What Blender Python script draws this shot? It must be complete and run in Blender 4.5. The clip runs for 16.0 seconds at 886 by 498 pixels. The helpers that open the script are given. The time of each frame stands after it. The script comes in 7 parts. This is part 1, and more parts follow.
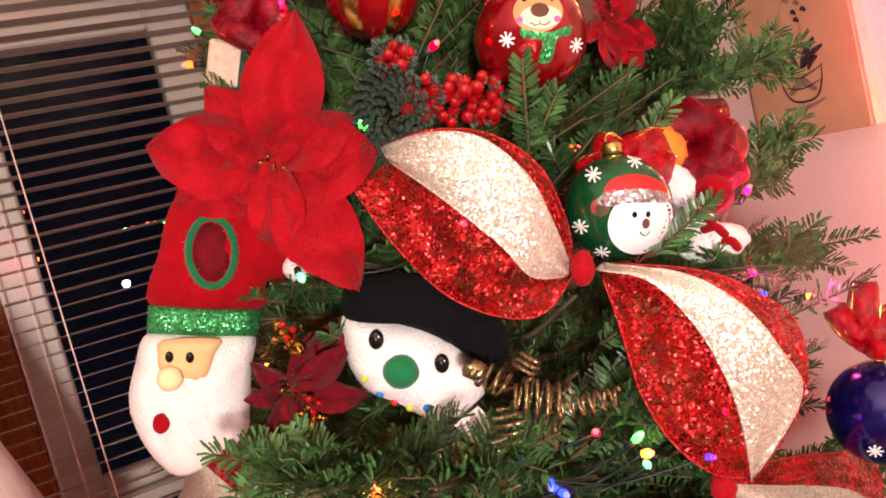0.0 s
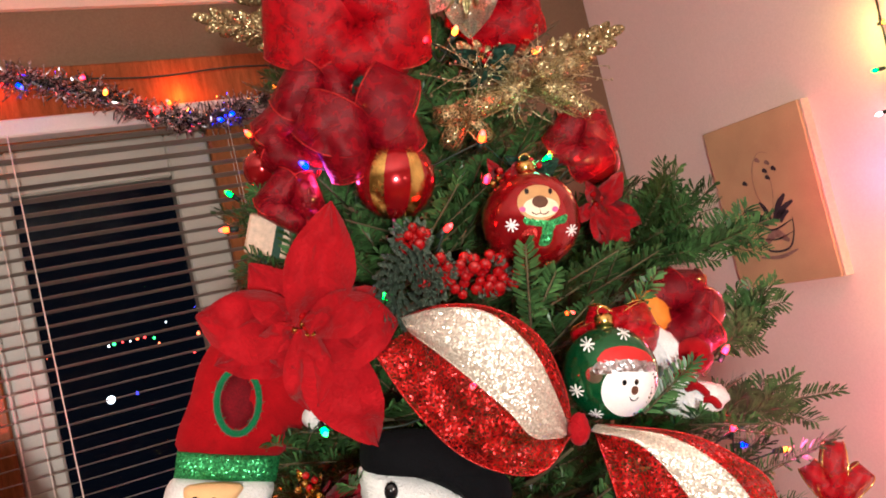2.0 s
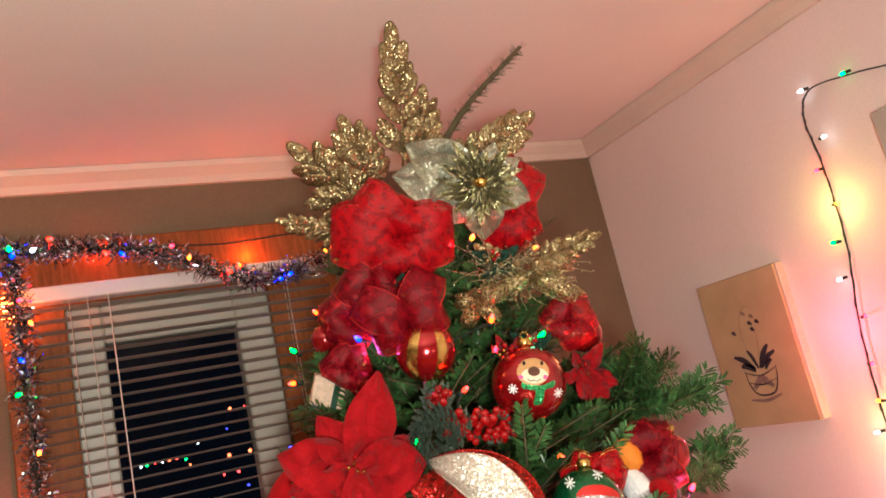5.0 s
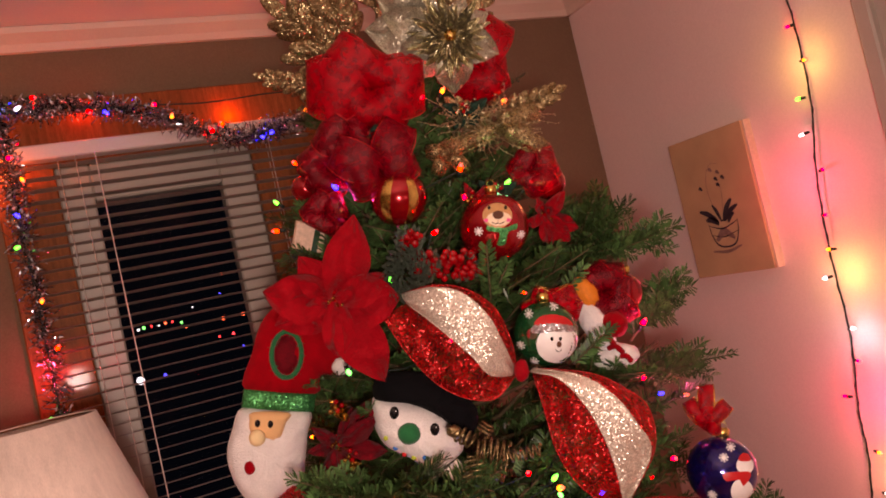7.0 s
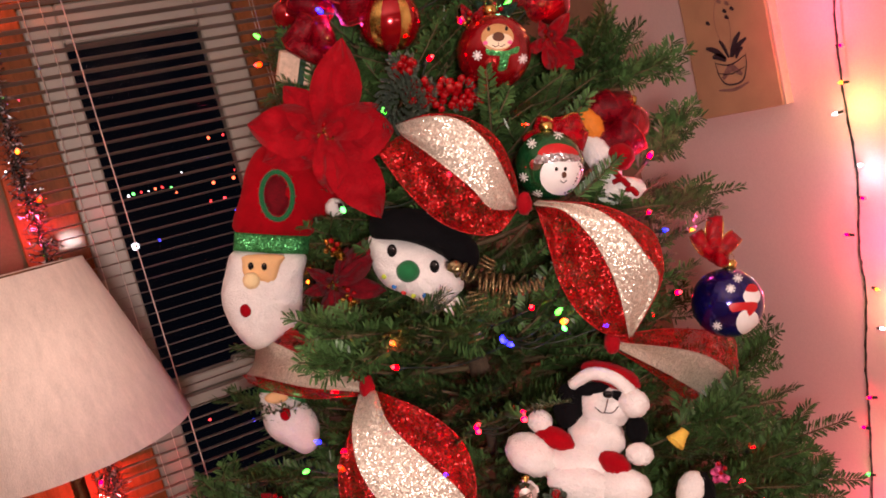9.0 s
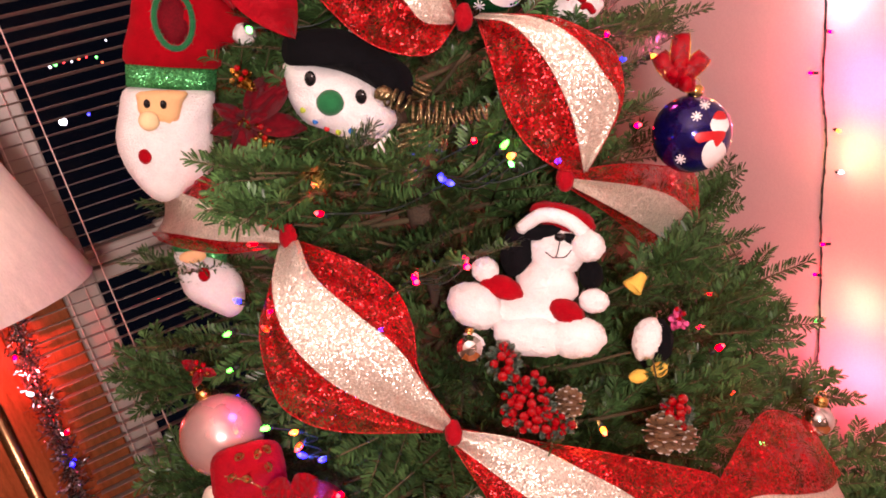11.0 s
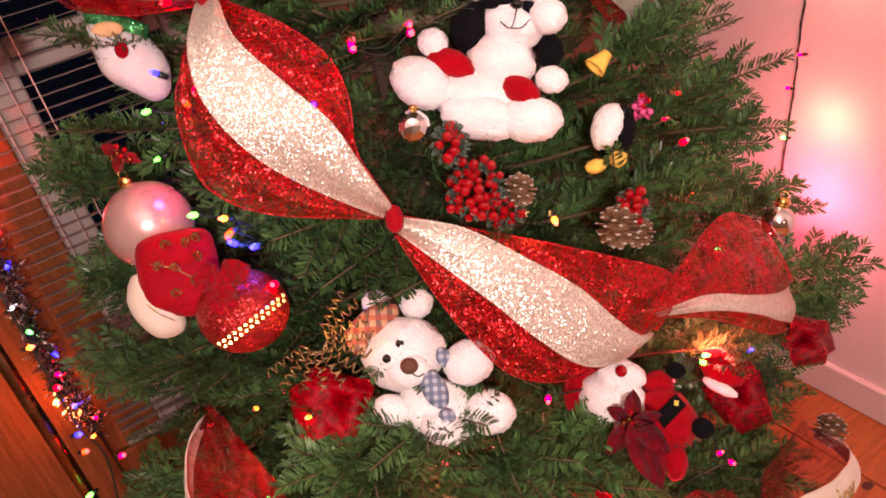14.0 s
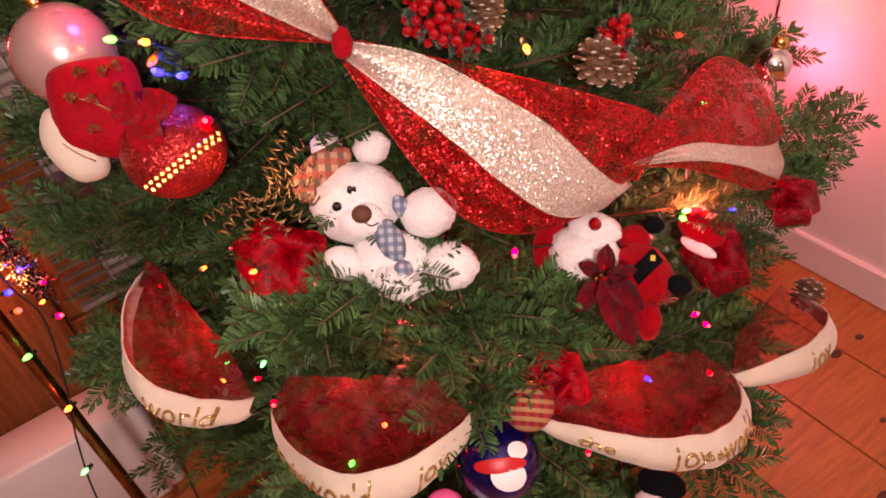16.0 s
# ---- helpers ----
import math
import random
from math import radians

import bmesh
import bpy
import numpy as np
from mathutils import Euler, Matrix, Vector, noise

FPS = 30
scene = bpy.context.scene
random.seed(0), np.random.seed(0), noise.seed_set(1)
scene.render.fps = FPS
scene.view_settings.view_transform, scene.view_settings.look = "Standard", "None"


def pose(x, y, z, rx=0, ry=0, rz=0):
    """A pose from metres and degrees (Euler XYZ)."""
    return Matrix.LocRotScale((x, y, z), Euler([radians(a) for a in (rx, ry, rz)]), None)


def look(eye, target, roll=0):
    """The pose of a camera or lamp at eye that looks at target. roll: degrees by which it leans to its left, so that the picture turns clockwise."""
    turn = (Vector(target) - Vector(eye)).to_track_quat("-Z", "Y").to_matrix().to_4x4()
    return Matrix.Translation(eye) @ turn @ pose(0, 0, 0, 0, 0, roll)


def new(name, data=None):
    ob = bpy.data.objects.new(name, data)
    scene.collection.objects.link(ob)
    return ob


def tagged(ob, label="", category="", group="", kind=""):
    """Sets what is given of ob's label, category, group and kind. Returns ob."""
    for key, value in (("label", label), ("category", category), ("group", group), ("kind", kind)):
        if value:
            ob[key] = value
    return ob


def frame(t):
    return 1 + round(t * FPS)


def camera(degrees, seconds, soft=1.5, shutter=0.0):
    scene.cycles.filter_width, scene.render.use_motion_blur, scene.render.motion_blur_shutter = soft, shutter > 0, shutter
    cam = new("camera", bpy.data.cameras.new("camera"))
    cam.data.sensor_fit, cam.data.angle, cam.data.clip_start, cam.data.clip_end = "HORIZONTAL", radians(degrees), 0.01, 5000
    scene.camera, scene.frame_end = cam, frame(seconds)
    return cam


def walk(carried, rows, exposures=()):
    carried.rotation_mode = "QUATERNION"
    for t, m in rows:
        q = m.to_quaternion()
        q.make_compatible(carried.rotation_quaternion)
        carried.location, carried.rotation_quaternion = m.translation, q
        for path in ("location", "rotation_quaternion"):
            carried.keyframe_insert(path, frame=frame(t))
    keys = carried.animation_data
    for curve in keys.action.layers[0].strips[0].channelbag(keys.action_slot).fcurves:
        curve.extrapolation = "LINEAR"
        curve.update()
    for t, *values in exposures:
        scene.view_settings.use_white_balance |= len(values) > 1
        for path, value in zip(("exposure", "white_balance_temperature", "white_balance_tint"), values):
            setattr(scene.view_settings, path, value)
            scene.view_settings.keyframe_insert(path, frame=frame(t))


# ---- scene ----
import itertools

cam = camera(59.4, 16.0, soft=1.8)
PATH = [
    (0, (-0.194, -0.507, 1.686), (0.623, 1.31, 1.502), -14.3),
    (0.5, (-0.208, -0.525, 1.702), (0.625, 1.291, 1.605), -14.3),
    (1, (-0.217, -0.54, 1.714), (0.636, 1.268, 1.67), -14.0),
    (1.5, (-0.227, -0.557, 1.724), (0.659, 1.237, 1.739), -13.7),
    (2, (-0.238, -0.577, 1.736), (0.67, 1.202, 1.835), -13.3),
    (2.5, (-0.247, -0.6, 1.747), (0.684, 1.16, 1.937), -13.1),
    (3, (-0.262, -0.631, 1.755), (0.648, 1.125, 2.049), -12.9),
    (3.5, (-0.277, -0.675, 1.763), (0.636, 1.059, 2.163), -12.5),
    (3.7, (-0.285, -0.697, 1.767), (0.624, 1.03, 2.207), -12.3),
    (5.8, (-0.345, -0.854, 1.75), (0.516, 0.919, 2.089), -12.7),
    (6, (-0.339, -0.857, 1.745), (0.53, 0.922, 2.028), -12.8),
    (6.5, (-0.342, -0.87, 1.735), (0.545, 0.916, 1.897), -13.2),
    (7, (-0.346, -0.883, 1.723), (0.515, 0.92, 1.805), -12.9),
    (7.5, (-0.344, -0.879, 1.715), (0.536, 0.917, 1.733), -12.2),
    (8, (-0.346, -0.865, 1.705), (0.524, 0.935, 1.635), -11.9),
    (8.5, (-0.343, -0.848, 1.696), (0.485, 0.965, 1.526), -13.4),
    (9, (-0.339, -0.826, 1.685), (0.461, 0.988, 1.421), -14.1),
    (9.2, (-0.338, -0.815, 1.679), (0.48, 0.988, 1.398), -14.1),
    (11.5, (-0.276, -0.712, 1.601), (0.513, 0.999, 0.929), -15.2),
    (12, (-0.272, -0.704, 1.59), (0.505, 0.995, 0.876), -15.0),
    (12.5, (-0.264, -0.701, 1.575), (0.513, 0.969, 0.797), -15.1),
    (13, (-0.262, -0.699, 1.559), (0.495, 0.95, 0.718), -15.2),
    (13.5, (-0.26, -0.694, 1.544), (0.462, 0.928, 0.622), -15.2),
    (14, (-0.259, -0.69, 1.525), (0.452, 0.895, 0.534), -14.6),
    (14.5, (-0.253, -0.688, 1.507), (0.442, 0.861, 0.451), -14.5),
    (15, (-0.251, -0.684, 1.488), (0.425, 0.835, 0.376), -14.6),
    (15.5, (-0.244, -0.669, 1.463), (0.398, 0.804, 0.273), -14.5),
    (16, (-0.231, -0.648, 1.439), (0.393, 0.787, 0.194), -14.5),
]
walk(cam, [(t, look(eye, target, roll)) for t, eye, target, roll in PATH],
     ((0.0, 0.28, 6600, 18), (2.0, 0.05, 6050, 3), (3.5, 0.25, 5800, -14), (5.8, -0.38, 6700, 8), (7.0, -0.9, 7900, 36), (8.0, -1.0, 7600, 36), (9.0, -0.6, 7000, 28), (11.5, 0.02, 6900, 35), (12.5, 0.08, 6900, 34), (16.0, -0.22, 6950, 34)))

# ---- world and lamps ----
world = bpy.data.worlds.new("night")
world.use_nodes = True
world.node_tree.nodes["Background"].inputs[0].default_value = (0.004, 0.006, 0.012, 1)
world.node_tree.nodes["Background"].inputs[1].default_value = 0.4
scene.world = world


def lamp(name, place, colour, watts, radius=0.02, kind="POINT"):
    data = bpy.data.lights.new(name, kind)
    data.color, data.energy = colour, watts
    data.shadow_soft_size = radius
    ob = new(name, data)
    ob.location = place
    return ob


lamp("room_lamp", (-0.40, -1.06, 1.66), (1.0, 0.90, 0.82), 70.0, 0.045)
# added pinkish fill from behind, not a lamp that stands in the room
lamp("pink_fill_light", (0.2, -1.9, 1.5), (1.0, 0.50, 0.45), 5.0, 0.15)
for place, colour, watts in (
        ((1.075, 0.238, 2.006), (1.0, 0.66, 0.18), 0.26), ((1.075, 0.258, 1.55), (1.0, 0.66, 0.18), 0.34),
        ((1.08, 0.262, 1.415), (0.75, 0.85, 1.0), 0.16), ((1.07, 0.258, 1.108), (1.0, 0.66, 0.25), 0.22),
        ((1.03, 0.22, 1.25), (1.0, 0.06, 0.18), 1.9), ((1.03, 0.30, 1.75), (1.0, 0.08, 0.18), 1.0), ((1.06, 0.285, 0.757), (1.0, 0.55, 0.32), 0.30), ((1.02, 0.30, 0.58), (1.0, 0.10, 0.18), 2.2)):
    lamp("wall_string_glow", place, colour, watts * 1.5, 0.012)
for place, colour, watts in (
        ((0.06, 0.940, 2.225), (1.0, 0.11, 0.010), 0.15), ((-0.26, 0.940, 2.27), (1.0, 0.05, 0.025), 0.09), ((-0.44, 0.90, 2.15), (1.0, 0.13, 0.02), 0.40),
        ((-0.46, 0.88, 1.15), (1.0, 0.07, 0.07), 0.5), ((-0.425, 0.90, 1.72), (1.0, 0.04, 0.10), 0.22), ((-0.48, 0.86, 0.62), (1.0, 0.16, 0.03), 0.42)):
    lamp("garland_glow", place, colour, watts * 3.5, 0.012)
for place, colour, watts in (
        ((0.13, 0.15, 2.00), (1.0, 0.05, 0.06), 0.09), ((0.30, 0.08, 1.83), (1.0, 0.30, 0.12), 0.14),
        ((0.06, 0.06, 0.80), (1.0, 0.12, 0.10), 0.6), ((0.42, -0.02, 0.76), (1.0, 0.10, 0.08), 0.8),
        ((-0.13, -0.05, 0.83), (1.0, 0.06, 0.05), 0.04), ((0.17, -0.19, 0.72), (1.0, 0.05, 0.05), 0.08), ((-0.24, 0.08, 0.89), (1.0, 0.08, 0.06), 0.07), ((0.02, 0.15, 1.87), (0.9, 0.10, 0.5), 0.05), ((0.40, 0.07, 1.55), (1.0, 0.1, 0.3), 0.4),
        ((-0.085, 0.025, 1.050), (1.0, 0.45, 0.10), 0.03), ((0.153, -0.065, 1.115), (1.0, 0.50, 0.14), 0.03), ((0.229, 0.075, 1.838), (0.1, 1.0, 0.4), 0.03),
        ((-0.125, 0.09, 1.155), (0.06, 0.12, 1.0), 0.10), ((-0.165, 0.19, 1.225), (1.0, 0.05, 0.22), 0.08), ((0.30, -0.07, 0.74), (1.0, 0.06, 0.12), 0.10), ((-0.03, 0.085, 1.46), (1.0, 0.50, 0.10), 0.04)):
    lamp("tree_string_glow", place, colour, watts * 3.0, 0.012)

# ---- materials ----


def material(name, colour, rough=0.6, metal=0.0, vary=0.15, size=0.02, fine=0.0, bump=0.0, sheen=0.0,
             coat=0.0, second=None, stretch=(1, 1, 1), island=0.0, alpha=1.0, through_light=0.0):
    """A surface with colour variation at two scales, relief and gloss; size and fine are grain sizes in metres."""
    m = bpy.data.materials.new(name)
    m.use_nodes = True
    n, l = m.node_tree.nodes, m.node_tree.links
    p = n["Principled BSDF"]
    co = n.new("ShaderNodeTexCoord")
    mp = n.new("ShaderNodeMapping")
    mp.inputs["Scale"].default_value = stretch
    l.new(co.outputs["Object"], mp.inputs[0])
    a = n.new("ShaderNodeTexNoise")
    a.inputs["Scale"].default_value, a.inputs["Detail"].default_value = 1 / size, 4
    l.new(mp.outputs[0], a.inputs["Vector"])
    b = n.new("ShaderNodeTexNoise")
    b.inputs["Scale"].default_value, b.inputs["Detail"].default_value = 1 / (fine or size / 8), 3
    l.new(mp.outputs[0], b.inputs["Vector"])
    mix = n.new("ShaderNodeMath")
    mix.operation = "MULTIPLY_ADD"
    mix.inputs[1].default_value = 0.45
    l.new(b.outputs[0], mix.inputs[0])
    half = n.new("ShaderNodeMath")
    half.operation = "MULTIPLY"
    half.inputs[1].default_value = 0.55
    l.new(a.outputs[0], half.inputs[0])
    l.new(half.outputs[0], mix.inputs[2])
    ramp = n.new("ShaderNodeValToRGB")
    low = [c * (1 - 1.6 * vary) for c in colour]
    high = second or [min(1, c * (1 + 1.6 * vary)) for c in colour]
    ramp.color_ramp.elements[0].position, ramp.color_ramp.elements[1].position = 0.3, 0.7
    ramp.color_ramp.elements[0].color, ramp.color_ramp.elements[1].color = (*low, 1), (*high, 1)
    l.new(mix.outputs[0], ramp.inputs[0])
    out = ramp.outputs[0]
    if island:
        g = n.new("ShaderNodeNewGeometry")
        hv = n.new("ShaderNodeHueSaturation")
        mr = n.new("ShaderNodeMapRange")
        mr.inputs[3].default_value, mr.inputs[4].default_value = 1 - island, 1 + island
        l.new(g.outputs["Random Per Island"], mr.inputs[0])
        l.new(mr.outputs[0], hv.inputs["Value"])
        l.new(out, hv.inputs["Color"])
        out = hv.outputs[0]
    l.new(out, p.inputs["Base Color"])
    rr = n.new("ShaderNodeMapRange")
    rr.inputs[3].default_value, rr.inputs[4].default_value = max(0.02, rough - 0.12), min(1, rough + 0.12)
    l.new(a.outputs[0], rr.inputs[0])
    l.new(rr.outputs[0], p.inputs["Roughness"])
    p.inputs["Metallic"].default_value = metal
    p.inputs["Sheen Weight"].default_value = sheen
    p.inputs["Coat Weight"].default_value = coat
    p.inputs["Coat Roughness"].default_value = 0.06
    p.inputs["Alpha"].default_value = alpha
    if bump:
        bp = n.new("ShaderNodeBump")
        bp.inputs["Strength"].default_value, bp.inputs["Distance"].default_value = bump, (fine or size / 8)
        l.new(b.outputs[0], bp.inputs["Height"])
        l.new(bp.outputs[0], p.inputs["Normal"])
    return m


def glitter(name, colour, grain=0.0013, metal=0.75, second=None, holes=0.0, strand=0.004, tilt=0.95):
    """Flakes that each lie at their own angle; holes opens gaps between strands of a net."""
    m = bpy.data.materials.new(name)
    m.use_nodes = True
    n, l = m.node_tree.nodes, m.node_tree.links
    p = n["Principled BSDF"]
    co = n.new("ShaderNodeTexCoord")
    v = n.new("ShaderNodeTexVoronoi")
    v.inputs["Scale"].default_value = 1 / grain
    l.new(co.outputs["Object"], v.inputs["Vector"])
    sub = n.new("ShaderNodeVectorMath")
    sub.operation = "SUBTRACT"
    sub.inputs[1].default_value = (0.5, 0.5, 0.5)
    l.new(v.outputs["Color"], sub.inputs[0])
    sc = n.new("ShaderNodeVectorMath")
    sc.operation = "SCALE"
    sc.inputs["Scale"].default_value = tilt
    l.new(sub.outputs[0], sc.inputs[0])
    g = n.new("ShaderNodeNewGeometry")
    add = n.new("ShaderNodeVectorMath")
    l.new(g.outputs["Normal"], add.inputs[0])
    l.new(sc.outputs[0], add.inputs[1])
    nm = n.new("ShaderNodeVectorMath")
    nm.operation = "NORMALIZE"
    l.new(add.outputs[0], nm.inputs[0])
    l.new(nm.outputs[0], p.inputs["Normal"])
    ramp = n.new("ShaderNodeValToRGB")
    ramp.color_ramp.elements[0].color = (*[c * 0.55 for c in colour], 1)
    ramp.color_ramp.elements[1].color = (*(second or colour), 1)
    l.new(v.outputs["Color"], ramp.inputs[0])
    l.new(ramp.outputs[0], p.inputs["Base Color"])
    p.inputs["Metallic"].default_value, p.inputs["Roughness"].default_value = metal, 0.32
    if holes:
        nz = n.new("ShaderNodeTexNoise")
        nz.inputs["Scale"].default_value = 60
        l.new(co.outputs["Object"], nz.inputs["Vector"])
        mx = n.new("ShaderNodeVectorMath")
        mx.operation = "MULTIPLY_ADD"
        mx.inputs[1].default_value = (0.02, 0.02, 0.02)
        l.new(nz.outputs["Color"], mx.inputs[0])
        l.new(co.outputs["Object"], mx.inputs[2])
        e = n.new("ShaderNodeTexVoronoi")
        e.feature = "DISTANCE_TO_EDGE"
        e.inputs["Scale"].default_value = 1 / strand
        l.new(mx.outputs[0], e.inputs["Vector"])
        lt = n.new("ShaderNodeMath")
        lt.operation = "LESS_THAN"
        big, vary_ = n.new("ShaderNodeTexNoise"), n.new("ShaderNodeMapRange")
        big.inputs["Scale"].default_value, big.inputs["Detail"].default_value = 45, 3
        vary_.inputs[1].default_value, vary_.inputs[2].default_value = 0.35, 0.65
        vary_.inputs[3].default_value, vary_.inputs[4].default_value = holes * 0.35, holes * 1.8
        l.new(co.outputs["Object"], big.inputs["Vector"])
        l.new(big.outputs[0], vary_.inputs[0])
        l.new(vary_.outputs[0], lt.inputs[1])
        l.new(e.outputs["Distance"], lt.inputs[0])
        film = n.new("ShaderNodeMapRange")
        film.inputs[3].default_value = 0.18
        l.new(lt.outputs[0], film.inputs[0])
        l.new(film.outputs[0], p.inputs["Alpha"])
    return m


def organza(name, colour, cover):
    """Sheer woven ribbon: a fine weave that covers only part, crossed by creases."""
    m = material(name, colour, 0.32, 0.0, vary=0.30, size=0.012, fine=0.0015, bump=0.5, sheen=0.0)
    n, l = m.node_tree.nodes, m.node_tree.links
    co, nz, mr = n.new("ShaderNodeTexCoord"), n.new("ShaderNodeTexNoise"), n.new("ShaderNodeMapRange")
    nz.inputs["Scale"].default_value, nz.inputs["Detail"].default_value = 90, 5
    mr.inputs[1].default_value, mr.inputs[2].default_value = 0.3, 0.7
    mr.inputs[3].default_value, mr.inputs[4].default_value = cover - 0.18, cover + 0.18
    l.new(co.outputs["Object"], nz.inputs["Vector"])
    l.new(nz.outputs[0], mr.inputs[0])
    l.new(mr.outputs[0], n["Principled BSDF"].inputs["Alpha"])
    n["Principled BSDF"].inputs["Specular IOR Level"].default_value = 0.16
    return m


SATINNET = organza("dark_red_organza", (0.20, 0.002, 0.008), 0.74)
REDORGANZA = organza("bright_red_organza", (0.38, 0.002, 0.008), 0.72)
SWAGNET = organza("sheer_red_ribbon", (0.22, 0.003, 0.008), 0.42)


def glow(name, colour, strength):
    m = bpy.data.materials.new(name)
    m.use_nodes = True
    p = m.node_tree.nodes["Principled BSDF"]
    p.inputs["Base Color"].default_value = (*colour, 1)
    p.inputs["Roughness"].default_value = 0.2
    p.inputs["Emission Color"].default_value = (*colour, 1)
    p.inputs["Emission Strength"].default_value = strength
    return m


WALL = material("pale_wall_paint", (0.84, 0.70, 0.66), 0.75, vary=0.05, size=0.5, fine=0.004, bump=0.12)
BROWN = material("brown_wall_paint", (0.20, 0.145, 0.095), 0.8, vary=0.12, size=0.3, fine=0.004, bump=0.12)
CEIL = material("ceiling_paint", (0.88, 0.77, 0.70), 0.85, vary=0.04, size=0.4, fine=0.005, bump=0.15)
TRIM = material("cream_trim_paint", (0.70, 0.60, 0.50), 0.5, vary=0.06, size=0.2, fine=0.003, bump=0.05)
WOOD = material("stained_pine", (0.27, 0.085, 0.028), 0.4, vary=0.3, size=0.05, fine=0.006, bump=0.1, coat=0.05, stretch=(6, 6, 0.6))
PLANK = material("orange_floor_pine", (0.44, 0.135, 0.03), 0.4, vary=0.25, size=0.07, fine=0.008, bump=0.08, coat=0.3, stretch=(0.6, 7, 1))
KNOT = material("dark_knot", (0.07, 0.025, 0.012), 0.5, vary=0.2, size=0.01)
VINYL = material("white_window_vinyl", (0.46, 0.42, 0.36), 0.4, vary=0.05, size=0.1, fine=0.003, bump=0.03)
SLAT = material("blind_slat", (0.27, 0.23, 0.19), 0.4, vary=0.06, size=0.1, fine=0.002, bump=0.02)
CORD = material("blind_cord", (0.8, 0.75, 0.68), 0.8, vary=0.1, size=0.01)
GLASS = material("window_glass", (0.9, 0.9, 0.9), 0.02, vary=0.02, size=0.2)
GLASS.node_tree.nodes["Principled BSDF"].inputs["Transmission Weight"].default_value = 1.0
for link in list(GLASS.node_tree.links):
    if link.to_socket.name == "Roughness":
        GLASS.node_tree.links.remove(link)
GLASS.node_tree.nodes["Principled BSDF"].inputs["Roughness"].default_value = 0.0
GLASS.node_tree.nodes["Principled BSDF"].inputs["Specular IOR Level"].default_value = 0.08
GLASS.node_tree.nodes["Principled BSDF"].inputs["IOR"].default_value = 1.12
SHADE = material("linen_shade", (0.74, 0.62, 0.54), 0.9, vary=0.10, size=0.01, fine=0.0012, bump=0.5, sheen=0.2, stretch=(1, 1, 0.12))
BRASS = material("dark_brass", (0.30, 0.16, 0.08), 0.25, 1.0, vary=0.2, size=0.03)
WHITEPANEL = material("white_enamel", (0.75, 0.68, 0.66), 0.35, vary=0.05, size=0.2, fine=0.003, bump=0.03)
CARD = material("tan_art_paper", (0.52, 0.36, 0.20), 0.85, vary=0.12, size=0.08, fine=0.002, bump=0.1)
CARDEDGE = material("pale_board_edge", (0.62, 0.52, 0.40), 0.8, vary=0.1, size=0.05)
INK = material("dark_ink", (0.035, 0.025, 0.035), 0.8, vary=0.3, size=0.01)
INKWASH = material("grey_ink_wash", (0.25, 0.16, 0.13), 0.9, vary=0.3, size=0.012)
NEEDLE = material("fir_needles", (0.013, 0.048, 0.014), 0.34, vary=0.35, size=0.09, fine=0.015, second=(0.098, 0.218, 0.066), island=0.55)
BARK = material("fir_bark", (0.10, 0.065, 0.04), 0.9, vary=0.3, size=0.02, fine=0.003, bump=0.6)
TWIG = material("fir_twig", (0.10, 0.075, 0.035), 0.85, vary=0.3, size=0.015, fine=0.002, bump=0.4)
CHAMPAGNE = glitter("champagne_glitter", (0.80, 0.68, 0.52), 0.0014, 0.55, (0.98, 0.90, 0.78), tilt=0.75)
REDNET = glitter("red_glitter_net", (0.26, 0.003, 0.005), 0.0021, 0.6, (0.95, 0.022, 0.02), holes=0.12, strand=0.0030)
TOPPER = glitter("champagne_green_glitter", (0.30, 0.27, 0.18), 0.0014, 0.6, (0.80, 0.76, 0.58))
PALEGOLD = glitter("pale_gold_glitter", (0.26, 0.21, 0.09), 0.0016, 0.9, (1.0, 0.92, 0.62))
BEIGE = material("beige_glitter_card", (0.62, 0.42, 0.30), 0.5, vary=0.2, size=0.006, fine=0.001, bump=0.4)
CREAM = material("cream_ribbon_satin", (0.62, 0.54, 0.42), 0.6, vary=0.07, size=0.03, fine=0.0012, bump=0.3, sheen=0.3)
GOLDINK = glitter("gold_glitter_lettering", (0.55, 0.33, 0.10), 0.0012, 0.8, (0.95, 0.7, 0.3))
GOLD = glitter("gold_glitter", (0.13, 0.085, 0.035), 0.0018, 0.9, (0.62, 0.48, 0.25))
GOLDSHEER = glitter("sheer_gold_net", (0.20, 0.13, 0.05), 0.0016, 0.9, (0.95, 0.78, 0.42), holes=0.05, strand=0.0055)
GOLDFOIL = material("gold_foil", (0.75, 0.48, 0.14), 0.25, 1.0, vary=0.25, size=0.01)
TINSEL = glitter("dark_silver_tinsel", (0.16, 0.14, 0.16), 0.006, 1.0, (0.95, 0.95, 1.0))
TINSEL.node_tree.nodes["Principled BSDF"].inputs["Roughness"].default_value = 0.18
SILVER = glitter("silver_tinsel_foil", (0.5, 0.47, 0.47), 0.002, 1.0, (0.9, 0.9, 0.95))
REDGLIT = glitter("red_glitter", (0.34, 0.005, 0.008), 0.0013, 0.7, (0.9, 0.07, 0.06))
GREENGLIT = glitter("green_glitter", (0.01, 0.16, 0.035), 0.0016, 0.7, (0.12, 0.75, 0.25))
VELVET = material("red_velvet", (0.33, 0.003, 0.008), 0.7, vary=0.16, size=0.03, fine=0.004, bump=0.5, sheen=0.06)
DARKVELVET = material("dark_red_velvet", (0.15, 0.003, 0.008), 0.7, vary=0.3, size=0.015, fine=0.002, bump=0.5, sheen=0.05)
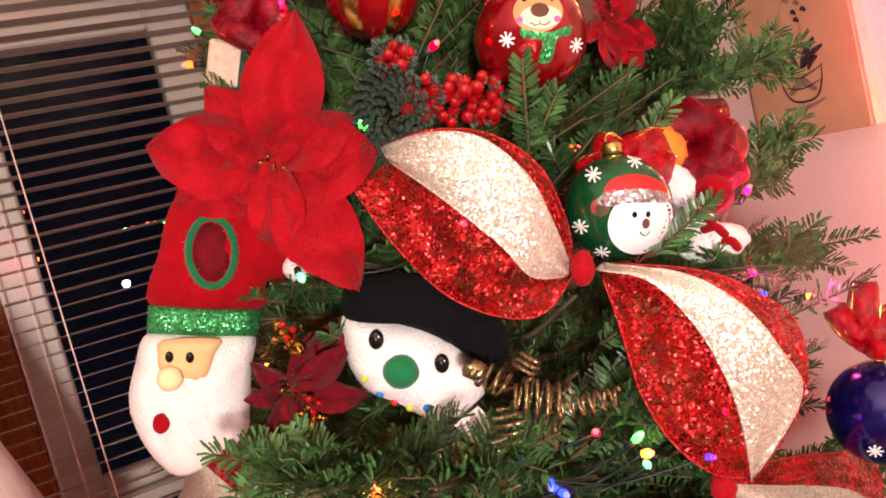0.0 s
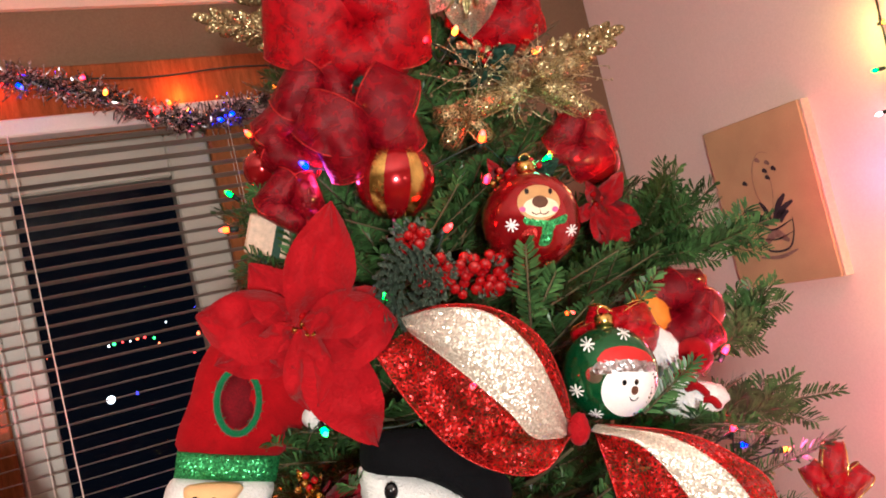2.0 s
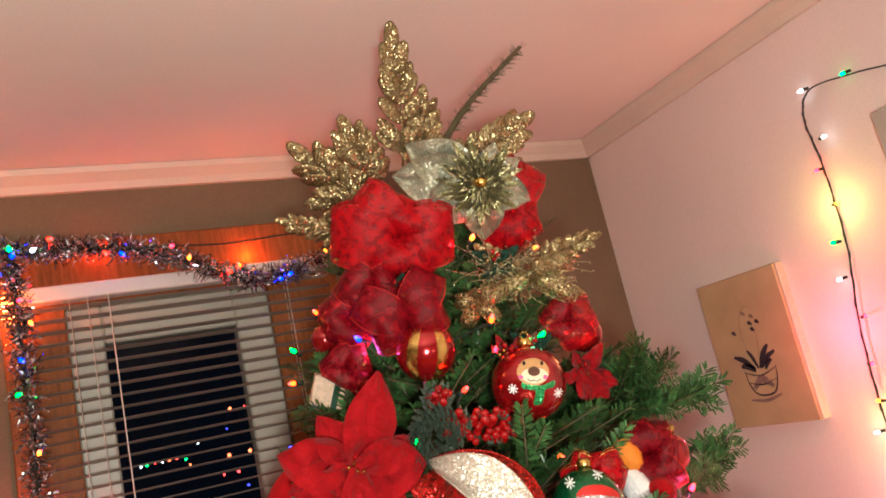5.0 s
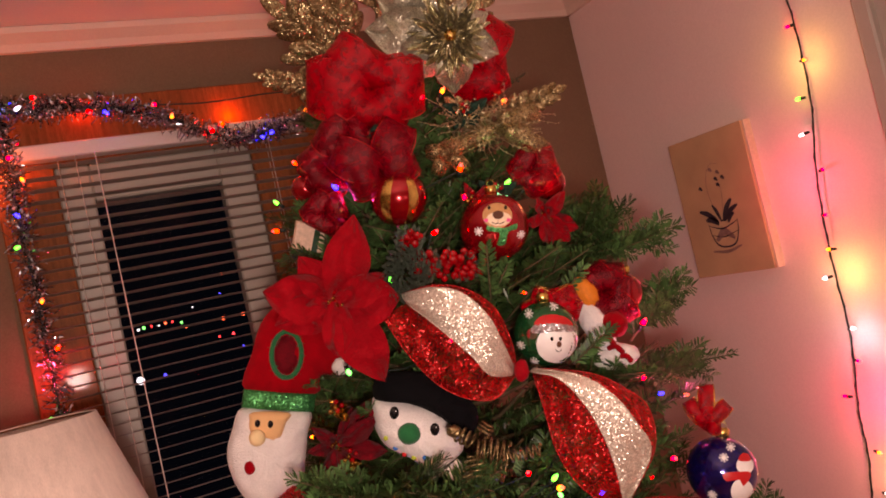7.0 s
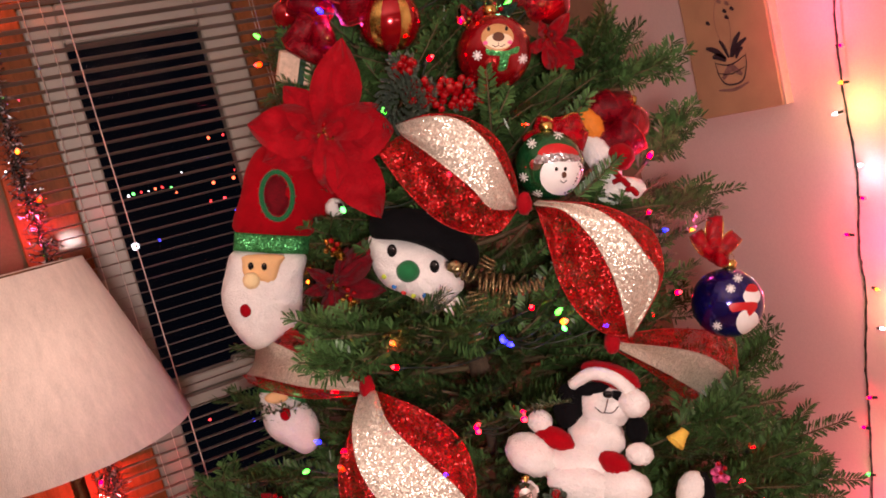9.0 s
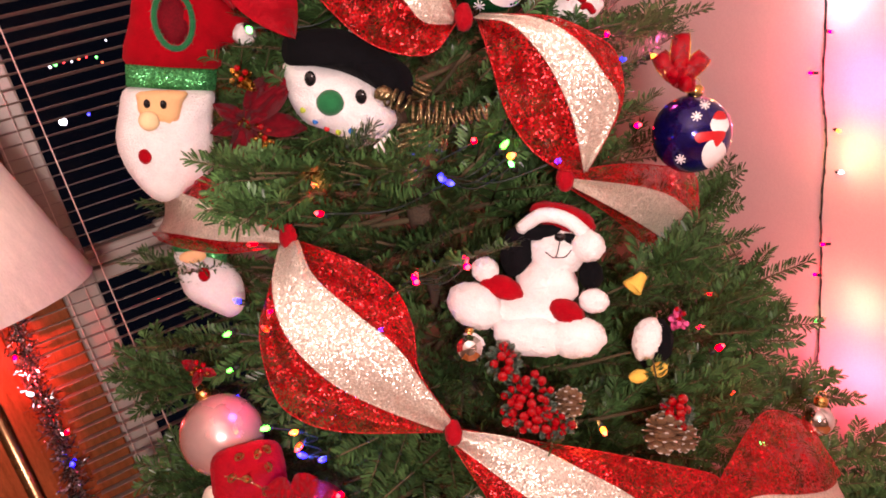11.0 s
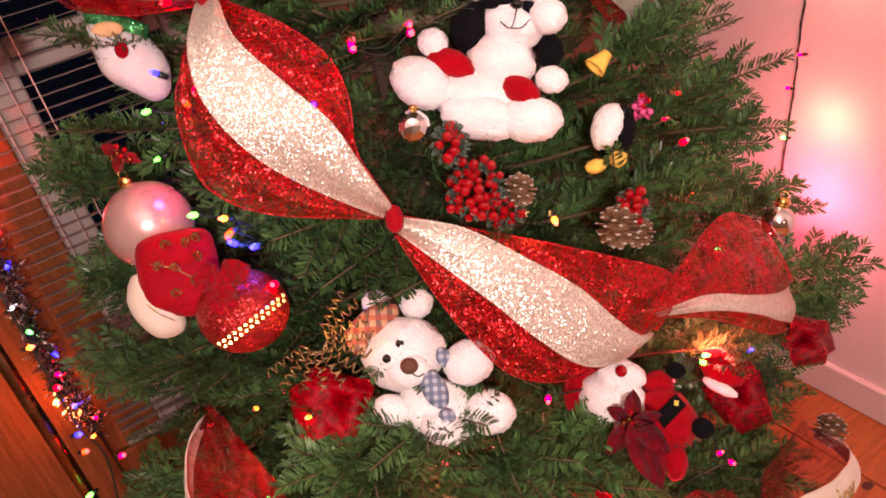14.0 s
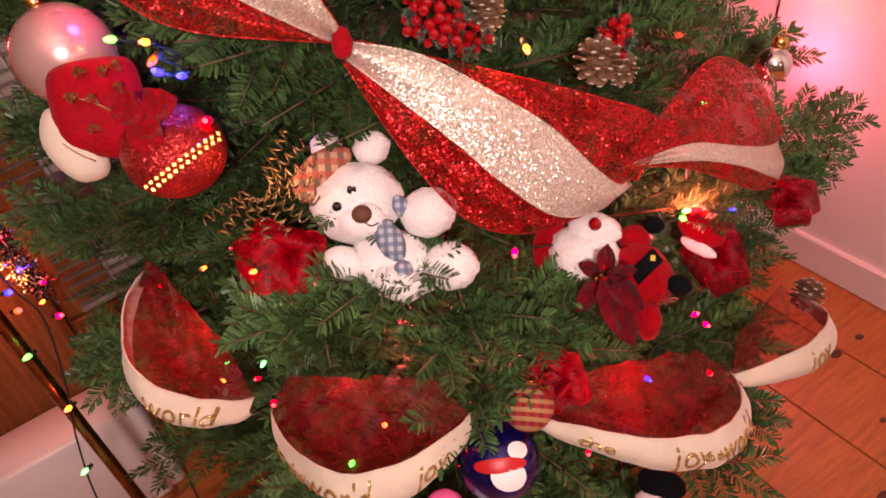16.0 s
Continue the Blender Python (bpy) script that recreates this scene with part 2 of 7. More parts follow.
FELT = material("red_felt", (0.34, 0.003, 0.007), 0.95, vary=0.2, size=0.02, fine=0.0015, bump=0.6, sheen=0.05)
FLEECE = material("white_fleece", (0.86, 0.83, 0.80), 0.95, vary=0.06, size=0.02, fine=0.0025, bump=0.9, sheen=0.15)
SKIN = material("peach_felt", (0.86, 0.52, 0.24), 0.9, vary=0.06, size=0.02, fine=0.0015, bump=0.3)
PALENOSE = material("pale_yellow_felt", (0.90, 0.70, 0.38), 0.85, vary=0.05, size=0.02)
BLACK = material("black_plush", (0.004, 0.004, 0.005), 0.95, vary=0.3, size=0.01, fine=0.0015, bump=0.6, sheen=0.01)
BEAD = material("black_bead", (0.006, 0.006, 0.007), 0.12, vary=0.1, size=0.01)
GREENFELT = material("green_felt", (0.008, 0.15, 0.05), 0.9, vary=0.12, size=0.01, fine=0.0015, bump=0.4, sheen=0.3)
BROWNFELT = material("brown_thread", (0.10, 0.035, 0.015), 0.7, vary=0.2, size=0.005)
BLUEFELT = material("blue_felt", (0.02, 0.16, 0.50), 0.9, vary=0.1, size=0.01)
YELLOWGREEN = material("lime_felt", (0.45, 0.55, 0.05), 0.9, vary=0.1, size=0.01)
TAG = material("white_satin_tag", (0.85, 0.84, 0.82), 0.5, vary=0.04, size=0.01)
GREYINK = material("grey_print", (0.3, 0.3, 0.3), 0.8, vary=0.1, size=0.01)


def plaid(name, ground, line, cross, size):
    """Woven checks: two sets of stripes that cross."""
    m = material(name, ground, 0.9, vary=0.12, size=0.006, fine=0.001, bump=0.4)
    n, l = m.node_tree.nodes, m.node_tree.links
    p = n["Principled BSDF"]
    co = n.new("ShaderNodeTexCoord")
    last = p.inputs["Base Color"].links[0].from_socket
    for way, colour in (("X", line), ("Y", cross)):
        w, mix = n.new("ShaderNodeTexWave"), n.new("ShaderNodeMix")
        w.bands_direction = way
        w.inputs["Scale"].default_value, w.inputs["Distortion"].default_value, w.inputs["Detail"].default_value = 0.31416 / size, 0.4, 0
        step = n.new("ShaderNodeMapRange")
        step.inputs[1].default_value, step.inputs[2].default_value, step.inputs[4].default_value = 0.45, 0.6, 0.7
        l.new(co.outputs["Object"], w.inputs["Vector"])
        l.new(w.outputs[1], step.inputs[0])
        mix.data_type = "RGBA"
        l.new(step.outputs[0], mix.inputs[0])
        l.new(last, mix.inputs[6])
        mix.inputs[7].default_value = (*colour, 1)
        last = mix.outputs[2]
    l.new(last, p.inputs["Base Color"])
    return m


PLAID = plaid("blue_grey_plaid", (0.42, 0.46, 0.52), (0.06, 0.09, 0.17), (0.10, 0.13, 0.22), 0.009)
HATPLAID = plaid("orange_navy_plaid", (0.62, 0.34, 0.20), (0.05, 0.03, 0.05), (0.45, 0.08, 0.04), 0.013)
TARTAN = plaid("red_tartan", (0.38, 0.02, 0.02), (0.10, 0.02, 0.02), (0.45, 0.30, 0.12), 0.010)
GREENBALL = material("green_pearl_glass", (0.006, 0.115, 0.035), 0.2, 0.55, vary=0.1, size=0.05, coat=0.6)
REDBALL = material("red_pearl_glass", (0.36, 0.004, 0.009), 0.18, 0.6, vary=0.1, size=0.05, coat=0.7)
BLUEBALL = material("blue_purple_pearl_glass", (0.02, 0.004, 0.075), 0.18, 0.6, vary=0.3, size=0.06, coat=0.7, second=(0.008, 0.008, 0.20))
PINKBALL = material("pink_pearl_glass", (0.72, 0.46, 0.42), 0.26, 0.5, vary=0.06, size=0.05, coat=0.6)
SILVERBALL = material("silver_glass", (0.8, 0.78, 0.78), 0.08, 1.0, vary=0.05, size=0.05)
PAINTW = material("white_glass_paint", (0.86, 0.85, 0.83), 0.45, vary=0.05, size=0.01)
PAINTT = material("tan_glass_paint", (0.55, 0.30, 0.12), 0.5, vary=0.1, size=0.01)
PAINTC = material("cream_glass_paint", (0.85, 0.68, 0.48), 0.5, vary=0.06, size=0.01)
PAINTR = material("red_glass_paint", (0.55, 0.015, 0.015), 0.4, vary=0.1, size=0.01)
BERRY = material("red_lacquer_berry", (0.32, 0.003, 0.005), 0.15, vary=0.15, size=0.01, coat=0.8)
CONE = material("pinecone_scale", (0.15, 0.075, 0.035), 0.7, vary=0.3, size=0.01, fine=0.002, bump=0.4)
FROST = material("frosted_tip", (0.42, 0.38, 0.34), 0.6, vary=0.1, size=0.006)
ORANGE = material("orange_felt", (0.80, 0.24, 0.02), 0.7, vary=0.1, size=0.01)
YELLOWPL = material("yellow_plush", (0.80, 0.52, 0.08), 0.8, vary=0.1, size=0.01)
PINKPL = material("pink_felt", (0.85, 0.12, 0.32), 0.85, vary=0.1, size=0.01, fine=0.0015, bump=0.3)
WIRE = material("green_black_wire", (0.008, 0.018, 0.012), 0.5, vary=0.2, size=0.01)
FOLIAGE = material("frosted_greens", (0.04, 0.10, 0.05), 0.6, vary=0.4, size=0.006, second=(0.25, 0.32, 0.24))
GREENSATIN = material("green_velvet_leaf", (0.008, 0.045, 0.025), 0.8, vary=0.2, size=0.01)
for soft in (WOOD, BLACK, FELT, VELVET, DARKVELVET, FLEECE, GREENFELT, NEEDLE, BROWN):
    soft.node_tree.nodes["Principled BSDF"].inputs["Specular IOR Level"].default_value = 0.30 if soft is NEEDLE else 0.10
BULB = {"r": glow("red_bulb", (1.0, 0.0006, 0.0012), 60.0), "p": glow("pink_bulb", (1.0, 0.002, 0.014), 45.0),
        "b": glow("blue_bulb", (0.001, 0.005, 1.0), 45.0), "g": glow("green_bulb", (0.005, 0.8, 0.035), 14.0),
        "t": glow("aqua_bulb", (0.02, 0.9, 0.11), 11.0), "y": glow("yellow_bulb", (1.0, 0.10, 0.006), 26.0),
        "o": glow("orange_bulb", (1.0, 0.014, 0.001), 45.0), "w": glow("white_bulb", (0.8, 0.88, 1.0), 10.0)}
HOT = {key: glow(m.name + "_tip", [0.05 + 0.95 * c for c in m.node_tree.nodes["Principled BSDF"].inputs["Emission Color"].default_value[:3]], 7.0) for key, m in BULB.items()}

# ---- helpers for building ----
rng = np.random.default_rng(7)
VIEW = Vector((-0.28, -0.72, 1.62))
AXIS = Vector((0.19, 0.33, 0.0))


class Geo:
    """Collects vertices and faces, each face with the number of its material."""

    def __init__(self):
        self.v, self.f, self.m = [], [], []

    def add(self, shape, matrix=None, mat=0):
        v, f = shape
        base = len(self.v)
        self.v += [tuple(matrix @ Vector(p)) for p in v] if matrix is not None else [tuple(p) for p in v]
        self.f += [tuple(i + base for i in face) for face in f]
        self.m += [mat] * len(f)
        return self


def part(name, geo, mats, parent=None, label="", smooth=True):
    """Links a Geo as one mesh object, under parent where one is given."""
    me = bpy.data.meshes.new(name)
    me.from_pydata(geo.v, [], geo.f)
    for m in (mats if isinstance(mats, (list, tuple)) else [mats]):
        me.materials.append(m)
    me.polygons.foreach_set("material_index", geo.m)
    me.polygons.foreach_set("use_smooth", [smooth] * len(geo.f))
    me.update()
    ob = new(name, me)
    ob.parent = parent
    if label:
        ob["label"] = label
    return ob


def thing(name, matrix, label, category, group="", kind=""):
    ob = new(name)
    ob.matrix_world = matrix
    ob.empty_display_size = 0.02
    return tagged(ob, label, category, group, kind)


def at(x, y, z):
    return Matrix.Translation((x, y, z))


def face(x, y, z, lean=13.5):
    """A pose at a place, whose z looks out into the room and whose y leans as things on the tree hang."""
    return Matrix.Translation((x, y, z)) @ look(VIEW, (x, y, z), -lean).to_quaternion().to_matrix().to_4x4()


def box(cx, cy, cz, sx, sy, sz, bevel=0.0):
    b = bevel or min(sx, sy, sz) * 0.08
    bm = bmesh.new()
    bmesh.ops.create_cube(bm, size=1, matrix=Matrix.LocRotScale((cx, cy, cz), None, (sx, sy, sz)))
    bmesh.ops.bevel(bm, geom=bm.edges[:], offset=b, segments=1, affect="EDGES")
    bm.verts.index_update()
    out = [v.co.copy() for v in bm.verts], [[v.index for v in f.verts] for f in bm.faces]
    bm.free()
    return out


def ball(cx=0, cy=0, cz=0, rx=1, ry=None, rz=None, seg=16, rough=0.0, freq=1.0):
    """An ellipsoid; rough pushes its skin in and out for stuffed things."""
    ry, rz = ry or rx, rz or rx
    rings = max(4, seg * 2 // 3)
    v, f = [], []
    for i in range(rings + 1):
        a = math.pi * i / rings
        for j in range(seg):
            b = 2 * math.pi * j / seg
            d = Vector((math.sin(a) * math.cos(b), math.sin(a) * math.sin(b), math.cos(a)))
            k = 1 + rough * noise.noise(d * freq * 2 + Vector((cx, cy, cz)) * 37) if rough else 1
            v.append((cx + rx * d.x * k, cy + ry * d.y * k, cz + rz * d.z * k))
    for i in range(rings):
        for j in range(seg):
            k = (j + 1) % seg
            f.append((i * seg + j, i * seg + k, (i + 1) * seg + k, (i + 1) * seg + j))
    return v, f


def tube(points, radius, n=6, taper=1.0):
    pts = [Vector(p) for p in points]
    v, f = [], []
    up = Vector((0.13, 0.31, 0.94))
    for i, p in enumerate(pts):
        d = (pts[min(i + 1, len(pts) - 1)] - pts[max(i - 1, 0)]).normalized()
        s = d.cross(up)
        s = s.normalized() if s.length > 1e-4 else d.orthogonal().normalized()
        u = s.cross(d)
        up = u
        r = radius * (1 + (taper - 1) * i / max(1, len(pts) - 1))
        v += [p + r * (math.cos(2 * math.pi * j / n) * s + math.sin(2 * math.pi * j / n) * u) for j in range(n)]
    for i in range(len(pts) - 1):
        for j in range(n):
            k = (j + 1) % n
            f.append((i * n + j, i * n + k, (i + 1) * n + k, (i + 1) * n + j))
    f.append(tuple(range(n - 1, -1, -1)))
    f.append(tuple(range((len(pts) - 1) * n, len(pts) * n)))
    return v, f


def lathe(profile, n=24):
    """Turns (radius, z) pairs round z."""
    v = [(r * math.cos(2 * math.pi * j / n), r * math.sin(2 * math.pi * j / n), z) for r, z in profile for j in range(n)]
    f = [(i * n + j, i * n + (j + 1) % n, (i + 1) * n + (j + 1) % n, (i + 1) * n + j) for i in range(len(profile) - 1) for j in range(n)]
    return v, f


def slab(outline, z0, z1, puff=0.0, inset=0.2, rings=1):
    """A flat outline with thickness; puff swells its front like stuffing."""
    n = len(outline)
    c = Vector((sum(p[0] for p in outline) / n, sum(p[1] for p in outline) / n))
    v = [(x, y, z0) for x, y in outline] + [(x, y, z1) for x, y in outline]
    f = [tuple(range(n - 1, -1, -1))] + [(i, (i + 1) % n, n + (i + 1) % n, n + i) for i in range(n)]
    last = n
    for r in range(1, rings + 1):
        k = 1 - (1 - 0.12) * r / rings
        h = z1 + puff * math.sqrt(max(0, 1 - k * k))
        v += [(c.x + (x - c.x) * k, c.y + (y - c.y) * k, h + 0.08 * puff * noise.noise((x * 60, y * 60, r))) for x, y in outline]
        start = len(v) - n
        f += [(last + i, last + (i + 1) % n, start + (i + 1) % n, start + i) for i in range(n)]
        last = start
    f.append(tuple(range(last, last + n)))
    return v, f


def smooth_path(points, steps=8):
    """A Catmull-Rom line through points."""
    p = [Vector(q) for q in points]
    p = [2 * p[0] - p[1]] + p + [2 * p[-1] - p[-2]]
    out = []
    for i in range(1, len(p) - 2):
        a, b, c, d = p[i - 1:i + 3]
        for k in range(steps):
            t = k / steps
            out.append(0.5 * (2 * b + (c - a) * t + (2 * a - 5 * b + 4 * c - d) * t * t + (3 * b - a - 3 * c + d) * t ** 3))
    return out + [p[-2]]


def disc(x, y, r, z=0.0, ry=None, n=18, thick=0.001):
    ry = ry or r
    return slab([(x + r * math.cos(2 * math.pi * i / n), y + ry * math.sin(2 * math.pi * i / n)) for i in range(n)], z - thick, z, thick, rings=2)


def structure(name, geo, mats, label, category, smooth=False):
    return tagged(part(name, geo, mats, None, "", smooth), label, category, kind="structure")


# ---- the room ----
X0, X1, Y0, Y1, H = -2.2, 1.13, -2.6, 0.985, 2.465
WX0, WX1, WZ0, WZ1 = -0.335, 0.095, 0.40, 2.155      # hole for the window

structure("wall_east", Geo().add(box(X1 + 0.06, (Y0 + Y1) / 2, H / 2, 0.12, Y1 - Y0 + 0.24, H, 0.002)), WALL,
          "pale pink-white plastered wall", "wall")
# unseen walls that close the room, made brown to weaken the bounce
structure("wall_west", Geo().add(box(X0 - 0.06, (Y0 + Y1) / 2, H / 2, 0.12, Y1 - Y0 + 0.24, H, 0.002)), BROWN, "unseen closing wall, brown to cut bounced light", "wall")
structure("wall_south", Geo().add(box((X0 + X1) / 2, Y0 - 0.06, H / 2, X1 - X0, 0.12, H, 0.002)), BROWN, "unseen closing wall, brown to cut bounced light", "wall")
g = Geo()
for x0, x1, z0, z1 in ((X0, WX0, 0, H), (WX1, X1, 0, H), (WX0, WX1, 0, WZ0), (WX0, WX1, WZ1, H)):
    g.add(box((x0 + x1) / 2, Y1 + 0.06, (z0 + z1) / 2, x1 - x0, 0.12, z1 - z0, 0.0005))
structure("wall_north", g, BROWN, "brown painted wall round the window", "wall")
structure("ceiling", Geo().add(box((X0 + X1) / 2, (Y0 + Y1) / 2, H + 0.05, X1 - X0 + 0.24, Y1 - Y0 + 0.24, 0.1, 0.002)), CEIL, "pinkish white painted ceiling", "ceiling")
crown = lambda: [(0, 0), (0.0, -0.045), (0.012, -0.045), (0.02, -0.03), (0.04, -0.012), (0.045, 0)]


def moulding(name, axis):
    g = Geo()
    prof = crown()
    ends = (X0, X1 - 0.0) if axis == "x" else (Y0, Y1)
    v = []
    for e in ends:
        v += [((e, Y1 - d, H - 0.002 + z) if axis == "x" else (X1 - d, e, H - 0.002 + z)) for d, z in prof]
    n = len(prof)
    f = [(i, (i + 1) % n, n + (i + 1) % n, n + i) for i in range(n)]
    g.add((v, f))
    structure(name, g, TRIM, "narrow cream painted crown moulding", "moulding")


moulding("trim_crown_north", "x")
moulding("trim_crown_east", "y")
structure("baseboard_east", Geo().add(box(X1 - 0.008, (Y0 + Y1) / 2, 0.05, 0.016, Y1 - Y0, 0.10, 0.004)), WALL, "low pale painted baseboard", "baseboard")

# floor of wide pine boards
floor = structure("floor", Geo().add(box((X0 + X1) / 2, (Y0 + Y1) / 2, -0.035, X1 - X0 + 0.2, Y1 - Y0 + 0.2, 0.03)), KNOT, "wide orange varnished pine plank floor", "floor")

# window casing in stained pine, with the white window set in it
case = thing("window_casing", at(-0.12, Y1, 1.2), "orange stained pine casing round the window", "casing", kind="structure")


def casing(name, cx, cz, sx, sz, depth=0.022, dy=0.0):
    return part(name, Geo().add(box(cx + 0.12, -depth / 2 - 0.001 - dy, cz - 1.2, sx, depth, sz, 0.003)), WOOD, case, smooth=False)


casing("head_board", -0.095, 2.228, 0.72, 0.146)
casing("side_board", -0.395, 1.28, 0.12, 1.75)
casing("side_board", 0.18, 1.28, 0.17, 1.75)
casing("wall_panel", -0.82, 0.66, 0.72, 1.20, 0.02)
casing("apron", -0.095, 0.30, 0.72, 0.20, 0.03)
casing("skirting", -0.095, 0.10, 1.9, 0.19, 0.026)

win = thing("window_1", at(-0.12, Y1, 1.2), "white vinyl sash window with dark night panes", "window", kind="structure")


def sash(name, cx, cz, sx, sz, y=0.02, depth=0.05, mat=VINYL):
    return part(name, Geo().add(box(cx + 0.12, y, cz - 1.2, sx, depth, sz, 0.004)), mat, win, smooth=False)


sash("window_frame", -0.30, 1.277, 0.07, 1.755)
sash("window_frame", 0.055, 1.277, 0.08, 1.755)
sash("window_frame", -0.125, 2.113, 0.28, 0.084)
sash("window_frame", -0.125, 0.435, 0.28, 0.07)
sash("meeting_rail", -0.125, 1.30, 0.28, 0.035, 0.018)
sash("meeting_rail", -0.125, 1.262, 0.28, 0.03, 0.026)
sash("latch", -0.09, 1.325, 0.06, 0.014, 0.0, 0.03)
sash("pane", -0.125, 1.70, 0.28, 0.80, 0.04, 0.006, GLASS)
sash("pane", -0.125, 0.86, 0.28, 0.78, 0.046, 0.006, GLASS)

# venetian blind in front of the casing
BX0, BX1, BZ0, BZ1, BY = -0.415, 0.235, 0.435, 2.195, 0.935
blind = thing("venetian_blind", at((BX0 + BX1) / 2, BY, BZ1), "cream slatted venetian blind lowered over the window", "blind")
part("headrail", Geo().add(box(0, 0, -0.016, BX1 - BX0, 0.04, 0.032, 0.003)), WHITEPANEL, blind, smooth=False)
v, f = [], []
for e in (-1, 1):
    for k, (y, z) in enumerate(((-0.0125, -0.0018), (0, 0.0006), (0.0125, 0.0010), (0.0125, 0.0004), (0, 0.0), (-0.0125, -0.0024))):
        v.append((e * (BX1 - BX0) / 2, y, z))
f = [(i, (i + 1) % 6, 6 + (i + 1) % 6, 6 + i) for i in range(6)] + [(5, 4, 3, 2, 1, 0), (6, 7, 8, 9, 10, 11)]
slat = Geo().add((v, f), Matrix.Rotation(radians(-14), 4, "X"))
first = part("slat", slat, SLAT, blind, smooth=False)
pitch = 0.0247
count = int((BZ1 - BZ0 - 0.05) / pitch)
for i in range(count):
    s = first if i == 0 else new("slat", first.data)
    s.parent = blind
    s.location = (0, 0, -0.045 - i * pitch)
    s.rotation_euler = (radians(random.uniform(-2, 2)), radians(random.uniform(-0.12, 0.12)), 0)
part("bottom_rail", Geo().add(box(0, 0, BZ0 - BZ1, BX1 - BX0, 0.028, 0.014, 0.003)), SLAT, blind, smooth=False)
for x in (-0.235, -0.20, 0.22):
    for y in (-0.014, 0.014):
        part("ladder_cord", Geo().add(tube([(x, y, -0.03), (x, y, BZ0 - BZ1)], 0.0007, 4)), CORD, blind)
part("pull_cord", Geo().add(tube([(-0.16, -0.022, -0.03), (-0.158, -0.026, -0.8), (-0.155, -0.03, -1.62)], 0.0013, 5)), CORD, blind)

# small lights of the street, far outside the window
street = thing("street_lights", at(0, 9, 1), "small coloured house lights far out in the night", "lights", kind="structure")
for x, z, c, r in ((0.16, 1.38, "w", 0.045), (0.25, 1.97, "w", 0.014), (0.31, 1.98, "t", 0.02), (0.40, 1.98, "r", 0.012), (0.48, 1.97, "w", 0.01), (0.56, 1.98, "y", 0.016), (0.64, 1.98, "r", 0.014),
                   (0.74, 1.95, "t", 0.016), (0.78, 1.88, "y", 0.012), (1.32, 2.43, "y", 0.02), (1.50, 2.43, "r", 0.014), (1.23, 1.89, "y", 0.022), (1.48, 1.89, "y", 0.022),
                   (1.14, 1.68, "r", 0.014), (1.31, 1.68, "p", 0.018), (0.44, 1.38, "b", 0.018), (1.25, 2.2, "b", 0.01), (0.9, 2.1, "w", 0.009), (1.4, 1.5, "b", 0.014), (0.4, -0.9, "r", 0.016), (0.9, -1.1, "b", 0.02)):
    part("light", Geo().add(ball(x, 0, z - 1, r, seg=8)), HOT[c], street)

# picture on the east wall
PY0, PY1, PZ0, PZ1 = 0.428, 0.678, 1.582, 1.936
pic = thing("picture", at(X1, (PY0 + PY1) / 2, (PZ0 + PZ1) / 2), "tan unframed ink drawing of an orchid in a basket", "picture")
part("board", Geo().add(box(-0.014, 0, 0, 0.028, PY1 - PY0, PZ1 - PZ0, 0.002)), [CARD], pic, smooth=False)
part("edge", Geo().add(box(-0.012, -(PY1 - PY0) / 2 - 0.003, 0, 0.024, 0.005, PZ1 - PZ0, 0.001)), CARDEDGE, pic, "pale board edge", smooth=False)


def stroke(points, width, mat, name="ink_stroke"):
    """An ink line on the picture; points are (right, up) from its middle."""
    path = smooth_path([(-0.030, -a, b) for a, b in points], 5)
    g = Geo()
    n = len(path)
    v = []
    for i, q in enumerate(path):
        d = path[min(i + 1, n - 1)] - path[max(i - 1, 0)]
        s = Vector((0, -d.z, d.y)).normalized() * width * (0.35 + 0.65 * math.sin(math.pi * min(1, (i + 0.6) / n)))
        v += [q + s, q - s]
    g.add((v, [(2 * i, 2 * i + 1, 2 * i + 3, 2 * i + 2) for i in range(n - 1)]))
    return part(name, g, mat, pic)


stroke([(-0.045, -0.045), (-0.04, -0.08), (-0.02, -0.105), (0.025, -0.105), (0.045, -0.075), (0.05, -0.045)], 0.0022, INK, "basket_line")
stroke([(-0.045, -0.05), (0.0, -0.062), (0.05, -0.048)], 0.0018, INK, "basket_line")
stroke([(-0.04, -0.075), (0.0, -0.083), (0.045, -0.073)], 0.0014, INK, "basket_line")
stroke([(-0.05, -0.115), (0.0, -0.12), (0.045, -0.11)], 0.004, INKWASH, "wash")
stroke([(-0.03, -0.09), (0.0, -0.07), (0.03, -0.09)], 0.009, INKWASH, "wash")
for a, b, c, d, w in ((-0.01, -0.045, -0.065, -0.01, 0.007), (-0.01, -0.05, -0.05, -0.035, 0.008), (0.005, -0.045, 0.045, 0.005, 0.007), (0.01, -0.045, 0.06, -0.012, 0.006),
                      (0.0, -0.045, -0.02, 0.0, 0.005), (0.02, -0.05, 0.045, -0.03, 0.006)):
    stroke([(a, b), ((a + c) / 2, (b + d) / 2 + 0.006), (c, d)], w, INK, "leaf")
stroke([(0.0, -0.04), (-0.022, 0.02), (-0.018, 0.07), (0.005, 0.10), (0.03, 0.095)], 0.0007, INKWASH, "stem")
stroke([(0.005, -0.04), (0.02, 0.02), (0.018, 0.06)], 0.0006, INKWASH, "stem")
for a, b in ((0.0, 0.085), (0.022, 0.075), (0.034, 0.06), (0.012, 0.06), (-0.045, 0.045), (0.015, 0.045)):
    stroke([(a - 0.005, b), (a, b + 0.002), (a + 0.006, b - 0.004)], 0.0045, INKWASH if b > 0.07 else INK, "blossom")

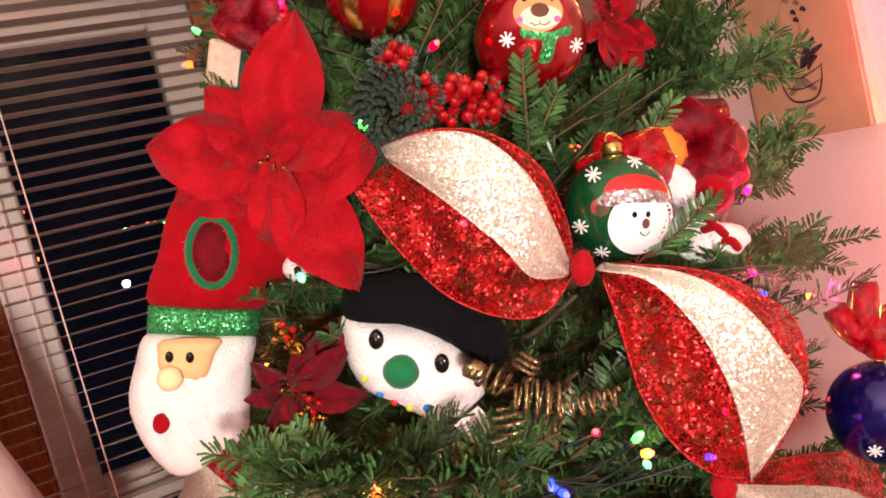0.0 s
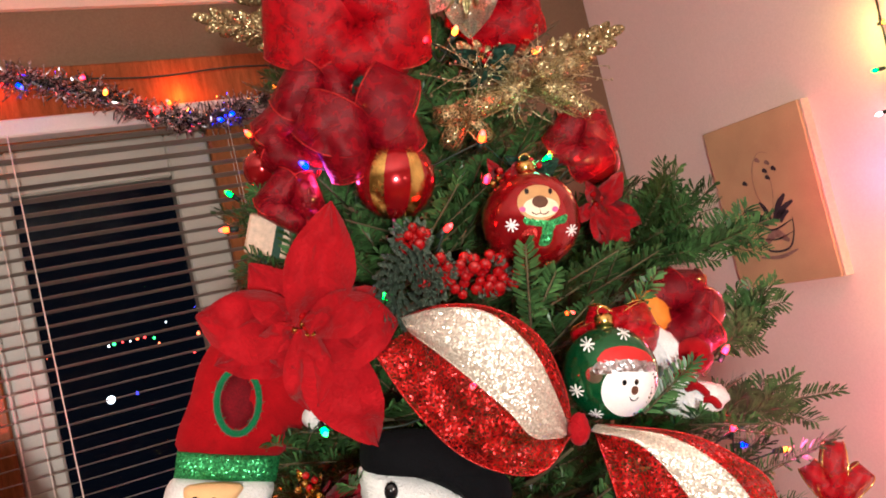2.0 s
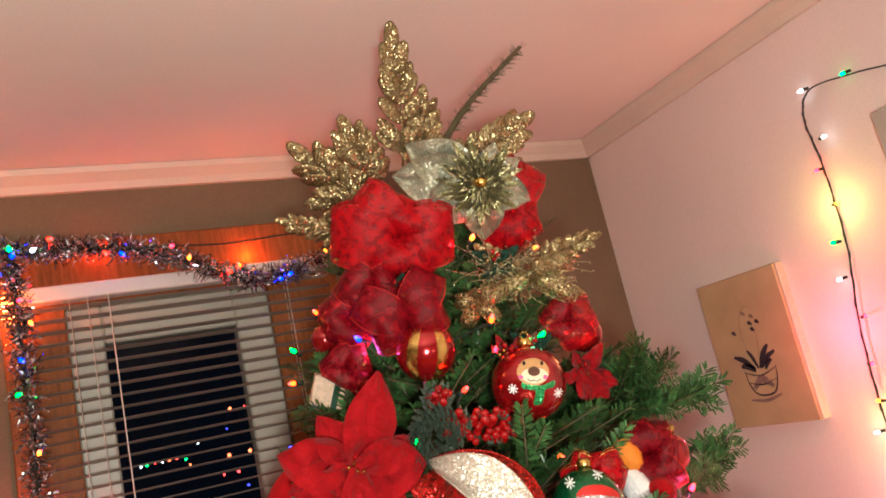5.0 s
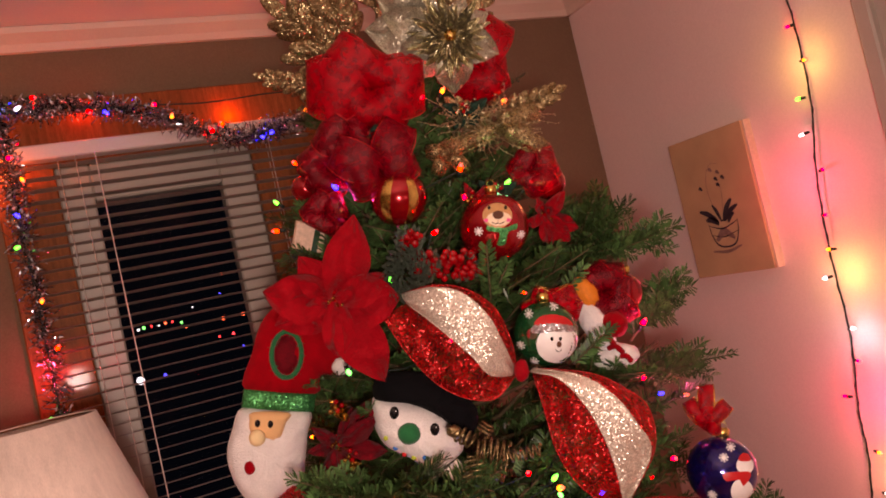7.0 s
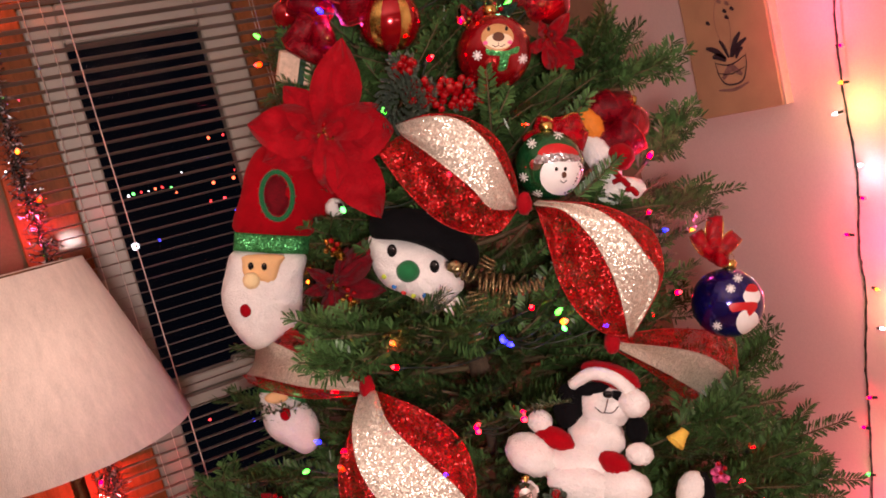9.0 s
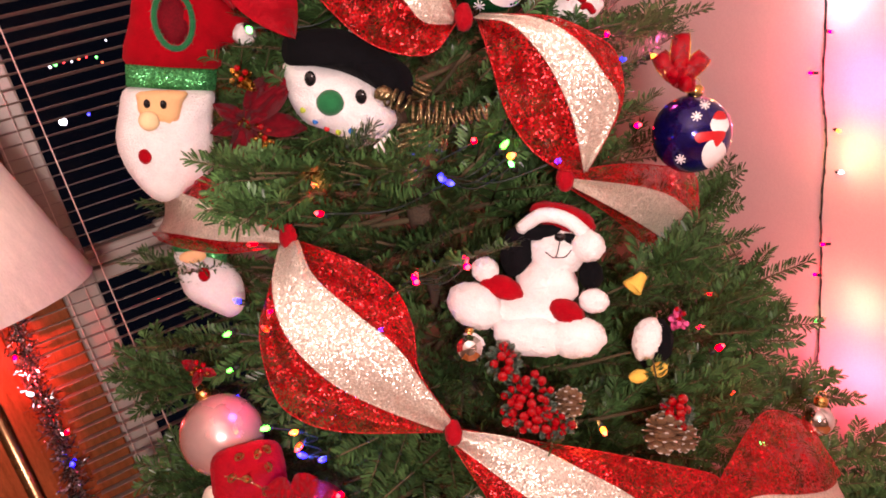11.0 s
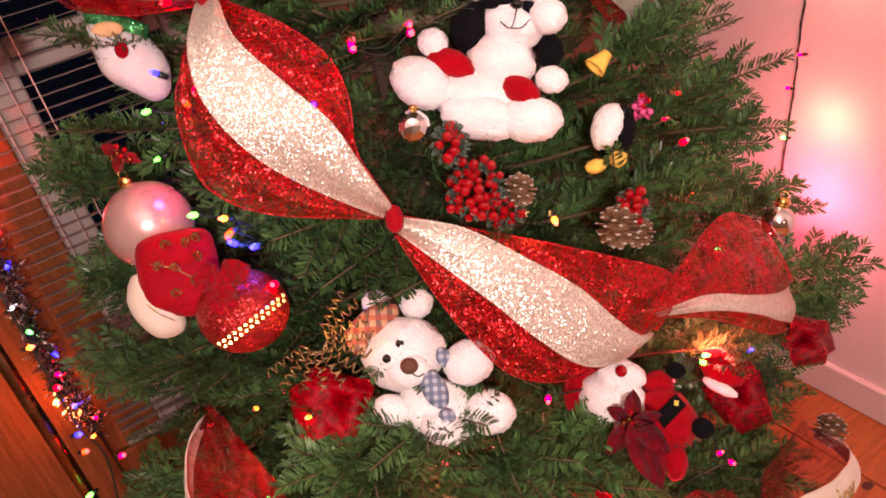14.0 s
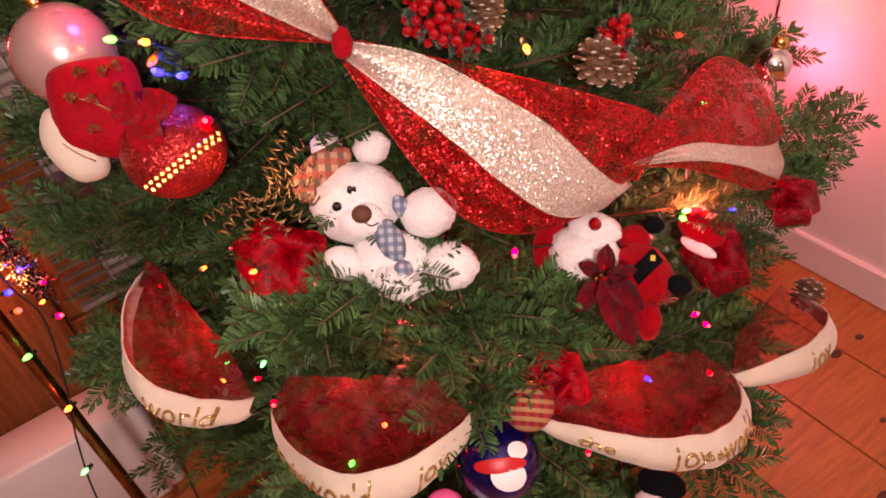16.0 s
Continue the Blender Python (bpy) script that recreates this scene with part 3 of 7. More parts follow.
# white framed opening high on the east wall
fr = thing("window_2", at(X1, -0.22, 1.75), "white framed bright panel on the pale wall", "window", kind="structure")
for cy, cz, sy, sz in ((0.30, 0, 0.035, 0.8), (-0.30, 0, 0.035, 0.8), (0, 0.385, 0.57, 0.035), (0, -0.385, 0.57, 0.035)):
    part("window_frame", Geo().add(box(-0.014, cy, cz, 0.028, sy, sz, 0.004)), VINYL, fr, smooth=False)
part("pane", Geo().add(box(-0.006, 0, 0, 0.008, 0.568, 0.738)), VINYL, fr, smooth=False)

# white panel heater under the window and the corner of a white chest beside the lamp
hw = thing("panel_heater", at(-0.72, 0.80, 0), "low white enamelled panel heater by the window", "heater")
part("body", Geo().add(box(0, 0, 0.15, 0.62, 0.14, 0.28, 0.012)), WHITEPANEL, hw)
for x in (-0.25, 0.25):
    part("foot", Geo().add(box(x, 0, 0.006, 0.04, 0.12, 0.012)), WHITEPANEL, hw)

# floor lamp
fl = thing("floor_lamp", at(-0.44, 0.36, 0), "floor lamp with pale linen shade on a dark brass pole", "floor lamp")
part("base", Geo().add(lathe([(0, 0), (0.12, 0), (0.125, 0.008), (0.11, 0.018), (0.03, 0.028), (0.012, 0.05), (0, 0.05)], 32)), BRASS, fl)
part("pole", Geo().add(tube([(0, 0, 0.04), (0, 0, 0.8), (0, 0, 1.62)], 0.0095, 14)), BRASS, fl)
part("collar", Geo().add(lathe([(0.0095, 1.36), (0.016, 1.365), (0.016, 1.40), (0.0095, 1.41)], 16)), BRASS, fl)
part("shade", Geo().add(lathe([(0.168, 1.405), (0.170, 1.405), (0.092, 1.655), (0.089, 1.655), (0.166, 1.407), (0.168, 1.405)], 56)), SHADE, fl, "pale linen empire shade")
part("shade_ring", Geo().add(tube([(0.09 * math.cos(a / 4), 0.09 * math.sin(a / 4), 1.652) for a in range(26)], 0.0015, 5)), BRASS, fl)

# ---- the fir ----


def reach(z):
    return 0.2 + (2.06 - z) * 0.21 if z > 1.15 else 0.391 + (1.15 - z) * 0.15


KEEP = [(0.20, 0.02, 1.627, 0.05), (-0.135, 0.374, 1.325, 0.055), (0.07, 0.01, 1.455, 0.032), (0.085, 0.085, 1.487, 0.028), (0.19, 0.052, 1.779, 0.055), (0.08, 0.103, 1.851, 0.045), (0.017, 0.056, 1.549, 0.075), (0.157, -0.059, 1.336, 0.06),
        (0.122, -0.06, 1.25, 0.075), (-0.042, -0.049, 1.042, 0.06), (-0.017, -0.067, 0.959, 0.07), (0.186, -0.10, 0.871, 0.05), (-0.137, 0.23, 1.57, 0.08),
        (-0.10, 0.187, 1.66, 0.08), (-0.032, 0.132, 1.733, 0.10), (-0.208, 0.243, 1.163, 0.06), (-0.165, 0.09, 1.085, 0.06), (-0.16, 0.16, 1.12, 0.05), (0.275, -0.01, 0.745, 0.055), (0.33, -0.03, 0.70, 0.05), (0.21, -0.11, 0.80, 0.04),
        (0.39, -0.06, 0.751, 0.04), (0.200, -0.096, 0.845, 0.06), (0.230, -0.10, 0.80, 0.04), (-0.026, 0.228, 1.832, 0.022), (0.262, -0.05, 1.16, 0.04), (0.235, -0.07, 1.06, 0.035), (0.085, -0.04, 1.166, 0.04), (0.12, 0.075, 1.741, 0.045), (0.345, 0.075, 1.592, 0.05),
        (0.39, 0.11, 1.655, 0.05), (0.085, 0.13, 1.90, 0.05), (0.07, 0.02, 1.50, 0.04), (-0.11, 0.045, 1.035, 0.04), (0.305, 0.105, 1.79, 0.04)]
LINES = [((0.032, 0.075, 1.707), (0.148, 0.016, 1.587), 0.06), ((0.148, 0.016, 1.587), (0.195, -0.037, 1.395), 0.07), ((0.195, -0.037, 1.395), (0.476, 0.079, 1.198), 0.05),
         ((-0.151, 0.373, 1.446), (-0.08, 0.101, 1.41), 0.045), ((-0.08, 0.101, 1.41), (0.0, 0.0, 1.162), 0.08), ((0.0, 0.0, 1.162), (0.249, -0.109, 0.928), 0.08),
         ((0.249, -0.109, 0.928), (0.568, -0.058, 0.771), 0.06), ((-0.25, 0.16, 0.90), (-0.22, 0.036, 0.79), 0.05), ((-0.22, 0.036, 0.79), (-0.043, -0.124, 0.748), 0.06),
         ((0.044, -0.164, 0.707), (0.321, -0.207, 0.602), 0.06)]
KEEP += [(*(Vector(a).lerp(Vector(b), k / 4)), r) for a, b, r in LINES for k in range(5)]
KEEP = [(Vector(k[:3]), k[3]) for k in KEEP]


def clear(p):
    """Whether a twig at p would hang in front of an ornament."""
    for c, r in KEEP:
        out = (VIEW - c).normalized()
        d = p - c
        k = d.dot(out)
        if k > -0.035 and (d - out * k).length < r:
            return False
    return True


def needle_arrays(stems, per_m, length):
    """Blunt flat needles combed to both sides of straight stems (a, b, up). Returns vertices, five a needle."""
    parts = []
    for a, b, up in stems:
        span = np.linalg.norm(b - a)
        n = max(6, int(span * per_m))
        t = (np.arange(n) + rng.uniform(-0.4, 0.4, n)) / n
        d = (b - a) / span
        side = np.cross(up, d)
        side /= np.linalg.norm(side) + 1e-9
        top = np.cross(d, side)
        ang = np.where(np.arange(n) % 2 == 0, 0.30, math.pi - 0.30) + rng.normal(0, 0.24, n)
        ang = np.where(rng.random(n) < 0.16, math.pi / 2 + rng.normal(0, 0.6, n), ang)
        rad = np.cos(ang)[:, None] * side + np.sin(ang)[:, None] * top
        lean = rng.normal(0.62, 0.14, n)[:, None] + 0.9 * np.clip(t[:, None] - 0.82, 0, 1) * 5
        way = rad + d * lean
        way /= np.linalg.norm(way, axis=1)[:, None]
        ln = length * rng.uniform(0.80, 1.12, n)[:, None] * (0.62 + 0.38 * np.sin(math.pi * np.clip(0.12 + 0.80 * t[:, None], 0, 1)))
        base = a + (b - a) * t[:, None]
        w = np.cross(way, rad * 0.15 + top)
        w /= np.linalg.norm(w, axis=1)[:, None] + 1e-9
        curve = top * 0.0016
        half = 0.0013
        parts.append(np.stack([base, base + way * ln * 0.45 + w * half + curve, base + way * ln * 0.93 + w * half * 0.75,
                               base + way * ln * 0.93 - w * half * 0.75, base + way * ln * 0.45 - w * half + curve], 1))
    return np.concatenate(parts)


def sprig(variant):
    """A flat fir twig one unit long, along x, with long side shoots."""
    stems = [(np.zeros(3), np.array((1.0, 0, 0.05)))]
    for k in range(1 + (variant % 3 > 0)):
        for s in (-1, 1):
            x = 0.16 + 0.30 * k + rng.uniform(-0.06, 0.06)
            ln = (0.70 - 0.50 * x) * rng.uniform(0.8, 1.15)
            stems.append((np.array((x, 0, 0.05 * x)), np.array((x + ln * 0.78, s * ln * 0.62, 0.02 + rng.uniform(-0.05, 0.06)))))
    return stems


SPRIGS = [sprig(k) for k in range(6)]
needles, twigs = [], Geo()


def grow(m, size, variant):
    """Sets a sprig of that size at the pose m."""
    r3, o = np.array(m.to_3x3()), np.array(m.translation)
    up = r3 @ np.array((0, 0, 1.0))
    stems = [(r3 @ (a * size) + o, r3 @ (b * size) + o, up) for a, b in SPRIGS[variant % 6]]
    needles.append(needle_arrays(stems, 900, 0.0225))
    twigs.add(tube([stems[0][0], stems[0][1]], 0.0018, 4, 0.5))
    for a, b, _ in stems[1:]:
        twigs.add(tube([a, b], 0.0011, 3, 0.5))


def along(d, roll=0.0, up=(0, 0, 1)):
    """A turn that takes x to d with z kept towards up."""
    d = Vector(d).normalized()
    y = Vector(up).cross(d)
    y = y.normalized() if y.length > 1e-3 else Vector((0, 1, 0))
    z = d.cross(y)
    return Matrix((d, y, z)).transposed().to_4x4() @ Matrix.Rotation(roll, 4, "X")


tree = thing("christmas_tree", at(AXIS.x, AXIS.y, 0), "tall green fir Christmas tree crowded with ornaments", "christmas tree")
part("trunk", Geo().add(tube([(0, 0, 0.02), (0.004, 0.002, 0.7), (-0.004, 0, 1.4), (0, 0, 2.10)], 0.042, 12, 0.2)), BARK, tree)
branches = []
N = 236
for i in range(N):
    z = 0.20 + 1.84 * (i + 0.5) / N
    a = i * 2.39996 + random.uniform(-0.2, 0.2)
    d = Vector((math.cos(a), math.sin(a), 0))
    front = d.dot(Vector((-0.45, -0.89, 0)))
    if front < -0.55 and i % 2:
        continue
    length = reach(z) + random.uniform(-0.12, -0.05) + (0.04 if z < 0.8 else 0) - (0.03 if z > 1.75 else 0)
    if d.y > 0.5:
        length = min(length, 0.56)
    rise = 0.25 - 0.15 * (2.0 - z)
    start = Vector((AXIS.x, AXIS.y, z - 0.10 * length))
    tip = start + d * length + Vector((0, 0, rise * length + 0.10 * length))
    middle = start.lerp(tip, 0.5) - Vector((0, 0, 0.02))
    path = smooth_path([start, middle, tip], 4)
    branches.append(path)
    n = 3 + int(length * 8)
    for k in range(n):
        t = 0.28 + 0.72 * (k + random.random() * 0.6) / n
        j = min(int(t * (len(path) - 1)), len(path) - 2)
        p = path[j].lerp(path[j + 1], t * (len(path) - 1) - j)
        s = (-1) ** k
        turn = s * radians(random.uniform(25, 60)) if k < n - 1 else 0
        dd = Matrix.Rotation(turn, 3, "Z") @ (path[-1] - path[0]).normalized()
        dd.z += random.uniform(-0.12, 0.18)
        size = random.uniform(0.12, 0.20) * (0.65 if z > 1.75 else 1)
        if z > 1.42 and (p + dd * size).x < -0.075:
            continue
        if clear(p + dd * size * 0.6) and clear(p + dd * size):
            grow(Matrix.Translation(p) @ along(dd, random.uniform(-0.35, 0.35), d * random.uniform(0.1, 0.8) + Vector((0, 0, 1))), size, random.randrange(6))

# long boughs that stand out of the outline
for a, b, size in (((0.322, 0.124, 1.700), (0.396, 0.072, 1.785), 0.095), ((0.33, 0.13, 1.69), (0.43, 0.10, 1.755), 0.085), ((0.40, 0.18, 1.50), (0.585, 0.152, 1.50), 0.11), ((0.44, 0.15, 1.56), (0.54, 0.15, 1.63), 0.08),
                   ((-0.02, 0.13, 1.45), (-0.138, 0.078, 1.515), 0.07), ((0.0, 0.10, 1.44), (-0.152, 0.047, 1.468), 0.08), ((-0.03, 0.12, 1.46), (-0.05, 0.0, 1.49), 0.10),
                   ((0.02, 0.08, 1.44), (0.02, -0.03, 1.475), 0.09), ((0.45, 0.14, 1.02), (0.66, 0.12, 1.08), 0.14), ((0.45, 0.14, 1.0), (0.70, 0.11, 0.98), 0.14),
                   ((0.5, 0.14, 0.86), (0.75, 0.08, 0.83), 0.14), ((0.55, 0.1, 0.66), (0.86, 0.03, 0.70), 0.13), ((0.6, 0.1, 0.55), (0.84, 0.06, 0.60), 0.12),
                   ((-0.12, 0.45, 1.12), (-0.30, 0.53, 1.19), 0.13), ((-0.12, 0.42, 1.0), (-0.33, 0.48, 1.02), 0.13), ((-0.15, 0.40, 0.85), (-0.39, 0.56, 0.87), 0.14),
                   ((-0.2, 0.36, 0.70), (-0.42, 0.42, 0.66), 0.13), ((0.0, 0.05, 0.90), (-0.07, -0.10, 0.93), 0.10), ((-0.05, 0.05, 0.88), (-0.18, -0.03, 0.89), 0.11),
                   ((0.05, 0.0, 0.82), (0.0, -0.15, 0.86), 0.12), ((0.10, 0.0, 0.80), (0.09, -0.16, 0.83), 0.12), ((0.02, -0.02, 0.76), (-0.02, -0.17, 0.76), 0.10),
                   ((0.14, 0.10, 1.40), (0.21, 0.0, 1.48), 0.09), ((0.36, 0.1, 1.70), (0.50, 0.12, 1.72), 0.09),
                   ((0.30, 0.0, 0.42), (0.47, -0.16, 0.40), 0.13), ((0.1, 0.0, 0.5), (0.03, -0.20, 0.52), 0.12),
                   ((-0.1, 0.1, 0.6), (-0.22, -0.04, 0.60), 0.12), ((0.55, 0.2, 1.15), (0.64, 0.16, 1.22), 0.09), ((0.30, 0.02, 1.22), (0.40, -0.05, 1.25), 0.10)):
    a, b = Vector(a), Vector(b)
    branches.append([a, a.lerp(b, 0.5), b])
    for k in range(5):
        p = a.lerp(b, 0.10 + 0.16 * k) if k < 4 else b - (b - a).normalized() * size
        s = (-1) ** k
        dd = Matrix.Rotation(s * radians(42) if k < 4 else 0, 3, "Z") @ (b - a).normalized()
        out = Vector((-0.45, -0.89, 0)) * 0.7 + Vector((0, 0, 1))
        grow(Matrix.Translation(p) @ along(dd, random.uniform(-0.3, 0.3), out), size * random.uniform(0.8, 1.1), k + int(size * 90))

# single shoots that stand in front of ornaments
for a, b in (((0.144, 0.034, 1.684), (0.141, 0.006, 1.758)), ((0.148, 0.030, 1.690), (0.168, 0.008, 1.728)), ((-0.012, 0.195, 1.780), (-0.013, 0.182, 1.858)), ((-0.03, 0.20, 1.79), (-0.062, 0.18, 1.812)),
             ((0.255, 0.045, 1.570), (0.322, 0.030, 1.606)), ((0.26, 0.05, 1.66), (0.30, 0.03, 1.70)), ((-0.01, -0.03, 0.90), (-0.055, -0.075, 0.945)), ((0.01, -0.04, 0.89), (-0.01, -0.10, 0.935)),
             ((0.255, -0.06, 1.10), (0.235, -0.085, 1.165)), ((0.16, 0.02, 1.52), (0.185, -0.02, 1.545)), ((0.10, -0.04, 1.09), (0.085, -0.075, 1.135))):
    a, b = np.array(a), np.array(b)
    needles.append(needle_arrays([(a, b, np.array((-0.38, -0.75, 0.55)))], 900, 0.0175))
    twigs.add(tube([a, b], 0.0016, 4, 0.5))

# fuller twigs on the outside, facing the room
for i in range(120):
    z = 0.42 + 1.45 * (i + 0.5) / 120
    a = i * 2.39996 + 0.7
    d = Vector((math.cos(a), math.sin(a), 0))
    if d.dot(Vector((-0.45, -0.89, 0))) < -0.2:
        continue
    q = AXIS + d * (reach(z) - 0.09)
    p = Vector((q.x, q.y, z))
    dd = Matrix.Rotation(random.uniform(-0.8, 0.8), 3, "Z") @ d
    dd.z = random.uniform(-0.25, 0.35)
    size = random.uniform(0.10, 0.14) * (0.75 if z > 1.7 else 1)
    if z > 1.42 and (p + dd * size).x < -0.075:
        continue
    if clear(p) and clear(p + dd * size * 0.6) and clear(p + dd * size):
        grow(Matrix.Translation(p) @ along(dd, random.uniform(-0.4, 0.4), d * random.uniform(0.4, 1.2) + Vector((0, 0, 1))), size * 1.2, i)

for path in branches:
    shown = list(itertools.takewhile(clear, path))
    if len(shown) < 2:
        continue
    path = shown
    part("branch", Geo().add(tube([p - Vector((AXIS.x, AXIS.y, 0)) for p in path], 0.0055 if len(path) > 3 else 0.003, 6, 0.3)), TWIG, tree)
twigs.v = [(x - AXIS.x, y - AXIS.y, z) for x, y, z in twigs.v]
tagged(part("twig", twigs, TWIG, tree), kind="stuff")
arr = np.concatenate(needles) - np.array((AXIS.x, AXIS.y, 0))
me = bpy.data.meshes.new("needles")
count = len(arr)
me.vertices.add(count * 5)
me.vertices.foreach_set("co", arr.reshape(-1).astype(np.float32))
idx = (np.arange(count)[:, None] * 5 + np.arange(5)).reshape(-1)
me.loops.add(count * 5)
me.loops.foreach_set("vertex_index", idx.astype(np.int32))
me.polygons.add(count)
me.polygons.foreach_set("loop_start", (np.arange(count) * 5).astype(np.int32))
me.polygons.foreach_set("loop_total", np.full(count, 5, np.int32))
me.materials.append(NEEDLE)
me.update(calc_edges=True)
nd = new("needles", me)
nd.parent = tree
tagged(nd, kind="stuff")
stand = thing("tree_stand", at(AXIS.x, AXIS.y, 0), "dark metal stand under the fir", "tree stand")
part("bowl", Geo().add(lathe([(0, 0), (0.16, 0), (0.15, 0.02), (0.06, 0.05), (0.055, 0.14), (0.05, 0.14), (0.045, 0.05), (0, 0.03)], 24)), WIRE, stand)

# ---- ribbons ----


def ribbon(name, a, b, edges, bulge, label, seed=1):
    """A puffed length of net ribbon with a glitter band, tied at a and b. edges: four lines from end to end (the net's rim, both
    sides of the band, the net's other rim), each by its (part of the way from a to b, metres across)."""
    a, b = Vector(a), Vector(b)
    mid = a.lerp(b, 0.5)
    root = thing(name, Matrix.Translation(mid), label, "ribbon", "ribbon garland")
    way = (b - a).normalized()
    ac = way.cross(VIEW - mid).normalized()
    if ac.z < 0:
        ac = -ac
    nrm = ac.cross(way)
    if nrm.dot(VIEW - mid) < 0:
        nrm = -nrm
    lines = [smooth_path([(u, w, 0) for u, w in edge], 12) for edge in edges]
    ns = 48

    def on(line, s):
        k = s * (len(line) - 1)
        i = min(int(k), len(line) - 2)
        return line[i].lerp(line[i + 1], k - i)

    def point(s, strip, k):
        c = on(lines[strip], s).lerp(on(lines[strip + 1], s), k)
        q = (strip + k) / 1.5 - 1
        bell = math.sin(math.pi * min(1, max(0, s)))
        h = bulge * bell ** 0.75 * (1 - 0.5 * q * q)
        crumple = 0.0 if strip == 1 else math.sin(math.pi * k) * bell
        h += 0.004 * bell * noise.noise((s * 3, q, seed)) + crumple * (0.012 * noise.noise((s * 7, q * 4, seed + 4)) + 0.005 * noise.noise((s * 24, q * 12, seed)))
        h += 0.006 * (1 - bell) * math.cos(q * 7 + seed)
        return a.lerp(b, c.x) - mid + ac * c.y + nrm * h

    for pname, strip, m, mat, lab in (("glitter_band", 1, 12, CHAMPAGNE, "champagne glitter band"), ("net_edge", 0, 14, REDNET, "red glitter net"), ("net_edge", 2, 14, REDNET, "red glitter net")):
        lift = 0.0012 if strip == 1 else 0.0
        v = [point(i / ns, strip, j / m) + nrm * lift for i in range(ns + 1) for j in range(m + 1)]
        part(pname, Geo().add((v, [(i * (m + 1) + j, i * (m + 1) + j + 1, (i + 1) * (m + 1) + j + 1, (i + 1) * (m + 1) + j) for i in range(ns) for j in range(m)])), mat, root, lab)
    for strip, k in ((1, 0.0), (1, 1.0)):
        part("wired_edge", Geo().add(tube([point(i / ns, strip, k) + nrm * 0.0012 for i in range(ns + 1)], 0.0008, 4)), CHAMPAGNE, root)
    for strip, k in ((0, 0.0), (2, 1.0)):
        part("net_hem", Geo().add(tube([point(i / ns, strip, k) for i in range(ns + 1)], 0.0009, 4)), REDGLIT, root)
    return root


def tie(x, y, z):
    t = thing("ribbon_tie", face(x, y, z), "red twisted tie gathering the ribbon", "ribbon tie", "ribbon ties")
    part("wrap", Geo().add(ball(0, 0, 0, 0.010, 0.015, 0.010, 12, 0.25, 3)), VELVET, t)
    return t


RIBBON = "red glitter net ribbon with champagne band across the fir"
ribbon("ribbon", (0.030, 0.070, 1.705), (0.146, 0.010, 1.588),
       (((-0.07, -0.024), (0.22, -0.048), (0.52, -0.063), (0.77, -0.060), (0.95, -0.042), (1.0, -0.003)), ((0.03, 0.007), (0.24, 0.004), (0.46, -0.002), (0.65, -0.009), (0.82, -0.019), (0.98, -0.008)),
        ((-0.04, 0.013), (0.13, 0.040), (0.34, 0.055), (0.59, 0.047), (0.79, 0.025), (0.97, 0.001)), ((-0.03, 0.015), (0.13, 0.043), (0.36, 0.061), (0.62, 0.058), (0.84, 0.032), (0.98, 0.004))), 0.040, RIBBON, 1)
ribbon("ribbon", (0.150, 0.010, 1.587), (0.200, -0.037, 1.395),
       (((0.06, 0.012), (0.27, 0.001), (0.52, -0.013), (0.74, -0.013), (0.92, 0.0), (1.02, 0.020)), ((0.03, 0.010), (0.16, 0.038), (0.37, 0.048), (0.58, 0.047), (0.78, 0.039), (1.03, 0.022)),
        ((0.03, 0.018), (0.21, 0.063), (0.40, 0.084), (0.61, 0.090), (0.82, 0.086), (1.04, 0.025)), ((0.05, 0.024), (0.25, 0.078), (0.44, 0.104), (0.60, 0.113), (0.83, 0.092), (1.04, 0.026))), 0.036, RIBBON, 2)
ribbon("ribbon", (0.200, -0.030, 1.395), (0.476, 0.079, 1.190),
       (((0.03, -0.004), (0.32, -0.013), (0.58, -0.026), (0.81, -0.037), (0.97, -0.037)), ((0.03, -0.002), (0.35, -0.004), (0.63, -0.010), (0.85, -0.016), (0.98, -0.020)),
        ((0.03, 0.005), (0.26, 0.028), (0.49, 0.041), (0.75, 0.038), (0.94, 0.032)), ((0.02, 0.006), (0.19, 0.041), (0.40, 0.066), (0.69, 0.084), (0.92, 0.051))), 0.030, RIBBON, 3)
ribbon("ribbon", (-0.155, 0.370, 1.450), (-0.080, 0.101, 1.410),
       (((0.0, -0.050), (0.35, -0.048), (0.7, -0.036), (1.0, -0.008)), ((0.0, -0.040), (0.35, -0.033), (0.7, -0.024), (1.0, -0.006)),
        ((0.0, 0.020), (0.35, 0.016), (0.7, 0.010), (1.0, 0.004)), ((0.0, 0.045), (0.35, 0.044), (0.7, 0.028), (1.0, 0.008))), 0.030, RIBBON, 4)
ribbon("ribbon", (-0.080, 0.095, 1.415), (0.0, -0.004, 1.162),
       (((0.10, -0.040), (0.21, -0.086), (0.40, -0.115), (0.54, -0.118), (0.72, -0.089), (0.99, -0.008)), ((0.01, -0.014), (0.12, -0.047), (0.28, -0.067), (0.49, -0.066), (0.70, -0.047), (0.99, -0.007)),
        ((0.04, 0.005), (0.19, -0.007), (0.40, 0.002), (0.59, 0.012), (0.78, 0.009), (0.98, 0.007)), ((0.06, 0.008), (0.25, 0.038), (0.43, 0.051), (0.58, 0.040), (0.74, 0.014), (0.98, 0.008))), 0.045, RIBBON, 5)
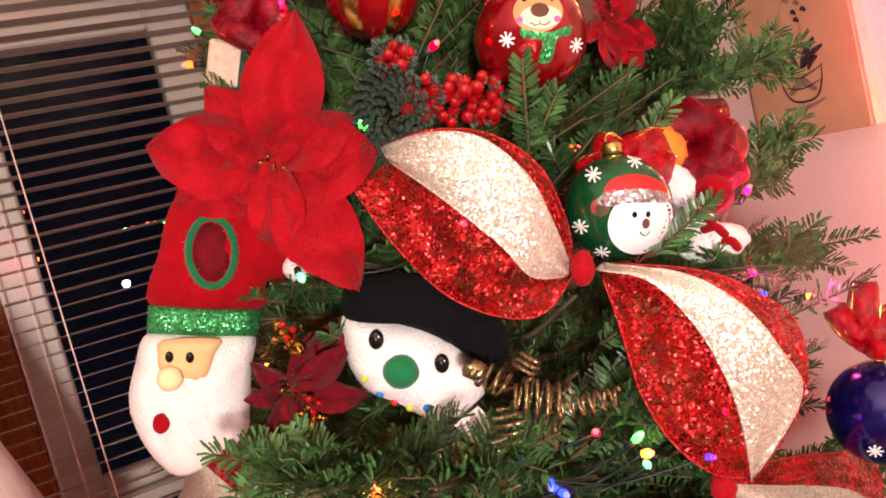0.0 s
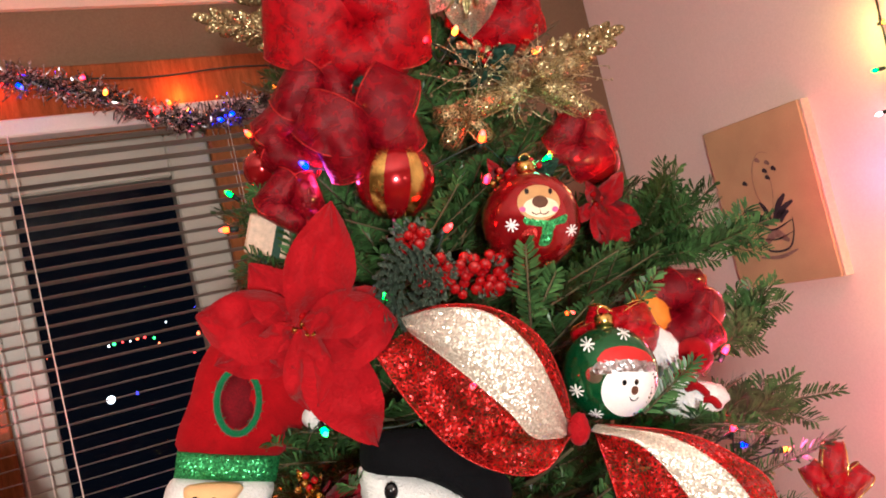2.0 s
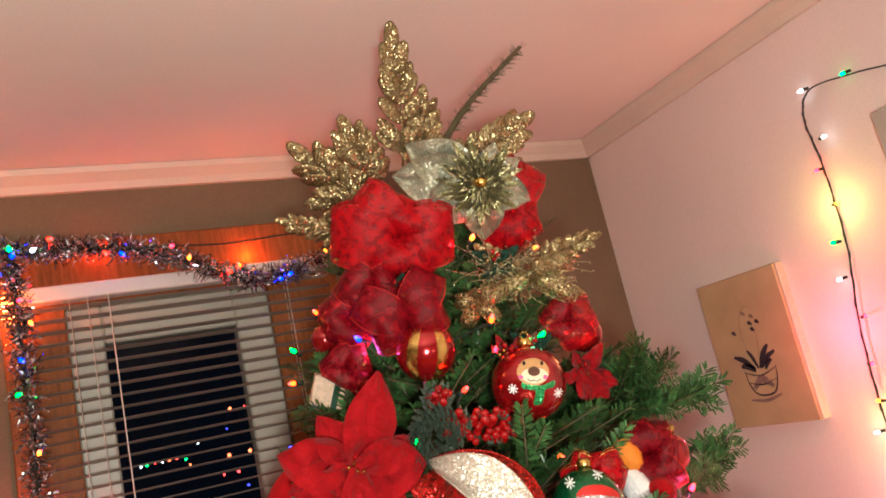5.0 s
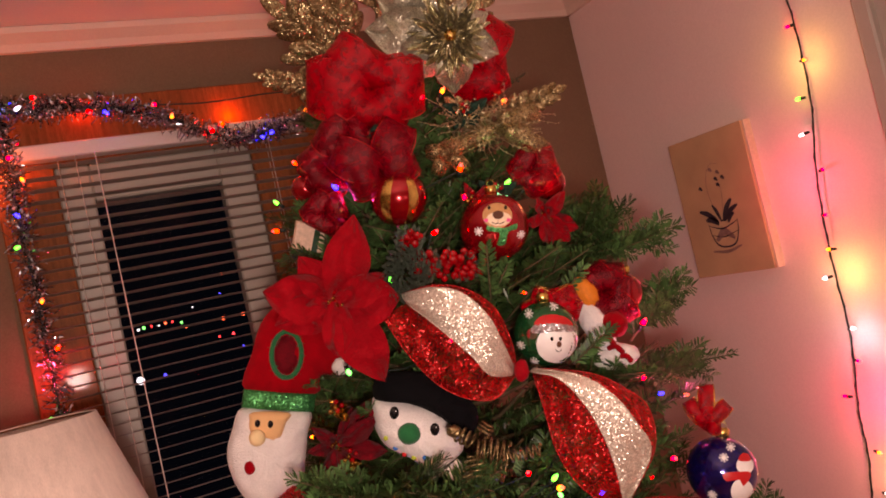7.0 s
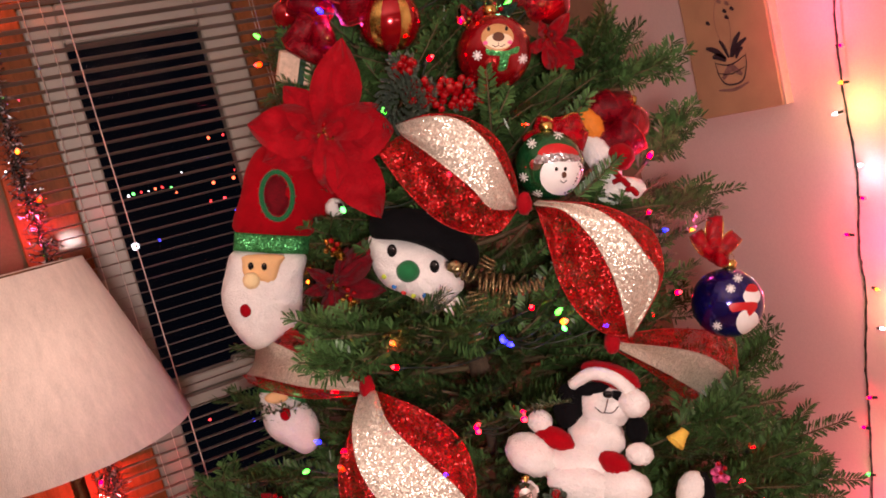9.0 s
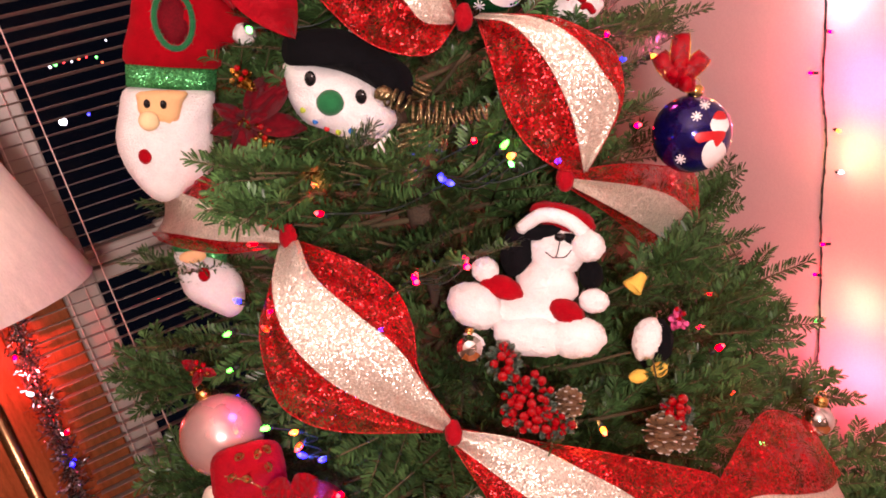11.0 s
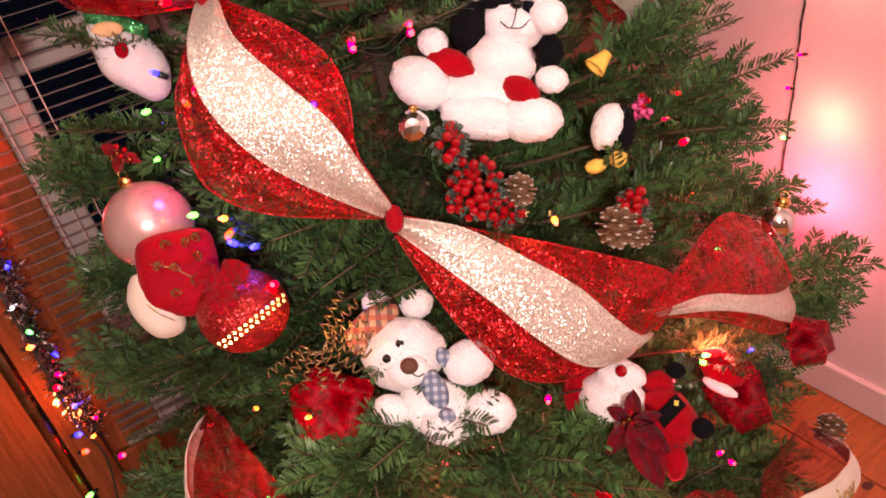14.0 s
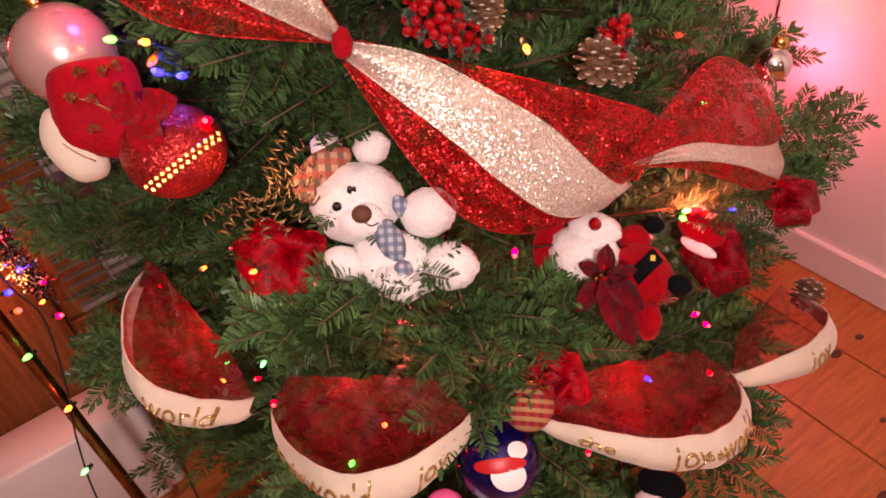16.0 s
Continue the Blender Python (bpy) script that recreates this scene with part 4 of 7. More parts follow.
ribbon("ribbon", (0.002, -0.006, 1.160), (0.249, -0.109, 0.928),
       (((0.02, -0.017), (0.18, -0.057), (0.33, -0.088), (0.51, -0.112), (0.67, -0.105), (0.81, -0.075), (0.99, -0.016)), ((0.03, -0.013), (0.20, -0.031), (0.36, -0.047), (0.52, -0.064), (0.72, -0.075), (0.88, -0.053), (0.99, -0.014)),
        ((0.01, 0.002), (0.19, 0.016), (0.40, 0.011), (0.60, 0.003), (0.77, -0.014), (0.90, -0.020), (0.99, -0.010)), ((0.02, 0.005), (0.26, 0.022), (0.49, 0.038), (0.75, 0.054), (0.94, 0.061), (1.0, 0.031), (1.0, -0.007))), 0.045, RIBBON, 6)
ribbon("ribbon", (0.252, -0.109, 0.930), (0.568, -0.058, 0.775),
       (((-0.01, 0.004), (0.22, -0.008), (0.44, -0.032), (0.62, -0.049), (0.80, -0.048)), ((0.0, 0.006), (0.23, -0.002), (0.47, -0.019), (0.65, -0.034), (0.87, -0.041)),
        ((0.0, 0.010), (0.23, 0.018), (0.48, 0.006), (0.72, 0.003), (0.99, 0.013)), ((0.0, 0.014), (0.19, 0.064), (0.56, 0.125), (0.86, 0.099), (0.99, 0.024))), 0.035, RIBBON, 7)
for p in ((0.149, 0.005, 1.588), (0.0, -0.012, 1.161), (-0.08, 0.095, 1.413), (0.2, -0.04, 1.395)):
    tie(*p)


def swag(name, a, b, out, drop, seed, words=()):
    """A loop of cream-edged sheer ribbon that hangs out from the fir like the rim of a bowl."""
    a, b, out = Vector(a), Vector(b), Vector(out)
    mid = a.lerp(b, 0.5)
    root = thing(name, Matrix.Translation(mid), "red sheer ribbon with cream lettered edge looped low on the fir", "ribbon", "looped ribbons")
    ns = 36

    def rim(s):
        bell = math.sin(math.pi * s) ** 0.75
        return a.lerp(b, s) + out * bell + Vector((0, 0, (0.076 - drop) * bell + 0.009 * bell * noise.noise((s * 5, seed, 0)) + 0.003 * noise.noise((s * 13, seed, 3)))) - mid

    tall = 0.051
    v, n = [], 6
    for i in range(ns + 1):
        s = i / ns
        for j in range(n + 1):
            k = j / n
            flare = 0.010 * math.sin(math.pi * k)
            v.append(rim(s) + Vector((0, 0, -tall * k * (0.30 + 0.70 * math.sin(math.pi * s) ** 0.7))) + out.normalized() * (flare + 0.010 * k))
    part("cream_edge", Geo().add((v, [(i * (n + 1) + j, i * (n + 1) + j + 1, (i + 1) * (n + 1) + j + 1, (i + 1) * (n + 1) + j) for i in range(ns) for j in range(n)])), CREAM, root, "cream satin edge")
    v, n = [], 14
    for i in range(ns + 1):
        s = i / ns
        r0 = rim(s)
        end = (a.lerp(b, 0.15 + 0.7 * s) - mid) - out * 0.1 + Vector((0, 0, 0.045))
        for j in range(n + 1):
            k = j / n
            p = r0.lerp(end, k) + Vector((0, 0, -0.045 * math.sin(math.pi * k) * math.sin(math.pi * s) + 0.012 * noise.noise((s * 7, k * 4, seed))))
            v.append(p)
    part("sheer_net", Geo().add((v, [(i * (n + 1) + j, i * (n + 1) + j + 1, (i + 1) * (n + 1) + j + 1, (i + 1) * (n + 1) + j) for i in range(ns) for j in range(n)])), SWAGNET, root, "red sheer net")
    part("edge_cord", Geo().add(tube([rim(i / ns) + Vector((0, 0, 0.001)) for i in range(ns + 1)], 0.0014, 5)), CREAM, root)
    for text, s0, size in words:
        curve = bpy.data.curves.new("lettering", "FONT")
        curve.body, curve.size, curve.shear, curve.extrude, curve.align_x, curve.align_y = text, size, 0.3, 0.0006, "CENTER", "CENTER"
        tmp = new("lettering", curve)
        me = bpy.data.meshes.new_from_object(tmp.evaluated_get(bpy.context.evaluated_depsgraph_get()))
        bpy.data.objects.remove(tmp)
        span = (b - a).length + out.length
        for q in me.vertices:
            s = s0 + q.co.x / span
            p0, p1 = rim(s - 0.01), rim(s + 0.01)
            tang = (p1 - p0).normalized()
            nrm = tang.cross(Vector((0, 0, 1))).normalized()
            if nrm.dot(out) < 0:
                nrm = -nrm
            k = min(1, max(0, (0.022 - q.co.y) / tall))
            q.co = rim(s) + Vector((0, 0, -tall * k * (0.30 + 0.70 * math.sin(math.pi * s) ** 0.7))) + out.normalized() * (0.010 * math.sin(math.pi * k) + 0.010 * k) + nrm * (0.0022 + q.co.z)
        me.materials.append(GOLDINK)
        t = new("lettering", me)
        t.parent = root
        t["label"] = "gold glitter script"
    return root


swag("looped_ribbon", (-0.25, 0.21, 0.90), (-0.212, 0.034, 0.792), (-0.075, -0.05, 0), 0.04, 1, (("world", 0.72, 0.042),))
swag("looped_ribbon", (-0.200, 0.026, 0.772), (-0.026, -0.136, 0.768), (-0.060, -0.085, 0), 0.045, 2, (("to the", 0.17, 0.026), ("world", 0.42, 0.045), ("joy", 0.83, 0.036)))
swag("looped_ribbon", (0.040, -0.150, 0.725), (0.321, -0.190, 0.61), (0.0, -0.11, 0), 0.05, 3, (("the", 0.12, 0.030), ("joy", 0.40, 0.046), ("to the", 0.50, 0.018), ("world", 0.66, 0.046)))
swag("looped_ribbon", (0.325, -0.190, 0.60), (0.588, -0.08, 0.49), (0.02, -0.08, 0), 0.02, 4, (("joy", 0.35, 0.044),))

# ---- plush heads and figures ----


def pile(v, f, hair=0.0048, per_cm2=38):
    """Adds short fuzz, one thin blade at a time, to the skin of a stuffed thing."""
    v, f = [Vector(p) for p in v], list(f)
    for face_ in list(f):
        a, b, c = v[face_[0]], v[face_[1]], v[face_[2]]
        nrm = (b - a).cross(c - a)
        n = nrm.length * 1e4 * per_cm2
        if nrm.length < 1e-10:
            continue
        nrm = nrm.normalized()
        for k in range(int(n) + (random.random() < n % 1)):
            s, t = random.random(), random.random()
            p = a.lerp(b, s).lerp(v[face_[-1]].lerp(c, s), t)
            d = (nrm + Vector((random.gauss(0, 0.5), random.gauss(0, 0.5), random.gauss(0, 0.5)))).normalized()
            w = d.orthogonal() * 0.0003
            i = len(v)
            v += [p - w, p + w, p + d * hair * random.uniform(0.5, 1.1)]
            f.append((i, i + 1, i + 2))
    return v, f


def blob(x, y, r, ry=None, rz=None, z=0.0, turn=0.0, rough=0.10, freq=3.0, seg=22):
    """A stuffed, slightly uneven ellipsoid about (x, y, z), turned in the plane."""
    v, f = ball(0, 0, 0, r, ry or r, rz or min(r, ry or r), seg, rough, freq)
    m = at(x, y, z) @ Matrix.Rotation(radians(turn), 4, "Z")
    return pile([m @ Vector(p) for p in v], f)


def rounded(outline, steps=5):
    """The outline as a closed smooth line."""
    pts = [Vector((x, y, 0)) for x, y in outline]
    n = len(pts)
    out = []
    for i in range(n):
        a, b, c, d = pts[i - 1], pts[i], pts[(i + 1) % n], pts[(i + 2) % n]
        for k in range(steps):
            t = k / steps
            q = 0.5 * (2 * b + (c - a) * t + (2 * a - 5 * b + 4 * c - d) * t * t + (3 * b - a - 3 * c + d) * t ** 3)
            out.append((q.x, q.y))
    return out


def cushion(outline, z, puff, steps=5):
    """A stuffed pad of that outline."""
    return pile(*slab(rounded(outline, steps), z - 0.006, z, puff, rings=9))


def height(outline, z, puff, x, y):
    """How high the front of such a pad stands at (x, y)."""
    pts = rounded(outline, 5)
    cx, cy = sum(p[0] for p in pts) / len(pts), sum(p[1] for p in pts) / len(pts)
    a = math.atan2(y - cy, x - cx)
    edge = min(pts, key=lambda p: abs((math.atan2(p[1] - cy, p[0] - cx) - a + math.pi) % (2 * math.pi) - math.pi))
    k = math.hypot(x - cx, y - cy) / math.hypot(edge[0] - cx, edge[1] - cy)
    return z + puff * math.sqrt(max(0, 1 - k * k))


def bead(x, y, z, r, ry=None):
    return ball(x, y, z, r, ry or r, r * 0.6, 12)


santa = thing("santa_head_hanger", face(-0.143, 0.298, 1.583), "plush bearded head hanger with red felt hat and wreath patch", "plush ornament", "bearded head hangers")
part("hat", Geo().add(slab(rounded([(-0.0159, 0.0442), (-0.0077, 0.1015), (0.0029, 0.1428), (0.0248, 0.1705), (0.0690, 0.1823), (0.1192, 0.1369), (0.1327, 0.0956), (0.1192, 0.0655), (0.0938, 0.0667), (0.0850, 0.0383)], 4), -0.016, 0.0, 0.012, rings=4)), FELT, santa, "red felt hat")
part("cuff", Geo().add(slab([(-0.0189, 0.0478), (0.0336, 0.0419), (0.0867, 0.0383), (0.0826, 0.0124), (0.0307, 0.0159), (-0.0212, 0.0218)], -0.018, 0.010, 0.004, rings=2)), GREENGLIT, santa, "green glitter cuff")
part("beard", Geo().add(cushion([(-0.0206, 0.0206), (0.0277, 0.0183), (0.0791, 0.0136), (0.0761, -0.0195), (0.0737, -0.0549), (0.0702, -0.0844), (0.0484, -0.1021), (0.0218, -0.1186), (0.0012, -0.1209), (-0.0183, -0.1021), (-0.0336, -0.0737), (-0.0401, -0.0431), (-0.0336, -0.0106)], -0.004, 0.035)), FLEECE, santa, "white fleece beard")
part("face", Geo().add(slab(rounded([(-0.0059, 0.0147), (0.0454, 0.0130), (0.0407, -0.0006), (0.0307, -0.0242), (0.0088, -0.0218), (-0.0088, -0.0124), (-0.0106, 0.0029)], 3), 0.006, 0.027, 0.006, rings=3)), SKIN, santa, "peach felt face")
for e in [(0.0000, 0.0000), (0.0183, -0.0018)]:
    part("eye", Geo().add(bead(e[0], e[1], 0.033, 0.004, 0.0055)), BEAD, santa)
part("nose", Geo().add(ball(0.0, -0.020, 0.036, 0.012, 0.012, 0.010, 16)), PALENOSE, santa, "pale yellow round nose")
part("mouth", Geo().add(slab(rounded([(-0.0153, -0.0560), (-0.0077, -0.0531), (-0.0018, -0.0608), (-0.0035, -0.0678), (-0.0100, -0.0708), (-0.0159, -0.0655)], 3), 0.026, 0.036, 0.003, rings=2)), FELT, santa)
g = Geo()
wr = [(0.0413 + 0.022 * math.cos(a / 6) , 0.098 + 0.034 * math.sin(a / 6), 0.012) for a in range(39)]
g.add(tube(wr, 0.0036, 6))
for k in range(160):
    p = Vector(wr[k % 38])
    d = Vector((random.uniform(-1, 1), random.uniform(-1, 1), random.uniform(0, 1))).normalized()
    g.add(tube([p, p + d * 0.007], 0.0006, 3, 0.4))
part("wreath", g, GREENFELT, santa, "green tinsel wreath")
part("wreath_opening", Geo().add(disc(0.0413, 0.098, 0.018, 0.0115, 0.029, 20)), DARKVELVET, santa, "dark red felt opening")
part("pompom", Geo().add(ball(0.1233, 0.079, 0.014, 0.0142, 0.0142, 0.0142, 20, 0.12, 5)), FLEECE, santa, "white pompom")

sb = thing("santa_head_hanger", face(-0.141, 0.374, 1.337), "plush bearded head hanger half hidden behind ribbon", "plush ornament", "bearded head hangers")
part("hat", Geo().add(slab(rounded([(-0.0392, 0.0528), (-0.0360, 0.0984), (0.0000, 0.1104), (0.0320, 0.0904), (0.0280, 0.0384), (-0.0040, 0.0448)], 3), -0.012, 0.0, 0.01, rings=3)), FELT, sb, "red felt hat")
part("cuff", Geo().add(slab([(-0.0392, 0.0560), (0.0000, 0.0480), (0.0360, 0.0304), (0.0312, 0.0128), (-0.0024, 0.0288), (-0.0360, 0.0368)], -0.012, 0.008, 0.004, rings=2)), GREENGLIT, sb, "green glitter cuff")
part("beard", Geo().add(cushion([(-0.0344, 0.0368), (0.0000, 0.0288), (0.0344, 0.0128), (0.0520, -0.0176), (0.0488, -0.0520), (0.0296, -0.0640), (0.0056, -0.0512), (-0.0232, -0.0304), (-0.0336, -0.0016)], 0.0, 0.03)), FLEECE, sb, "white fleece beard")
part("face", Geo().add(disc(-0.012, 0.026, 0.018, 0.030, 0.009)), SKIN, sb, "peach felt face")
part("mouth", Geo().add(disc(0, 0, 0.008, 0.034, 0.010)), FELT, sb)

snow = thing("plush_snowman", face(0.012, 0.134, 1.565), "stuffed white snowman head with black hat and green nose", "plush ornament")
S1 = [(-0.0269, 0.0194), (0.0109, 0.0159), (0.0458, 0.0095), (0.0806, -0.0154), (0.0965, -0.0478), (0.0866, -0.0637), (0.0632, -0.0781), (0.0458, -0.0771), (0.0159, -0.0597), (-0.0080, -0.0488), (-0.0229, -0.0289), (-0.0284, -0.0055)]
part("head", Geo().add(cushion(S1, -0.006, 0.042)), FLEECE, snow, "white plush head")
part("hat", Geo().add(cushion([(-0.0279, 0.0408), (-0.0139, 0.0507), (0.0259, 0.0542), (0.0607, 0.0443), (0.0905, 0.0244), (0.1114, 0.0070), (0.1149, -0.0139), (0.1055, -0.0313), (0.0881, -0.0269), (0.0657, -0.0090), (0.0358, 0.0060), (0.0060, 0.0139), (-0.0254, 0.0169)], 0.012, 0.034)), BLACK, snow, "black plush hat")
for e in [(-0.0005, 0.0000), (0.0537, -0.0214)]:
    part("eye", Geo().add(bead(e[0], e[1], height(S1, -0.006, 0.042, *e) + 0.002, 0.0066, 0.0085)), BEAD, snow)
    part("eye_glint", Geo().add(ball(e[0] + 0.0018, e[1] + 0.0025, height(S1, -0.006, 0.042, *e) + 0.0045, 0.0013, seg=8)), PAINTW, snow)
part("nose", Geo().add(ball(0.0194, -0.0264, 0.034, 0.0155, 0.0145, 0.011, 20, 0.04)), GREENFELT, snow, "round green felt nose")
for (x, y), m in zip([(-0.0109, -0.0338), (0.0020, -0.0468), (0.0144, -0.0557), (0.0269, -0.0597), (0.0408, -0.0587)], (YELLOWGREEN, BLUEFELT, PAINTR, YELLOWGREEN, BLUEFELT)):
    part("mouth_dot", Geo().add(bead(x, y, height(S1, -0.006, 0.042, x, y) + 0.0015, 0.0034)), m, snow)
part("tag", Geo().add(slab([(0.0657, -0.0786), (0.0866, -0.0627), (0.1055, -0.0826), (0.0995, -0.1070), (0.0905, -0.1035)], 0.010, 0.0112)), TAG, snow, "white sewn label", smooth=False)
for k in range(5):
    part("print_line", Geo().add(box(0.0895 + 0.0022 * k, -0.087 - 0.0022 * k, 0.0123, 0.010, 0.0006, 0.0004)).add(box(0.086, -0.08, 0.0122, 0.002, 0.002, 0.0004)), GREYINK, snow, smooth=False)
part("hanging_ring", Geo().add(tube([(0.0485 + 0.005 * math.cos(a / 2), 0.050 + 0.0035 * math.sin(a / 2), 0.046) for a in range(14)], 0.0009, 5)), SILVERBALL, snow)

dog = thing("plush_dog", face(0.20, -0.005, 1.318), "white and black plush puppy in a red hat", "plush toy")


def pads(parent, name, mat, rows, label="", rough=0.17, freq=4.5):
    for x, y, z, r, ry, turn in rows:
        part(name, Geo().add(blob(x, y, r, ry, None, z, turn, rough, freq)), mat, parent, label)


pads(dog, "head", FLEECE, ((-0.003, -0.014, -0.006, 0.034, 0.030, 0),), "white plush head")
pads(dog, "muzzle", FLEECE, ((0.004, -0.016, 0.012, 0.020, 0.016, -15),))
pads(dog, "eye_patch", BLACK, ((-0.020, 0.007, 0.014, 0.022, 0.008, 15), (0.014, -0.001, 0.020, 0.012, 0.006, -20)), "black eye patch")
pads(dog, "ear", BLACK, ((-0.050, -0.016, 0.0, 0.019, 0.030, -8), (0.037, -0.042, -0.01, 0.014, 0.018, 0)), "black floppy ear")
part("hat", Geo().add(blob(0.003, 0.024, 0.040, 0.017, 0.024, 0.0, -16)), FELT, dog, "red hat")
part("hat_brim", Geo().add(tube(smooth_path([(-0.046, 0.010, 0.006), (-0.022, 0.026, 0.022), (0.006, 0.022, 0.026), (0.028, 0.006, 0.020)], 5), 0.0085, 10)), FLEECE, dog, "white fleece brim")
pads(dog, "pompom", FLEECE, ((0.032, -0.008, 0.020, 0.019, 0.018, 0),), "white pompom")
part("nose", Geo().add(bead(0.0, 0.001, 0.031, 0.0065, 0.0048)), BEAD, dog)
part("mouth", Geo().add(tube(smooth_path([(-0.016, -0.016, 0.026), (-0.005, -0.022, 0.030), (0.000, -0.004, 0.031)], 4), 0.0007, 4)).add(tube(smooth_path([(-0.004, -0.022, 0.030), (0.006, -0.021, 0.029), (0.013, -0.013, 0.027)], 4), 0.0007, 4)), BEAD, dog)
pads(dog, "body", FLEECE, ((-0.014, -0.056, -0.005, 0.036, 0.032, 0), (-0.034, -0.096, 0.0, 0.052, 0.032, -10)), "white plush body")
pads(dog, "sleeve", FELT, ((-0.066, -0.058, 0.014, 0.026, 0.014, -16), (0.010, -0.084, 0.024, 0.021, 0.014, -25)), "red sleeve")
pads(dog, "paw", FLEECE, ((-0.086, -0.038, 0.012, 0.016, 0.015, 0), (0.040, -0.071, 0.012, 0.017, 0.014, 0), (-0.096, -0.080, 0.016, 0.034, 0.026, -22),
                          (0.020, -0.112, 0.022, 0.034, 0.024, 4), (-0.030, -0.112, 0.020, 0.044, 0.024, -6)))

bear = thing("plush_bear", face(-0.030, -0.005, 0.973), "white plush bear with checked hat and scarf lying in the fir", "plush toy")
pads(bear, "head", FLEECE, ((-0.006, 0.018, -0.010, 0.048, 0.043, 20),), "white plush head")
pads(bear, "muzzle", FLEECE, ((0.0, -0.004, 0.020, 0.025, 0.020, 0),))
pads(bear, "ear", FLEECE, ((-0.036, 0.080, -0.018, 0.017, 0.016, 0), (0.012, 0.076, -0.012, 0.020, 0.018, 20)))
part("hat", Geo().add(blob(-0.040, 0.056, 0.034, 0.018, 0.028, -0.006, 32)), HATPLAID, bear, "orange and navy checked hat")
part("hat_trim", Geo().add(blob(-0.060, 0.036, 0.012, 0.018, 0.014, 0.006, 20)), HATPLAID, bear)
part("nose", Geo().add(ball(0, 0.0, 0.040, 0.0105, 0.0095, 0.007, 14)), BROWNFELT, bear, "brown stitched nose")
part("mouth", Geo().add(tube(smooth_path([(0.002, -0.008, 0.041), (0.009, -0.012, 0.038), (0.016, -0.009, 0.034)], 4), 0.0008, 4)), BEAD, bear)
for x, y in [(-0.0248, 0.0103), (-0.0091, 0.0260)]:
    part("eye", Geo().add(bead(x, y, 0.030, 0.0052)), BEAD, bear)
pads(bear, "body", FLEECE, ((0.030, -0.050, -0.012, 0.048, 0.036, -25),), "white plush body")
pads(bear, "arm", FLEECE, ((0.068, 0.002, 0.004, 0.030, 0.026, 20), (-0.022, -0.046, 0.006, 0.022, 0.017, -20)))
pads(bear, "foot", FLEECE, ((0.088, -0.056, 0.012, 0.028, 0.025, 0), (0.034, -0.070, 0.018, 0.026, 0.019, -20)))
pads(bear, "scarf", PLAID, ((0.026, -0.026, 0.024, 0.014, 0.024, 25), (0.040, 0.008, 0.010, 0.009, 0.014, 30), (0.038, -0.058, 0.028, 0.010, 0.010, 0)), "blue grey checked scarf", 0.05)

sf = thing("santa_figure", face(0.205, -0.096, 0.868), "small plush bearded figure in red suit with black belt", "plush toy")
pads(sf, "head", FLEECE, ((-0.012, -0.032, 0.0, 0.042, 0.034, -10),), "white bearded head")
pads(sf, "brow", FLEECE, ((-0.006, -0.002, 0.012, 0.030, 0.020, 0),))
pads(sf, "hat", FELT, ((-0.056, -0.022, -0.006, 0.017, 0.032, -10), (0.040, -0.006, -0.012, 0.018, 0.018, 0)), "red felt hat")
part("nose", Geo().add(ball(-0.006, 0.002, 0.036, 0.0075)), BERRY, sf, "shiny red nose")
pads(sf, "body", FELT, ((0.052, -0.046, -0.004, 0.034, 0.040, 30),), "red felt body")
part("belt", Geo().add(slab([(0.0375, -0.0429), (0.0588, -0.0153), (0.0714, -0.0271), (0.0493, -0.0571)], 0.012, 0.036)), BLACK, sf, "black belt")
part("buckle", Geo().add(box(0.060, -0.026, 0.037, 0.005, 0.006, 0.003)), YELLOWPL, sf, smooth=False)
pads(sf, "mitten", BLACK, ((0.094, -0.050, 0.012, 0.013, 0.012, 0), (0.058, 0.014, -0.006, 0.012, 0.010, 0)))
pads(sf, "leg", FELT, ((0.066, -0.092, 0.0, 0.015, 0.024, 10), (0.044, -0.088, -0.006, 0.014, 0.022, -10)))

pg = thing("plush_penguin", face(0.262, -0.050, 1.160), "small black and white plush penguin with yellow feet", "plush toy")
pads(pg, "belly", FLEECE, ((-0.002, 0.008, 0.0, 0.018, 0.027, -12),))
pads(pg, "back", BLACK, ((0.006, 0.004, -0.012, 0.022, 0.031, -12),))
pads(pg, "foot", YELLOWPL, ((-0.010, -0.037, 0.008, 0.012, 0.008, 20), (0.013, -0.027, 0.008, 0.010, 0.009, 40)))

elf = thing("striped_elf", face(0.345, 0.075, 1.592), "white plush elf with red striped leg and red pompom", "plush toy")
pads(elf, "leg", FLEECE, ((-0.016, 0.012, 0.0, 0.020, 0.042, 32), (0.012, -0.032, 0.0, 0.034, 0.019, 12)), "white plush leg")
for k in range(3):
    part("stripe", Geo().add(tube(smooth_path([(-0.012 + 0.014 * k, -0.006 - 0.013 * k, 0.012), (-0.002 + 0.014 * k, -0.002 - 0.013 * k, 0.022), (0.010 + 0.012 * k, -0.012 - 0.012 * k, 0.016)], 4), 0.0042, 6)), FELT, elf)
pads(elf, "pompom", FELT, ((0.010, 0.016, 0.008, 0.019, 0.019, 0),), "red pompom", 0.15)
pads(elf, "cap", ORANGE, ((-0.034, 0.062, 0.0, 0.017, 0.026, 35),), "orange felt cap")

